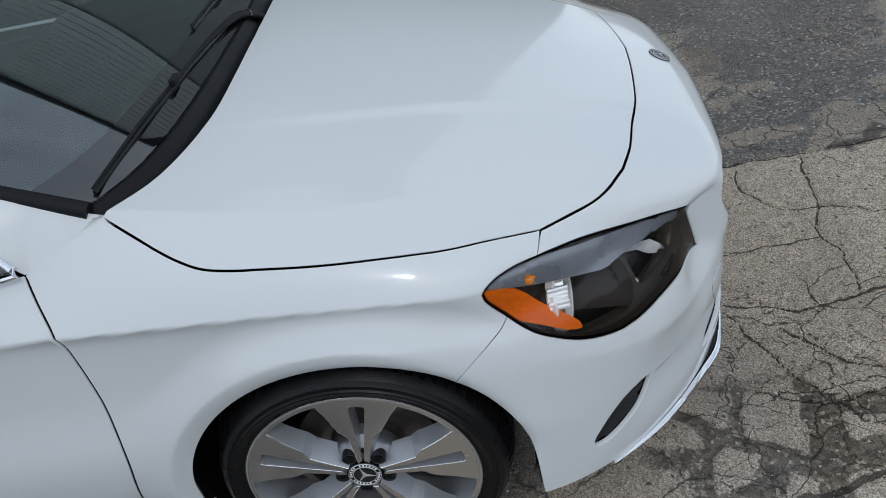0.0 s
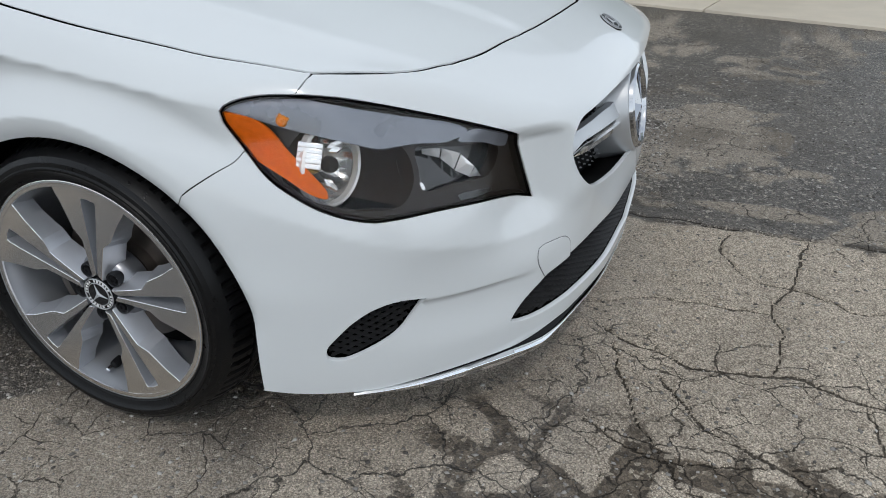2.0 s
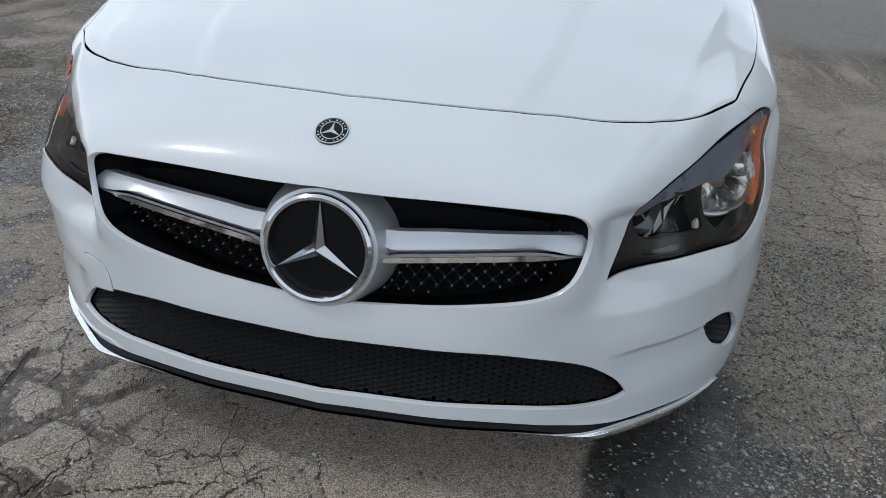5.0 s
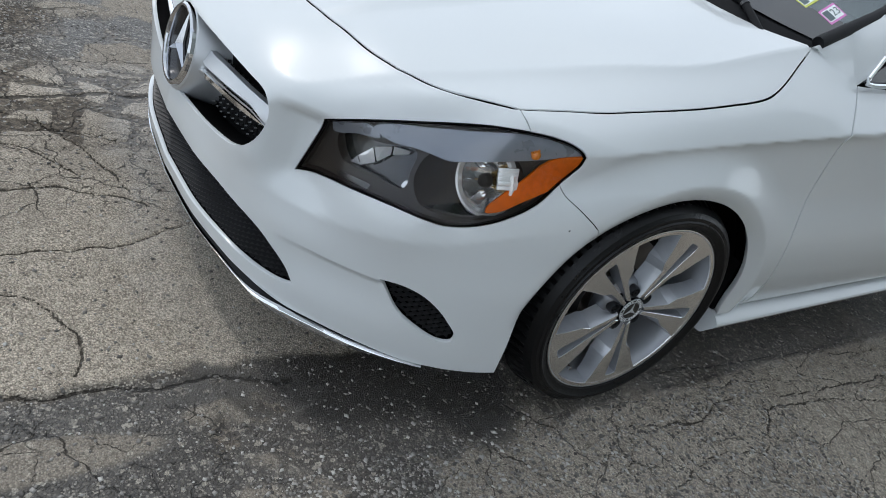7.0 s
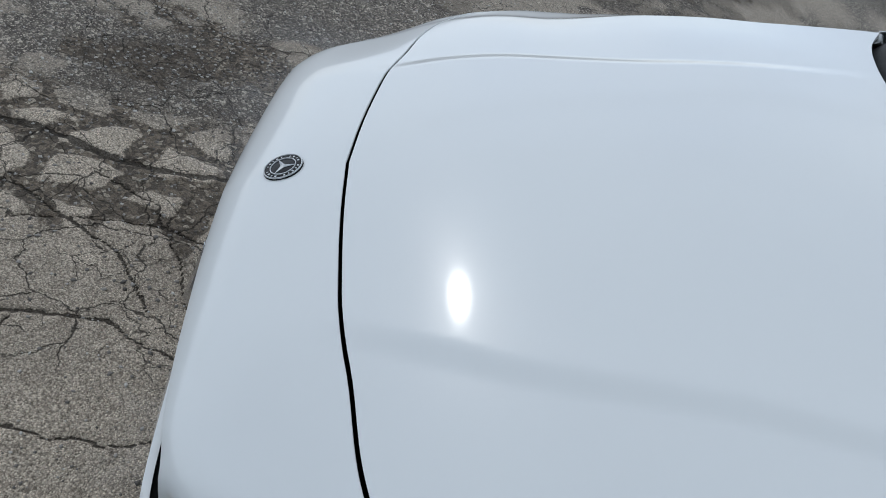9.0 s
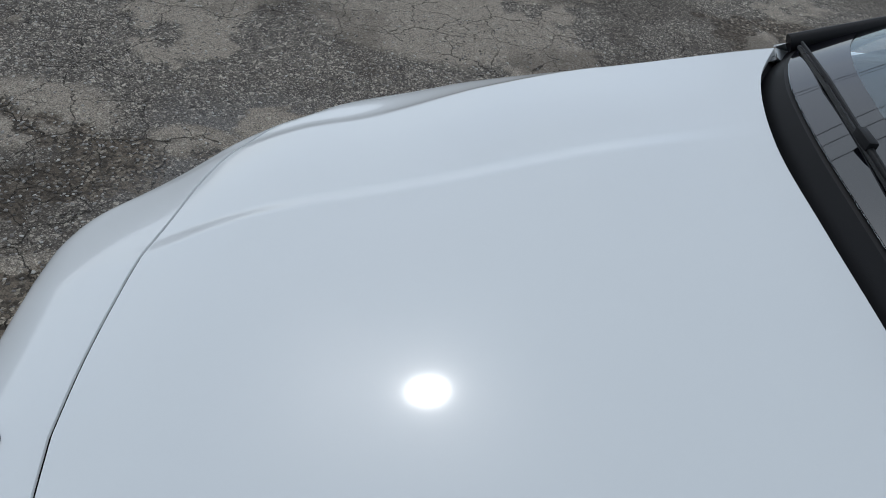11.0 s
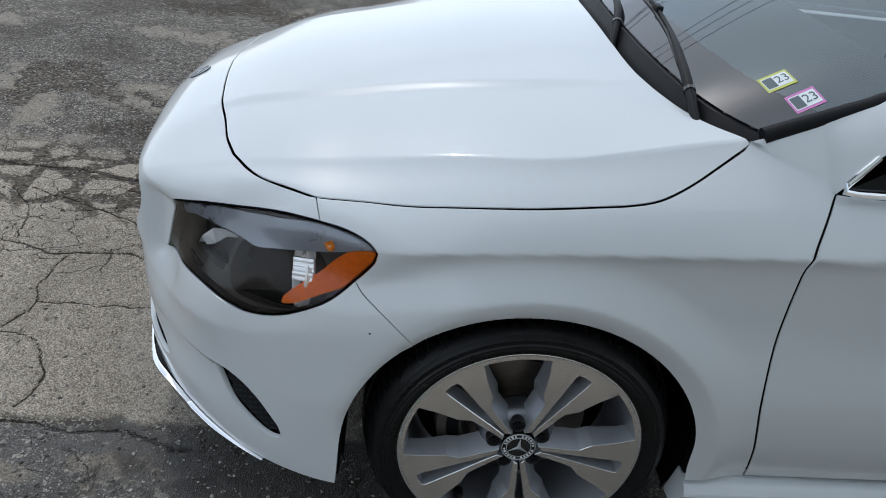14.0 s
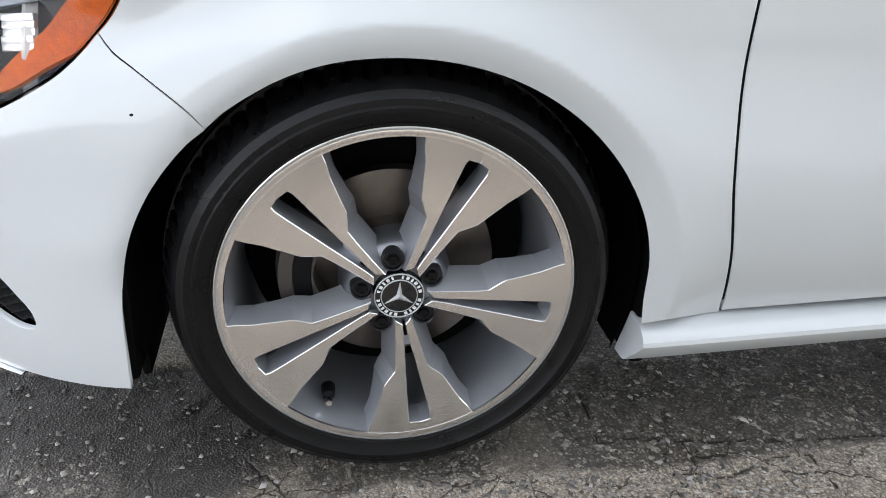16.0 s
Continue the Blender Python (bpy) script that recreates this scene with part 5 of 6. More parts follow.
for i in range(36):
    a = 2 * math.pi * i / 36
    q = BOWL_M @ Vector((0.058 * math.cos(a), 0.01, 0.058 * math.sin(a)))
    bowl_ring.append(q)
    k = 0.0
    while skin(np.array([q + BOWL_AX * k]))[0] < -0.028 and k < 0.3:
        k += 0.002
    w = FRONT.to(np.array([q + BOWL_AX * k]))[0]
    out = max(0.0, -math.cos(a)) if (BOWL_M @ Vector((-1, 0, 0)) - BOWL).y > 0 else max(0.0, math.cos(a))
    hole3.append((w[0] + 0.045 * out, w[1]))
BOWL_HOLE = np.array(hole3)
FILAMENT = material("indicator_orange", (0.95, 0.30, 0.03), 0.12, coat=0.8, vary=0.2, vscale=150)


def headlight(side, sign):
    bezel_line = shrink(lamp_line, 0.003 * FRONT.unit)
    body = sheet(FRONT, bezel_line, [BOWL_HOLE, np.array(curve2(RECESS, 0.008 * FRONT.unit, True))], h=0.012, gap=0.0, depth=0.026, fold=0.002, hole_fold=0.03)
    lamp = panel("headlight", side(body), LAMPDARK, car, "clear headlight with a dark inside and an amber corner")
    v, f = skirt(lamp_line, 0.004, 0.028)
    q = side((v, f, v))
    part_data("lamp_side", q[0], q[1], LAMPDARK, lamp, sharp=40)
    panel("lamp_seal", side(rim_strip(lamp_line, 0.0006, 0.0028, 0.0022)), SEAL, lamp, "black rubber seal")
    panel("lens_edge", side(rim_strip(lamp_line, 0.0034, 0.0044, 0.0026)), LAMPGREY, lamp, "thin bright edge of the lens")
    panel("brow", side(patch_of(BROW, 0.012, 0.01, 0.012)), LAMPBROW, lamp, "grey brow strip")
    # streak inward of the brow, imitating a reflection in the lens
    panel("lens_streak", side(patch_of(LENS_STREAK, 0.013, 0.01, 0.008)), LAMPBROW, lamp)
    panel("amber_reflector", side(patch_of(AMBER_EDGE, 0.008, 0.008, 0.01)), AMBER, lamp, "orange side reflector")
    panel("recess_back", side(sheet(FRONT, shrink(np.array(curve2(RECESS, 0.008 * FRONT.unit, True)), -0.02 * FRONT.unit), h=0.015, gap=0, depth=0.072, fold=-0.03)), GLOSSBLACK, lamp)
    top, low = SHINE[:5], [SHINE[8], SHINE[7], SHINE[6], SHINE[5], SHINE[4]]
    for i in range(4):
        uv = np.array([top[i], top[i + 1], low[i + 1], low[i]])
        uv = uv + (uv.mean(0) - uv) * 0.12
        c = [on_skin(FRONT, uv[j:j + 1], d)[0][0] for j, d in enumerate((0.032, 0.032, 0.046, 0.048) if i % 2 else (0.036, 0.030, 0.042, 0.048))]
        mid = np.mean(c, 0) + np.array([0.004, 0, 0.006])
        v = np.array(c + [mid])
        f = [(0, 1, 4), (1, 2, 4), (2, 3, 4), (3, 0, 4)]
        part_data("inner_reflector", v * [1, sign, 1], f if sign > 0 else [t[::-1] for t in f], REFLECTOR, lamp, "bright faceted reflector", sharp=5)
    panel("inner_reflector", side(patch_of(SHARD, 0.034, 0.006, 0.008)), REFLECTOR, lamp)
    # no lamp part: a strip in the shape of a reflection on the lens
    panel("reflection_strip", side(patch_of(REFLECTION_STRIP, 0.023, 0.01, 0.004)), GLOSSBLACK, lamp)
    flipm = Matrix.Diagonal((1, sign, 1, 1))

    def round_part(name, profile, mat, parent, n, label=""):
        v, f = lathe(profile, n)
        v = [flipm @ BOWL_M @ Vector(p) for p in v]
        return part_data(name, v, f if sign < 0 else [t[::-1] for t in f], mat, parent, label, sharp=35)

    # a dark shell closes the lamp behind the bowl
    round_part("lamp_shell", [(0.0585, 0.004), (0.0600, -0.01), (0.056, -0.05), (0.0, -0.055)], LAMPDARK, lamp, 36)
    verts, faces = [], []
    mouth = on_skin(FRONT, BOWL_HOLE, 0.028)[0]
    for q, w in zip(bowl_ring, mouth):
        verts += [flipm @ q, flipm @ Vector(w)]
    for i in range(36):
        k = (i + 1) % 36
        if (bowl_ring[i] - BOWL).y < -0.008:
            faces.append((2 * i, 2 * k, 2 * k + 1, 2 * i + 1))
    part_data("bowl_throat", verts, faces, LAMPDARK, lamp, sharp=60)
    bowl = round_part("main_reflector", [(0.057, 0.006), (0.0555, 0.002), (0.052, -0.006), (0.042, -0.022), (0.026, -0.036), (0.008, -0.042), (0.0, -0.042)], BOWLMETAL, lamp, 15, "bright round reflector bowl")
    round_part("bowl_ring", [(0.054, 0.002), (0.0545, 0.013), (0.0575, 0.0155), (0.0605, 0.012), (0.061, 0.0)], BOWLRING, lamp, 40, "pale ring round the bowl")
    round_part("bulb", [(0.0, 0.012), (0.006, 0.010), (0.009, 0.004), (0.009, -0.03)], BULBGLASS, bowl, 20)
    round_part("bulb_base", [(0.0, -0.020), (0.013, -0.020), (0.016, -0.026), (0.018, -0.04)], GOLD, bowl, 20, "gold bulb holder")
    round_part("bulb_shield", [(0.0, 0.016), (0.010, 0.015), (0.012, 0.010), (0.0125, 0.002), (0.011, 0.002)], STEEL, bowl, 20)
    for k in range(9):
        a = radians(40 * k + 12)
        fm = BOWL_M @ Matrix(((math.cos(a), 0, -math.sin(a), 0), (0, 1, 0, 0), (math.sin(a), 0, math.cos(a), 0), (0, 0, 0, 1)))
        bm = box(0.030, 0.050, -0.024, -0.006, -0.001, 0.001, 0)
        part("reflector_rib", moved(bm, flipm @ fm), CHROME, bowl)
    # upright ribbed block beside the bulb
    n = Vector((0.31, 0.85, 0.38)).normalized()
    fw = (Vector((1, 0, 0)) - n * n.x).normalized()
    bmx = Matrix((fw, n, fw.cross(n) * -1)).transposed().to_4x4()
    bmx.translation = Vector((0.4490, 0.7400, 0.6350))
    for k in range(5):
        bm = box(-0.021, 0.021, -0.004, 0.004, -0.0046, 0.0046, 0.0015)
        part("ribbed_reflector", moved(bm, flipm @ bmx @ pose(0, 0.002 * math.sin(k * 2.1), 0.0215 - 0.0086 * k, 7 * math.sin(k * 1.7), 0, 0)), REFLECTOR, bowl, "bright ribbed block")
    bp = on_skin(FRONT, np.array([[1.300, 0.408]]), 0.016)[0][0]
    bulb = part("indicator_bulb", moved(bmesh_ball(0.011), Matrix.Translation((bp[0], bp[1] * sign, bp[2]))), FILAMENT, lamp, "small orange bulb")
    for k in range(7):
        a, e = radians(51 * k), radians(20 + 25 * (k % 3))
        q = Vector((bp[0], bp[1] * sign, bp[2])) + Vector((math.cos(a) * math.cos(e), math.sin(a) * math.cos(e), math.sin(e))) * 0.011
        part("bulb_facet", moved(bmesh_ball(0.0035, 1), Matrix.Translation(q)), FILAMENT, bulb)
    panel("lens", side(sheet(FRONT, lamp_line, h=0.012, gap=0.002, depth=0.0015, fold=0.001)), LENSGLASS, lamp, "clear curved lens")


def bmesh_ball(r, sub=2):
    bm = bmesh.new()
    bmesh.ops.create_icosphere(bm, subdivisions=sub, radius=r)
    return bm


headlight(lambda d: d, 1)
headlight(mirrored, -1)


# ---- wipers, stickers ----
def on_screen(x, y, up=0.0):
    """A place on the windscreen's outside, from above."""
    lo = screen_low((y + 0.71) / 1.42)
    t = (lo[0] - x) / (lo[0] + 1.13 + 0.1)
    yy = y / (1 - 0.19 * t) / 1.42 + 0.5
    a, b = Vector(screen_low(yy)), Vector(screen_high(yy))
    v = max(0.0, (a.x - x) / (a.x - b.x))
    p = a.lerp(b, v) + Vector((0.4, 0, 0.9)) * 0.045 * 4 * v * (1 - v)
    return Vector((x, y, p.z + up))


def wiper(points, name_label):
    line = curve2([tuple(on_screen(x, y, z)) for x, y, z in points[:4]], 0.03)
    line.append(tuple(on_screen(*points[3])))
    n = len(line)
    taper = [0.8 + 0.5 * math.sin(math.pi * min(1, 0.25 + 1.1 * i / n)) - 0.35 * i / n for i in range(n)]
    w = part("wiper", sweep(line, 0.0082, 10, taper), BLACK, car, name_label)
    part("wiper_blade", sweep([on_screen(x, y, 0.010) for x, y in points[4]], 0.0045, 6), RUBBER, w, "thin rubber wiper blade")
    part("blade_frame", sweep([on_screen(x, y, 0.019) for x, y in points[4][1:]], 0.0038, 6, [0.6, 1.0, 0.7]), BLACK, w)
    part("blade_joint", moved(box(-0.008, 0.008, -0.020, 0.020, -0.006, 0.009, 0.003), Matrix.Translation(on_screen(*points[3][:2], 0.018))), BLACK, w)
    # the ring where the arm folds at its pivot
    a, b = Vector(line[max(n // 4 - 1, 0)]), Vector(line[n // 4])
    part("pivot_ring", sweep([a, a.lerp(b, 0.25)], 0.0118, 12), GLOSSBLACK, w)


wiper([(-0.240, 0.625, -0.035), (-0.240, 0.51, 0.012), (-0.256, 0.31, 0.018), (-0.265, 0.155, 0.018), [(-0.244, 0.43), (-0.258, 0.28), (-0.266, 0.12), (-0.270, -0.075)]], "black wiper arm lying on the windscreen")
wiper([(-0.172, 0.19, -0.045), (-0.198, 0.085, 0.010), (-0.226, -0.11, 0.016), (-0.248, -0.33, 0.016), [(-0.215, -0.02), (-0.240, -0.25), (-0.275, -0.50), (-0.320, -0.67)]], "black wiper arm lying on the windscreen")
STICKY = material("sticker_yellow", (0.55, 0.58, 0.12), 0.6, vary=0.05)
STICKP = material("sticker_pink", (0.62, 0.22, 0.50), 0.6, vary=0.05)
STICKW = material("sticker_white", (0.80, 0.84, 0.84), 0.6, vary=0.05)
STICKD = material("sticker_dark", (0.10, 0.13, 0.14), 0.6, vary=0.05)


def sticker(t, v, mat, digits):
    def glass(t, v):
        return Vector(screen_low(t)).lerp(Vector(screen_high(t)), v) + Vector((0.4, 0, 0.9)) * 0.045 * 4 * v * (1 - v)
    p = glass(t, v)
    ux, uy = (glass(t, v + 0.03) - p).normalized(), (glass(t + 0.02, v) - p).normalized()
    n = uy.cross(ux).normalized()
    uy = ux.cross(n)
    m = Matrix((uy, ux, n)).transposed().to_4x4()
    m.translation = p + n * 0.0012
    m = m @ Matrix.Diagonal((0.8, 0.72, 1, 1))
    s = part("sticker", moved(box(-0.028, 0.028, -0.038, 0.038, -0.0006, 0.0, 0), m), mat, car, "small coloured inspection sticker on the windscreen")
    part("sticker_field", moved(box(-0.021, 0.021, -0.033, 0.033, 0.0, 0.0005, 0), m), STICKW, s)
    part("sticker_bar", moved(box(-0.018, 0.018, -0.031, -0.006, 0.0005, 0.0010, 0), m), STICKD, s)
    txt = bpy.data.curves.new("digits", "FONT")
    txt.body, txt.size, txt.align_x, txt.align_y = digits, 0.036, "CENTER", "CENTER"
    ob = new("sticker_digits", txt)
    me = bpy.data.meshes.new_from_object(ob)
    bpy.data.objects.remove(ob)
    me.materials.append(STICKD)
    d = new("sticker_digits", me)
    d.parent = s
    d.matrix_basis = m @ pose(0, 0.014, 0.0013, 0, 0, 90)


sticker(0.923, 0.112, STICKY, "23")
sticker(0.968, 0.103, STICKP, "23")
# black printed band along the lower edge of the glass, where the wipers rest
verts, faces = [], []
for i in range(65):
    t = i / 64
    a, b = Vector(screen_low(t)), Vector(screen_high(t))
    for k in range(6):
        v = 0.001 + (0.080 + 0.010 * abs(2 * t - 1)) * k / 5
        verts.append(a.lerp(b, v) + Vector((0.4, 0, 0.9)) * (0.045 * 4 * v * (1 - v) + 0.0012))
faces = [(6 * i + k, 6 * i + k + 1, 6 * i + k + 7, 6 * i + k + 6) for i in range(64) for k in range(5)]
part_data("screen_band", verts, faces, FRIT, car, "black printed band along the glass", sharp=60)


# ---- ground: one sheet, fine near the car ----
def spaced(a, b, h, far, n):
    mid = np.arange(a, b + h / 2, h)
    grow = np.geomspace(h * 1.5, far, n)
    return np.r_[(a - grow)[::-1], mid, b + grow]


GX, GY = spaced(-1.7, 2.5, 0.0065, 150, 44), spaced(-3.3, 2.5, 0.0065, 150, 44)
gx, gy = np.meshgrid(GX, GY)
px, py = gx.ravel(), gy.ravel()


def lattice_noise(x, y, scale, seed):
    """Smooth value noise."""
    r = np.random.default_rng(seed).random((256, 256))
    u, v = x * scale, y * scale
    i, j = np.floor(u).astype(int), np.floor(v).astype(int)
    fu, fv = u - i, v - j
    fu, fv = fu * fu * (3 - 2 * fu), fv * fv * (3 - 2 * fv)
    g = lambda a, b: r[(i + a) % 256, (j + b) % 256]
    return (g(0, 0) * (1 - fu) + g(1, 0) * fu) * (1 - fv) + (g(0, 1) * (1 - fu) + g(1, 1) * fu) * fv


def fractal(x, y, scale, seed, octaves=4):
    a, s, tot = 0, 1.0, 0
    for k in range(octaves):
        a = a + s * lattice_noise(x + 7.3 * k, y - 3.1 * k, scale * 2**k, seed + k)
        tot += s
        s *= 0.55
    return a / tot


def cells(x, y, size, seed):
    """Distance to the nearest border between scattered cells."""
    r = np.random.default_rng(seed).random((128, 128, 2))
    u, v = x / size, y / size
    i, j = np.floor(u).astype(int), np.floor(v).astype(int)
    pts = []
    for a in (-1, 0, 1):
        for b in (-1, 0, 1):
            q = r[(i + a) % 128, (j + b) % 128]
            pts.append((i + a + q[:, 0] - u, j + b + q[:, 1] - v))
    P = np.array(pts)
    k = (P**2).sum(1).argmin(0)
    near = P[k, :, np.arange(len(u))]
    best = np.full(len(u), 9.0)
    for n, (dx, dy) in enumerate(pts):
        ex, ey = dx - near[:, 0], dy - near[:, 1]
        l = np.hypot(ex, ey)
        e = ((dx + near[:, 0]) / 2 * ex + (dy + near[:, 1]) / 2 * ey) / np.maximum(l, 1e-6)
        best = np.where(k == n, best, np.minimum(best, e))
    return best * size


near = (np.abs(px) < 4.5) & (np.abs(py) < 5.5)
X, Y = px[near], py[near]
wob1, wob2 = fractal(X, Y, 9.0, 11) - 0.5, fractal(X, Y, 9.0, 31) - 0.5
low1, low2 = fractal(X, Y, 2.6, 12) - 0.5, fractal(X, Y, 2.6, 32) - 0.5
wx, wy = X + 0.16 * low1 + 0.06 * wob1, Y + 0.16 * low2 + 0.06 * wob2
edge = 0.12 * (fractal(X, Y, 4.0, 51) - 0.5) + 0.05 * (fractal(X, Y, 19.0, 52) - 0.5)
# the old pale strip ahead of the car; darker repairs lie on both sides of it
old = step(-1.08, -0.88, Y + 2.0 * edge) * (1 - step(0.51, 0.535, Y + 0.5 * edge)) * step(0.22, 0.40, X + 1.2 * edge)


def trace(points, w, wob=0.06):
    """1 along a wandering line of that half width."""
    d = np.full(len(X), 9.0)
    xx, yy = X + wob * wob1, Y + wob * wob2
    for (ax, ay), (bx, by) in zip(points[:-1], points[1:]):
        vx, vy = bx - ax, by - ay
        t = np.clip(((xx - ax) * vx + (yy - ay) * vy) / (vx * vx + vy * vy), 0, 1)
        d = np.minimum(d, np.hypot(xx - ax - t * vx, yy - ay - t * vy))
    return d / w


WIDE = 0.6 + 1.1 * fractal(X, Y, 7.0, 71)
lines = [
    [(1.38, 0.54), (1.34, 0.36), (1.31, 0.21), (1.28, 0.06), (1.3, -0.03), (1.3, -0.12), (1.28, -0.2)],
    [(0.88, -0.13), (0.94, -0.17), (1.02, -0.19), (1.1, -0.23), (1.28, -0.2), (1.46, -0.22), (1.56, -0.24), (1.9, -0.2)],
    [(0.91, -0.19), (0.95, -0.31), (0.99, -0.42), (1.05, -0.52), (1.11, -0.61)],
    [(1.03, -0.29), (1.1, -0.37), (1.14, -0.44), (1.29, -0.5), (1.4, -0.57), (1.6, -0.62)],
    [(0.9, -0.49), (0.98, -0.53), (1.08, -0.55), (1.1, -0.62), (1.28, -0.67)],
    [(1.46, -0.24), (1.47, -0.32), (1.5, -0.46), (1.62, -0.6)],
    [(1.07, -0.54), (1.22, -0.52), (1.4, -0.46)],
    [(0.79, -0.03), (0.92, 0.02), (1.01, 0.06), (1.28, 0.06)],
    [(1.15, 0.5), (1.14, 0.39), (1.17, 0.31), (1.22, 0.24), (1.31, 0.21)],
    [(-1.73, 1.07), (-1.36, 1.11), (-0.92, 1.01), (-0.63, 0.98), (-0.51, 1.09), (-0.27, 1.08), (-0.09, 1.12)],
    [(-0.54, 0.91), (-0.35, 0.96), (-0.11, 0.93), (0.01, 1.04)],
    [(-0.38, 0.64), (-0.35, 0.78), (-0.5, 0.79), (-0.71, 0.79), (-0.88, 0.8), (-1.4, 0.86)],
    [(-0.46, 0.87), (-0.72, 0.83), (-0.72, 0.95), (-0.91, 0.97), (-1.28, 0.96)],
    [(1.31, 0.21), (1.5, 0.15), (1.75, 0.22), (2.2, 0.12)],
]
crack = np.zeros(len(X))
for i, run in enumerate(lines):
    crack = np.maximum(crack, 1 - step(0.45, 1.35, trace(run, (0.0030 if i not in (1, 3) else 0.0045)) / WIDE))
# where the surface has broken into a net of fine cracks
slab_edge = 0.835 + 0.07 * step(0.0, 0.25, X) - 0.03 * step(0.3, 1.0, -X) + 0.10 * edge
slab = step(0.0, 0.02, Y - slab_edge) * (1 - step(0.20, 0.235, X + 0.4 * edge)) * (1 - step(1.5, 2.2, Y))
net = 0.75 * step(0.46, 0.60, fractal(X, Y, 1.6, 61)) * (1 - 0.35 * old)
net = np.maximum(net, 0.95 * old * (1 - step(-0.35, 0.15, Y)))
net = np.maximum(net, 0.30 * old)
net = np.maximum(net, slab)
old = np.maximum(old, 0.62 * slab)
joint = [(0.7, 0.60), (0.97, 0.545), (1.3, 0.545), (1.7, 0.54), (2.6, 0.55), (4.4, 0.56)]
rift = [(0.6, -0.83), (0.95, -0.79), (1.14, -0.75), (1.45, -0.79), (1.8, -0.80), (2.6, -0.86), (4.4, -0.9)]
crack = np.maximum(crack, 0.9 * (1 - step(0.4, 1.5, trace(joint, 0.005) / WIDE)))
crack = np.maximum(crack, 1 - step(0.4, 1.6, trace(rift, 0.010) / WIDE))
# loose dark gravel where the old strip has broken into islands
zone = step(-1.15, -0.85, Y) * (1 - step(-0.62, -0.30, Y + 0.8 * edge)) * step(0.45, 0.75, X) * (1 - step(1.5, 2.1, X))
zone = np.maximum(zone, 0.22 * step(0.70, 0.85, X) * (1 - step(0.98, 1.18, X + edge)) * (1 - step(0.45, 0.7, np.abs(Y))))
isle = cells(wx, wy + 5.1, 0.17, 17)
gravel = zone * (1 - step(0.012, 0.040, isle - 0.055 * (fractal(X, Y, 6.0, 73) - 0.42)))
gravel = np.maximum(gravel, (1 - old) * step(0.60, 0.68, fractal(X, Y, 2.1, 75, 5)) * 0.7)
# dried seal beside the joint, worn pale patches
seal = (1 - step(0.5, 1.2, trace([(0.72, 0.64), (0.97, 0.575), (1.3, 0.57), (1.75, 0.565), (3.0, 0.58)], 0.034, 0.25))) * step(0.36, 0.46, fractal(X, Y, 5.0, 77))
worn = fractal(X, Y, 1.9, 81, 5) + 0.14 * (fractal(X, Y, 14, 91) - 0.5)
patch = step(0.555, 0.60, worn)
for cx, cy, rx, ry in ((-0.22, -0.98, 0.22, 0.11), (0.42, -0.95, 0.24, 0.12), (0.02, -0.92, 0.06, 0.03), (-0.55, -0.93, 0.16, 0.08), (0.80, 0.655, 0.19, 0.045), (0.88, -1.53, 0.16, 0.09), (1.4, -1.6, 0.3, 0.2), (0.03, -2.46, 0.6, 0.25), (1.25, 0.70, 0.25, 0.05)):
    patch = np.maximum(patch, 1 - step(0.8, 1.12, np.hypot((X - cx) / rx, (Y - cy) / ry) + 4.0 * edge))
patch = patch * (1 - old) * (1 - gravel)
tar_shade = step(0.535, 0.56, Y + 0.4 * edge) * (0.62 * step(-0.6, -0.1, X + 1.5 * edge) + 0.38 * step(0.15, 0.75, X + 1.5 * edge)) * (0.55 + 0.9 * fractal(X, Y, 1.7, 141, 5)) * (1 - 0.75 * patch)
tar_shade = np.maximum(tar_shade, (1 - step(-0.84, -0.74, Y + 1.2 * edge)) * (1 - step(0.75, 1.25, X + 2.0 * edge)) * (1 - step(1.5, 2.1, -Y)) * (0.7 + 0.5 * fractal(X, Y, 2.2, 143, 5)) * (1 - 0.9 * patch))
# dark ground round the nose, with the shade below the bumper painted in
tar_shade = np.maximum(tar_shade, 0.9 * step(0.2, 0.45, X) * (1 - step(0.80, 1.06, X + 2.5 * edge)) * (1 - step(0.9, 1.25, np.abs(Y))) * (1 - 0.8 * patch))
# contact shade beneath the car body, painted into the oily ground
tar_shade = np.maximum(tar_shade, 0.85 * (1 - step(0.30, 0.60, X + edge)) * (1 - step(0.74, 0.92, np.abs(Y) + 0.8 * edge)))
oil_shade = (1 - step(0.75, 1.15, np.hypot((X - 0.54) / 0.26, (Y - 0.63) / 0.15) + 2.2 * edge)) * (1 - old)
# shade between bumper and left tyre, painted as blackened ground
oil_shade = np.maximum(oil_shade, 1 - step(0.8, 1.2, np.hypot((X - 0.31) / 0.15, (Y - 0.62) / 0.27) + 2.2 * edge))
tar_shade = np.clip(np.maximum(tar_shade, oil_shade), 0, 1)
stain_shade = step(0.52, 0.66, fractal(X, Y, 2.3, 101, 5)) * (1 - 0.6 * old)
# soft band of shade below the bumper, painted in along with the stains
bumper_shade = np.exp(-(((X - 0.62) / 0.36) ** 2)) * (1 - step(0.75, 1.15, np.abs(Y))) * (0.5 + 0.9 * fractal(X, Y, 6, 111))
stain_shade = np.clip(stain_shade * (1 - 0.5 * slab) + 0.45 * bumper_shade, 0, 1)
pebble = fractal(X, Y, 45, 131, 2) - 0.5
z = 0.006 * (fractal(X, Y, 1.2, 121) - 0.5) + 0.003 * pebble * (1 + gravel) - 0.006 * crack + 0.004 * old - 0.006 * gravel + 0.002 * patch - 0.006
pz = np.full(len(px), -0.006)
pz[near] = z
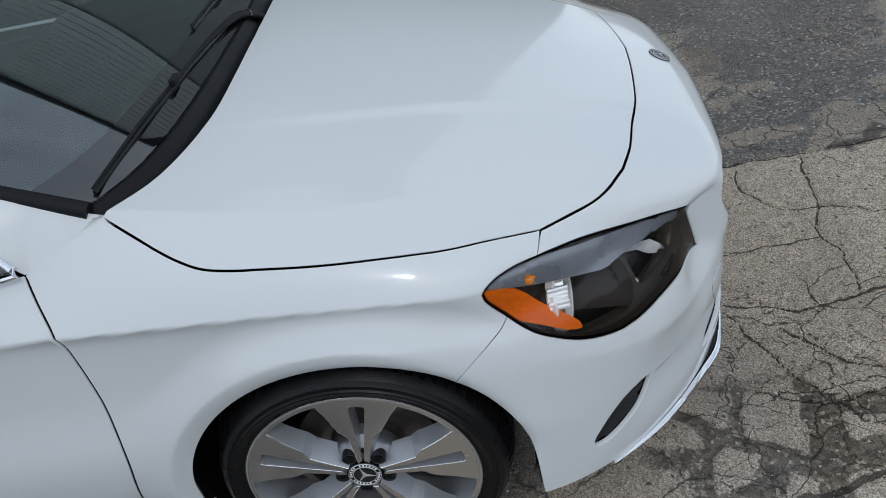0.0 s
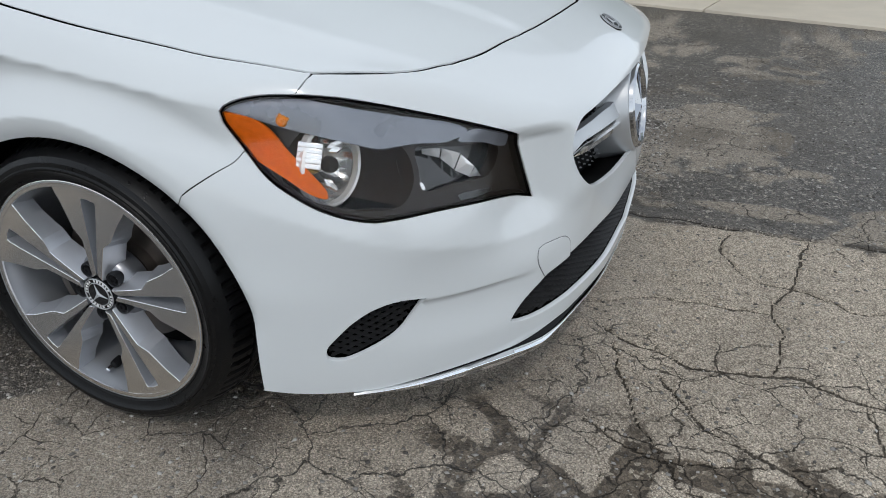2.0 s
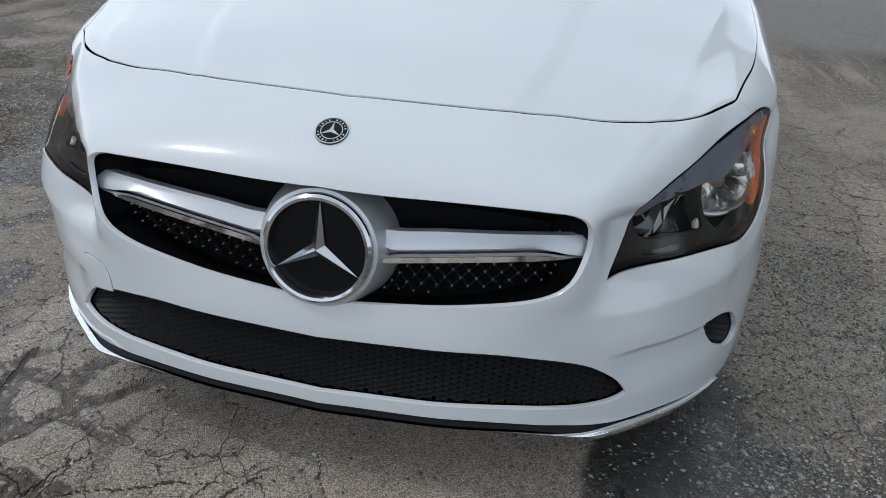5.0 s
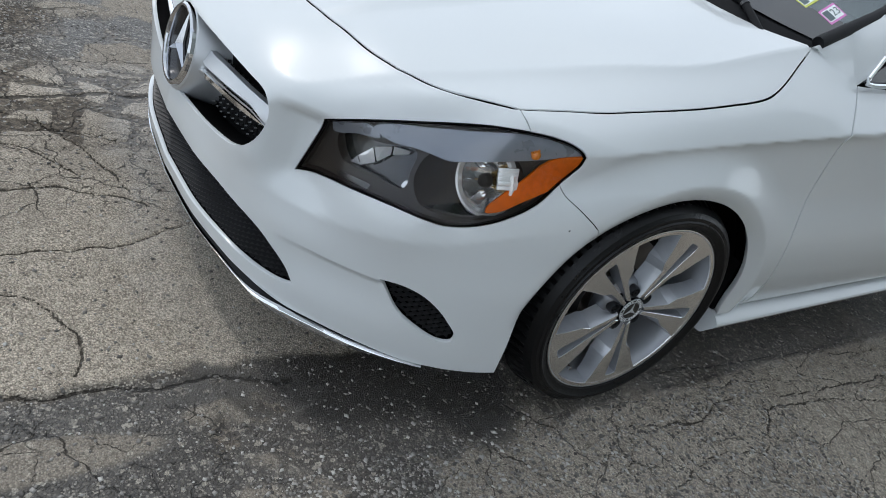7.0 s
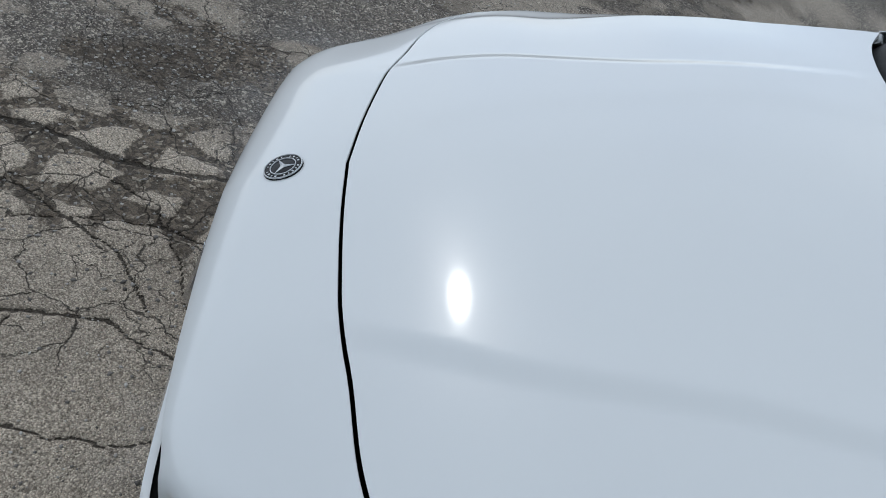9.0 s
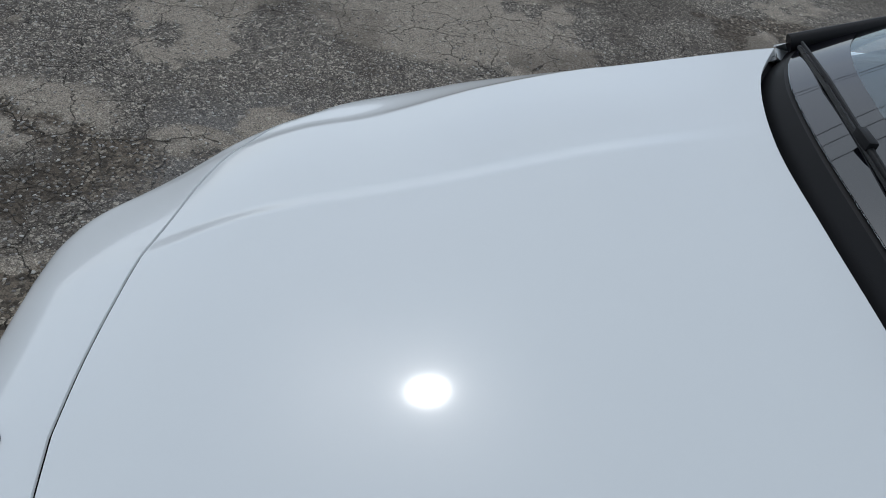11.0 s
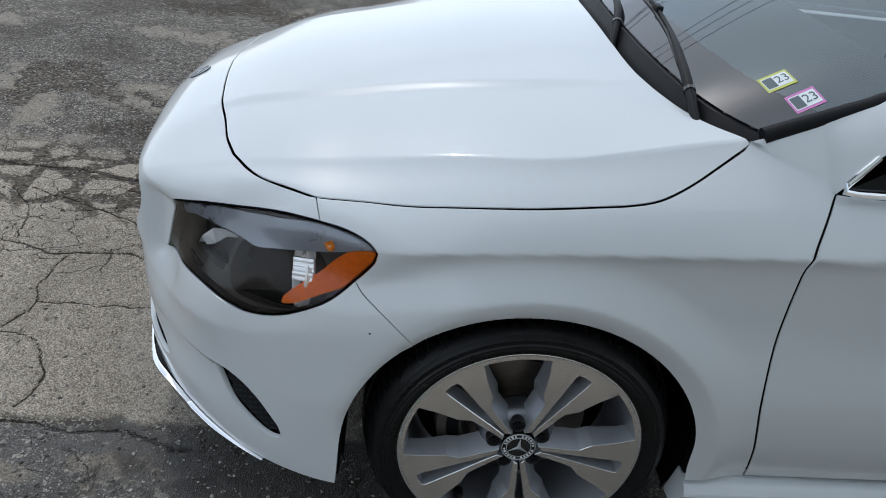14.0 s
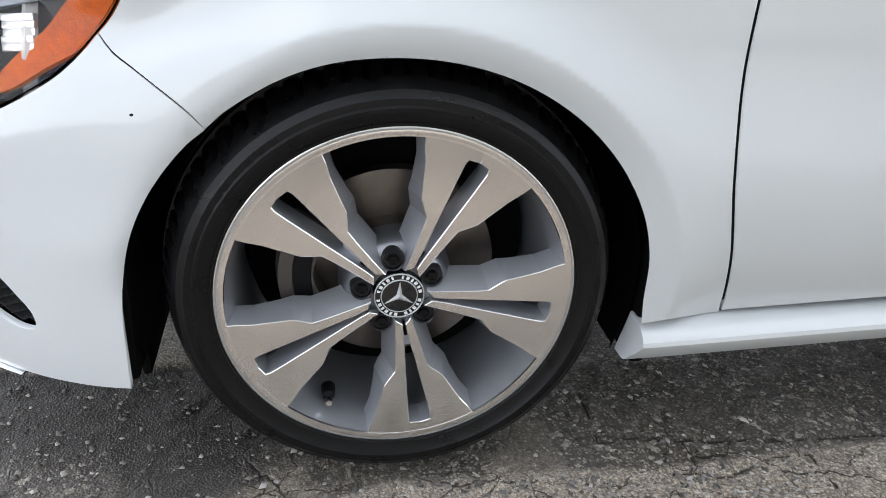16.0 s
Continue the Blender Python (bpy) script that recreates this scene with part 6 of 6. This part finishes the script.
full = {}
for key, val, rest in (("old", old, 0.0), ("crack", crack, 0.0), ("patch", patch, 0.35), ("stain_shade", stain_shade, 0.3), ("seal", seal, 0.0), ("gravel", gravel, 0.1), ("tar_shade", tar_shade, 0.5), ("net", net, 0.5), ("oil_shade", oil_shade, 0.0)):
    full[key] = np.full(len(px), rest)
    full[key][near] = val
nx, ny = len(GX), len(GY)
idx = np.arange(nx * ny).reshape(ny, nx)
quads = np.stack([idx[:-1, :-1], idx[:-1, 1:], idx[1:, 1:], idx[1:, :-1]], -1).reshape(-1, 4)
gme = bpy.data.meshes.new("ground")
gme.vertices.add(nx * ny)
gme.vertices.foreach_set("co", np.column_stack([px, py, pz]).ravel())
gme.loops.add(quads.size)
gme.loops.foreach_set("vertex_index", quads.ravel())
gme.polygons.add(len(quads))
gme.polygons.foreach_set("loop_start", np.arange(0, quads.size, 4))
gme.polygons.foreach_set("use_smooth", np.ones(len(quads), bool))
for key, val in full.items():
    gme.attributes.new(key, "FLOAT", "POINT").data.foreach_set("value", val.astype(np.float32))
gme.update(calc_edges=True)


def asphalt():
    m = bpy.data.materials.new("asphalt")
    m.use_nodes = True
    nt = m.node_tree
    p = nt.nodes["Principled BSDF"]
    geo = nt.nodes.new("ShaderNodeNewGeometry")

    def attr(name):
        a = nt.nodes.new("ShaderNodeAttribute")
        a.attribute_name = name
        return a.outputs["Fac"]

    def noise_tex(scale, detail=4, rough=0.6):
        n = nt.nodes.new("ShaderNodeTexNoise")
        n.inputs["Scale"].default_value, n.inputs["Detail"].default_value, n.inputs["Roughness"].default_value = scale, detail, rough
        nt.links.new(geo.outputs["Position"], n.inputs["Vector"])
        return n.outputs["Fac"]

    def ramp(src, a, b, lo=0.0, hi=1.0):
        r = nt.nodes.new("ShaderNodeMapRange")
        r.interpolation_type = "SMOOTHSTEP"
        for k, v in (("From Min", a), ("From Max", b), ("To Min", lo), ("To Max", hi)):
            r.inputs[k].default_value = v
        nt.links.new(src, r.inputs["Value"])
        return r.outputs["Result"]

    def mix(f, a, b):
        x = nt.nodes.new("ShaderNodeMix")
        x.data_type = "RGBA"
        for key, v in (("Factor", f), ("A", a), ("B", b)):
            if isinstance(v, tuple):
                x.inputs[key].default_value = (*v, 1)
            elif isinstance(v, float):
                x.inputs[key].default_value = v
            else:
                nt.links.new(v, x.inputs[key])
        return x.outputs["Result"]

    def mul(a, b):
        x = nt.nodes.new("ShaderNodeMath")
        x.operation = "MULTIPLY"
        for i, v in enumerate((a, b)):
            if isinstance(v, float):
                x.inputs[i].default_value = v
            else:
                nt.links.new(v, x.inputs[i])
        return x.outputs["Value"]

    def stones(scale):
        c = nt.nodes.new("ShaderNodeTexVoronoi")
        c.inputs["Scale"].default_value = scale
        nt.links.new(geo.outputs["Position"], c.inputs["Vector"])
        t = nt.nodes.new("ShaderNodeSeparateColor")
        nt.links.new(c.outputs["Color"], t.inputs["Color"])
        return c.outputs["Distance"], t.outputs["Red"], t.outputs["Green"]

    def shifted(scale, by, src):
        n = nt.nodes.new("ShaderNodeTexNoise")
        n.inputs["Scale"].default_value, n.inputs["Detail"].default_value = scale, 3
        nt.links.new(geo.outputs["Position"], n.inputs["Vector"])
        sub = nt.nodes.new("ShaderNodeVectorMath")
        sub.operation = "SUBTRACT"
        sub.inputs[1].default_value = (0.5, 0.5, 0.5)
        nt.links.new(n.outputs["Color"], sub.inputs[0])
        mad = nt.nodes.new("ShaderNodeVectorMath")
        mad.operation = "MULTIPLY_ADD"
        mad.inputs[1].default_value = (by, by, 0)
        nt.links.new(sub.outputs["Vector"], mad.inputs[0])
        nt.links.new(src, mad.inputs[2])
        return mad.outputs["Vector"]

    def net_lines(scale, wide, src):
        """Thin jagged lines between cells, of that half width in metres."""
        c = nt.nodes.new("ShaderNodeTexVoronoi")
        c.voronoi_dimensions, c.feature = "2D", "DISTANCE_TO_EDGE"
        c.inputs["Scale"].default_value = scale
        nt.links.new(src, c.inputs["Vector"])
        return ramp(c.outputs["Distance"], 0.25 * wide * scale, 1.5 * wide * scale, 1.0, 0.0)

    def both(op, a, b):
        x = nt.nodes.new("ShaderNodeMath")
        x.operation = op
        for i, v in enumerate((a, b)):
            if isinstance(v, float):
                x.inputs[i].default_value = v
            else:
                nt.links.new(v, x.inputs[i])
        return x.outputs["Value"]

    d1, tone1, tint1 = stones(215)
    d2, tone2, tint2 = stones(95)
    fine, mid_n, grain = noise_tex(420, 3), noise_tex(26, 5, 0.65), noise_tex(150, 4, 0.7)
    d3, tone3, tint3 = stones(430)
    warped = shifted(70, 0.016, shifted(14, 0.05, shifted(3.5, 0.16, geo.outputs["Position"])))
    gap_noise = noise_tex(6.5, 3)
    cracks = both("MAXIMUM", net_lines(4.6, 0.0019, warped), mul(net_lines(11.5, 0.0013, warped), ramp(gap_noise, 0.44, 0.56)))
    cracks = mul(cracks, ramp(both("ADD", attr("net"), both("SUBTRACT", noise_tex(2.3, 4), 0.5)), 0.28, 0.62))
    # the traced cracks, their edges crumbled
    main = ramp(both("ADD", attr("crack"), mul(both("SUBTRACT", noise_tex(130, 3), 0.5), 0.8)), 0.52, 0.80)
    cracks = both("MAXIMUM", cracks, main)
    loose = ramp(both("ADD", attr("gravel"), mul(both("SUBTRACT", grain, 0.5), 0.9)), 0.30, 0.62)
    old_c = mix(ramp(mid_n, 0.3, 0.7), (0.37, 0.335, 0.295), (0.56, 0.515, 0.462))
    old_c = mix(ramp(tone3, 0.55, 0.95, 0.0, 0.65), old_c, (0.84, 0.79, 0.72))
    old_c = mix(ramp(tint3, 0.70, 0.95, 0.0, 0.75), old_c, (0.13, 0.112, 0.094))
    old_c = mix(ramp(tone1, 0.72, 0.98, 0.0, 0.55), old_c, (0.78, 0.73, 0.66))
    old_c = mix(ramp(tint1, 0.72, 0.98, 0.0, 0.55), old_c, (0.12, 0.102, 0.086))
    new_c = mix(ramp(mid_n, 0.3, 0.72), (0.070, 0.066, 0.063), (0.165, 0.155, 0.147))
    d4, tone4, tint4 = stones(150)
    stone = mul(ramp(d4, 0.36, 0.48, 1.0, 0.0), ramp(tone4, 0.20, 0.70))
    new_c = mix(mul(stone, 0.75), new_c, (0.36, 0.345, 0.33))
    new_c = mix(ramp(tone1, 0.72, 1.0, 0.0, 0.8), new_c, (0.62, 0.59, 0.55))
    new_c = mix(ramp(tone2, 0.86, 1.0, 0.0, 0.7), new_c, (0.66, 0.63, 0.59))
    patch_c = mix(ramp(grain, 0.3, 0.7), (0.29, 0.265, 0.237), (0.50, 0.462, 0.418))
    gravel_c = mix(ramp(tone2, 0.1, 0.95), (0.035, 0.030, 0.026), (0.17, 0.145, 0.12))
    gravel_c = mix(ramp(tint2, 0.84, 1.0, 0.0, 0.85), gravel_c, (0.48, 0.45, 0.40))
    c = mix(mul(attr("patch"), 0.85), new_c, patch_c)
    # dark repairs, and the painted shade under car and bumper
    c = mix(mul(attr("tar_shade"), 0.80), c, (0.040, 0.036, 0.034))
    c = mix(mul(stone, 0.8), c, mix(ramp(tint4, 0.1, 0.9), (0.13, 0.122, 0.115), (0.40, 0.385, 0.365)))
    c = mix(ramp(tone2, 0.90, 0.99, 0.0, 0.6), c, (0.52, 0.50, 0.46))
    # oily patch, and the painted shade ahead of the left tyre
    c = mix(mul(attr("oil_shade"), 0.85), c, (0.012, 0.011, 0.011))
    c = mix(attr("old"), c, old_c)
    c = mix(mul(loose, 0.9), c, gravel_c)
    # random stains plus the bumper's painted shade
    c = mix(mul(attr("stain_shade"), 0.45), c, (0.062, 0.052, 0.044))
    c = mix(mul(attr("seal"), 0.9), c, (0.085, 0.081, 0.078))
    c = mix(ramp(fine, 0.45, 0.70, 0.0, 0.3), c, (0.045, 0.04, 0.036))
    c = mix(ramp(d1, 0.45, 0.70, 0.0, 0.45), c, (0.03, 0.026, 0.022))
    c = mix(ramp(grain, 0.60, 0.80, 0.0, 0.18), c, (0.50, 0.47, 0.43))
    c = mix(mul(cracks, 0.82), c, (0.016, 0.014, 0.012))
    warm = nt.nodes.new("ShaderNodeMix")
    warm.data_type, warm.blend_type = "RGBA", "MULTIPLY"
    warm.inputs["Factor"].default_value = 1.0
    warm.inputs["B"].default_value = (1.13, 1.06, 0.95, 1)
    nt.links.new(c, warm.inputs["A"])
    nt.links.new(warm.outputs["Result"], p.inputs["Base Color"])
    p.inputs["Diffuse Roughness"].default_value = 0.4
    nt.links.new(ramp(attr("tar_shade"), 0.1, 0.8, 0.82, 0.45), p.inputs["Roughness"])
    nt.links.new(ramp(attr("tar_shade"), 0.1, 0.8, 0.22, 0.6), p.inputs["Specular IOR Level"])
    add = nt.nodes.new("ShaderNodeMath")
    add.operation = "ADD"
    nt.links.new(mul(ramp(d1, 0.0, 0.6, 1.0, 0.0), 0.7), add.inputs[0])
    nt.links.new(both("SUBTRACT", mul(grain, 0.8), mul(cracks, 1.6)), add.inputs[1])
    b = nt.nodes.new("ShaderNodeBump")
    b.inputs["Strength"].default_value, b.inputs["Distance"].default_value = 1.0, 0.004
    nt.links.new(add.outputs["Value"], b.inputs["Height"])
    nt.links.new(b.outputs["Normal"], p.inputs["Normal"])
    return m


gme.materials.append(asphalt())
ground = tagged(new("ground", gme), "cracked grey asphalt yard with dark repairs, worn patches and shade painted under the car", "ground", kind="structure")

# small stones lying in and on the worn surface
CHIPS = bpy.data.materials.new("stone_chips")
CHIPS.use_nodes = True
cn = CHIPS.node_tree
cgeo = cn.nodes.new("ShaderNodeNewGeometry")
cramp = cn.nodes.new("ShaderNodeValToRGB")
for pos, tone in ((0.0, (0.06, 0.053, 0.047)), (0.45, (0.17, 0.155, 0.140)), (0.8, (0.34, 0.32, 0.292)), (1.0, (0.52, 0.495, 0.455))):
    el = cramp.color_ramp.elements.new(pos) if pos not in (0.0, 1.0) else cramp.color_ramp.elements[0 if pos == 0.0 else -1]
    el.color = (*tone, 1)
cn.links.new(cgeo.outputs["Random Per Island"], cramp.inputs["Fac"])
cn.links.new(cramp.outputs["Color"], cn.nodes["Principled BSDF"].inputs["Base Color"])
cn.nodes["Principled BSDF"].inputs["Roughness"].default_value = 0.75
crng = np.random.default_rng(5)
COUNT = 110000
sx, sy = crng.uniform(-1.6, 2.4, COUNT), crng.uniform(-2.6, 2.4, COUNT)
sx, sy = np.r_[sx, crng.uniform(-0.7, 0.9, 50000)], np.r_[sy, crng.uniform(0.85, 1.75, 50000)]
COUNT = len(sx)
ix, iy = np.clip(np.searchsorted(GX, sx), 0, len(GX) - 1), np.clip(np.searchsorted(GY, sy), 0, len(GY) - 1)
at = iy * len(GX) + ix
likely = 0.40 + 0.6 * full["gravel"][at] + 0.25 * fractal(sx, sy, 3.0, 161)
likely = likely * (1 - 0.65 * full["old"][at]) * (1 - 0.5 * full["patch"][at])
likely = likely * np.where((np.abs(sy) < 0.55) & (sx < 0.6), 0.0, 1.0)
ok = crng.random(COUNT) < likely
sx, sy, sz = sx[ok], sy[ok], pz[at][ok]
n = len(sx)
r = 0.0014 + 0.0048 * crng.random(n) ** 2.4
corner = np.array([(1, 0, 0.1), (0.2, 1, 0), (-1, 0.1, -0.1), (-0.1, -1, 0.1), (0.15, 0.1, 0.75), (0, 0, -1.0)])
turn = crng.uniform(0, 6.28, n)
q = corner[None] * (1 + 0.45 * (crng.random((n, 6, 1)) - 0.5)) * np.stack([r * crng.uniform(0.8, 1.7, n), r, r * 0.75], 1)[:, None]
co = np.stack([q[..., 0] * np.cos(turn)[:, None] - q[..., 1] * np.sin(turn)[:, None] + sx[:, None], q[..., 0] * np.sin(turn)[:, None] + q[..., 1] * np.cos(turn)[:, None] + sy[:, None], q[..., 2] + sz[:, None] + 0.0006], -1).reshape(-1, 3)
tri = np.array([(0, 1, 4), (1, 2, 4), (2, 3, 4), (3, 0, 4), (1, 0, 5), (2, 1, 5), (3, 2, 5), (0, 3, 5)])
tris = (tri[None] + 6 * np.arange(n)[:, None, None]).reshape(-1, 3)
cme = bpy.data.meshes.new("stone_chips")
cme.vertices.add(len(co))
cme.vertices.foreach_set("co", co.ravel())
cme.loops.add(tris.size)
cme.loops.foreach_set("vertex_index", tris.ravel())
cme.polygons.add(len(tris))
cme.polygons.foreach_set("loop_start", np.arange(0, tris.size, 3))
cme.update(calc_edges=True)
cme.materials.append(CHIPS)
tagged(new("stone_chips", cme), "loose grey stone chips scattered over the worn asphalt", "gravel", kind="stuff")

# ---- pavement, stone-faced house and trees beyond the yard ----
CONCRETE = material("concrete", (0.52, 0.46, 0.37), 0.85, bump=0.5, scale=150, vary=0.14, vscale=5)
pavement = tagged(new("pavement"), "pale concrete pavement of large slabs", "pavement", kind="structure")
ALONG, ACROSS = Vector((1, -0.22, 0)).normalized(), Vector((0.22, 1, 0)).normalized()
START = Vector((-0.67, 4.13, 0))


def yard_frame(a, b, z=0.0):
    m = Matrix((ALONG, ACROSS, Vector((0, 0, 1)))).transposed().to_4x4()
    m.translation = START + ALONG * a + ACROSS * b + Vector((0, 0, z))
    return m


for i in range(-7, 6):
    bm = box(0.006, 1.514, 0.0, 1.20, -0.06, 0.012 + 0.003 * (i % 3), 0.006)
    part("slab", moved(bm, yard_frame(1.52 * i, 0)), CONCRETE, pavement)
STONE = material("ledge_stone", (0.62, 0.58, 0.51), 0.9, bump=0.9, scale=60, vary=0.3, vscale=9)
GUTTER = material("gutter_metal", (0.03, 0.032, 0.034), 0.5, vary=0.1)
DARKSIDING = material("dark_wall", (0.26, 0.285, 0.27), 0.8, bump=0.3, scale=30, vary=0.2)
SIDING = material("green_siding", (0.47, 0.52, 0.49), 0.6, bump=0.1, scale=80, vary=0.06)
ROOF = material("roof_shingle", (0.06, 0.06, 0.06), 0.9, bump=0.6, scale=40, vary=0.3)
house = thing("house", "two-storey house with stone facing and grey-green boards", "house", kind="")
rng = random.Random(7)
bm = box(-13, 2.2, 1.34, 9.0, -0.05, 8.62, 0)
part("wall", moved(bm, yard_frame(0, 0)), DARKSIDING, house, "dark lower wall")
board = box(0, 15.2, 0, 0.045, 0, 0.205, 0.004, 1)
bme = bpy.data.meshes.new("siding_board")
board.to_mesh(bme)
board.free()
bme.materials.append(SIDING)
for k in range(18):
    s = new("siding_board", bme)
    s.parent = house
    s.matrix_basis = yard_frame(-13, 1.29, 4.95 + 0.2 * k) @ pose(0, 0, 0, -3, 0, 0)
bm = box(-13.3, 2.5, 1.10, 1.25, 8.52, 8.66, 0.02)
part("gutter", moved(bm, yard_frame(0, 0)), GUTTER, house, "dark gutter along the eave")
bm = bmesh.new()
pts = [(-13.3, 1.1, 8.6), (2.5, 1.1, 8.6), (2.5, 9.3, 8.6), (-13.3, 9.3, 8.6), (-13.3, 5.2, 9.9), (2.5, 5.2, 9.9)]
v = [bm.verts.new(q) for q in pts]
for q in ((0, 1, 5, 4), (2, 3, 4, 5), (0, 4, 3), (1, 2, 5), (3, 2, 1, 0)):
    bm.faces.new([v[k] for k in q])
part("roof", moved(bm, yard_frame(0, 0)), ROOF, house, "dark shingle roof", smooth=False)
row_z = 0.0
stone_mesh = []
for k in range(4):
    stone_mesh.append(box(0, 1, 0, 1, 0, 1, 0.06, 1))
shared = []
for bmk in stone_mesh:
    me = bpy.data.meshes.new("stone")
    bmk.to_mesh(me)
    bmk.free()
    me.materials.append(STONE)
    shared.append(me)
while row_z < 0.62:
    h = rng.uniform(0.03, 0.065)
    a = -4.2
    while a < 2.1:
        l = rng.uniform(0.18, 0.5)
        s = new("stone", shared[rng.randrange(4)])
        s.parent = house
        s.matrix_basis = yard_frame(a, 1.22 - rng.uniform(0.0, 0.05), row_z) @ Matrix.Diagonal((l - 0.006, 0.12, h - 0.005, 1))
        a += l
    row_z += h


# small chip in the bumper's paint
chip_at = on_skin(FLANK, FLANK.to(np.array([(0.318, 0.826, 0.562)])))
bm = bmesh.new()
bmesh.ops.create_icosphere(bm, subdivisions=2, radius=0.0021)
part("paint_chip", moved(bm, Matrix.Translation(chip_at[0][0]) @ Matrix.Diagonal((1.3, 0.35, 0.9, 1))), BLACK, car, "small dark paint chip")

# ---- cables beyond the yard ----
CABLE = material("cable_sheath", (0.015, 0.015, 0.016), 0.6, vary=0.2)
POLEWOOD = material("weathered_pole", (0.16, 0.12, 0.09), 0.85, bump=0.6, scale=40, vary=0.3, vscale=4)
for x in (-26.0, 24.0):
    pole = thing("utility_pole", "weathered wooden utility pole with a crossarm", "utility pole", x, -12.4, 0, group="poles carrying the cables")
    part("pole", sweep([(0, 0, -0.02), (0.02, 0, 3), (0, 0.02, 6), (0, 0, 8.2)], 0.14, 12, [1.1, 1.0, 0.85, 0.75]), POLEWOOD, pole)
    part("crossarm", box(-0.06, 0.06, -0.9, 4.4, 6.9, 7.02, 0.01), POLEWOOD, pole)
    part("service_arm", box(-0.05, 0.05, 3.6, 5.4, 6.6, 6.7, 0.01), POLEWOOD, pole)


def cable(y, z, sag, r=0.012):
    pts = [(-26 + 50 * i / 30, y, z - sag * 4 * (i / 30) * (1 - i / 30)) for i in range(31)]
    c = part("power_cable", sweep(pts, r, 6), CABLE, None)
    tagged(c, "black overhead power cable strung between two poles", "cable", group="overhead cables")


for y, z, sag in ((-12.9, 7.05, 0.35), (-12.65, 7.05, 0.40), (-12.35, 7.05, 0.33), (-9.0, 7.04, 0.3), (-8.2, 7.04, 0.42), (-7.2, 6.72, 0.3)):
    cable(y, z, sag)
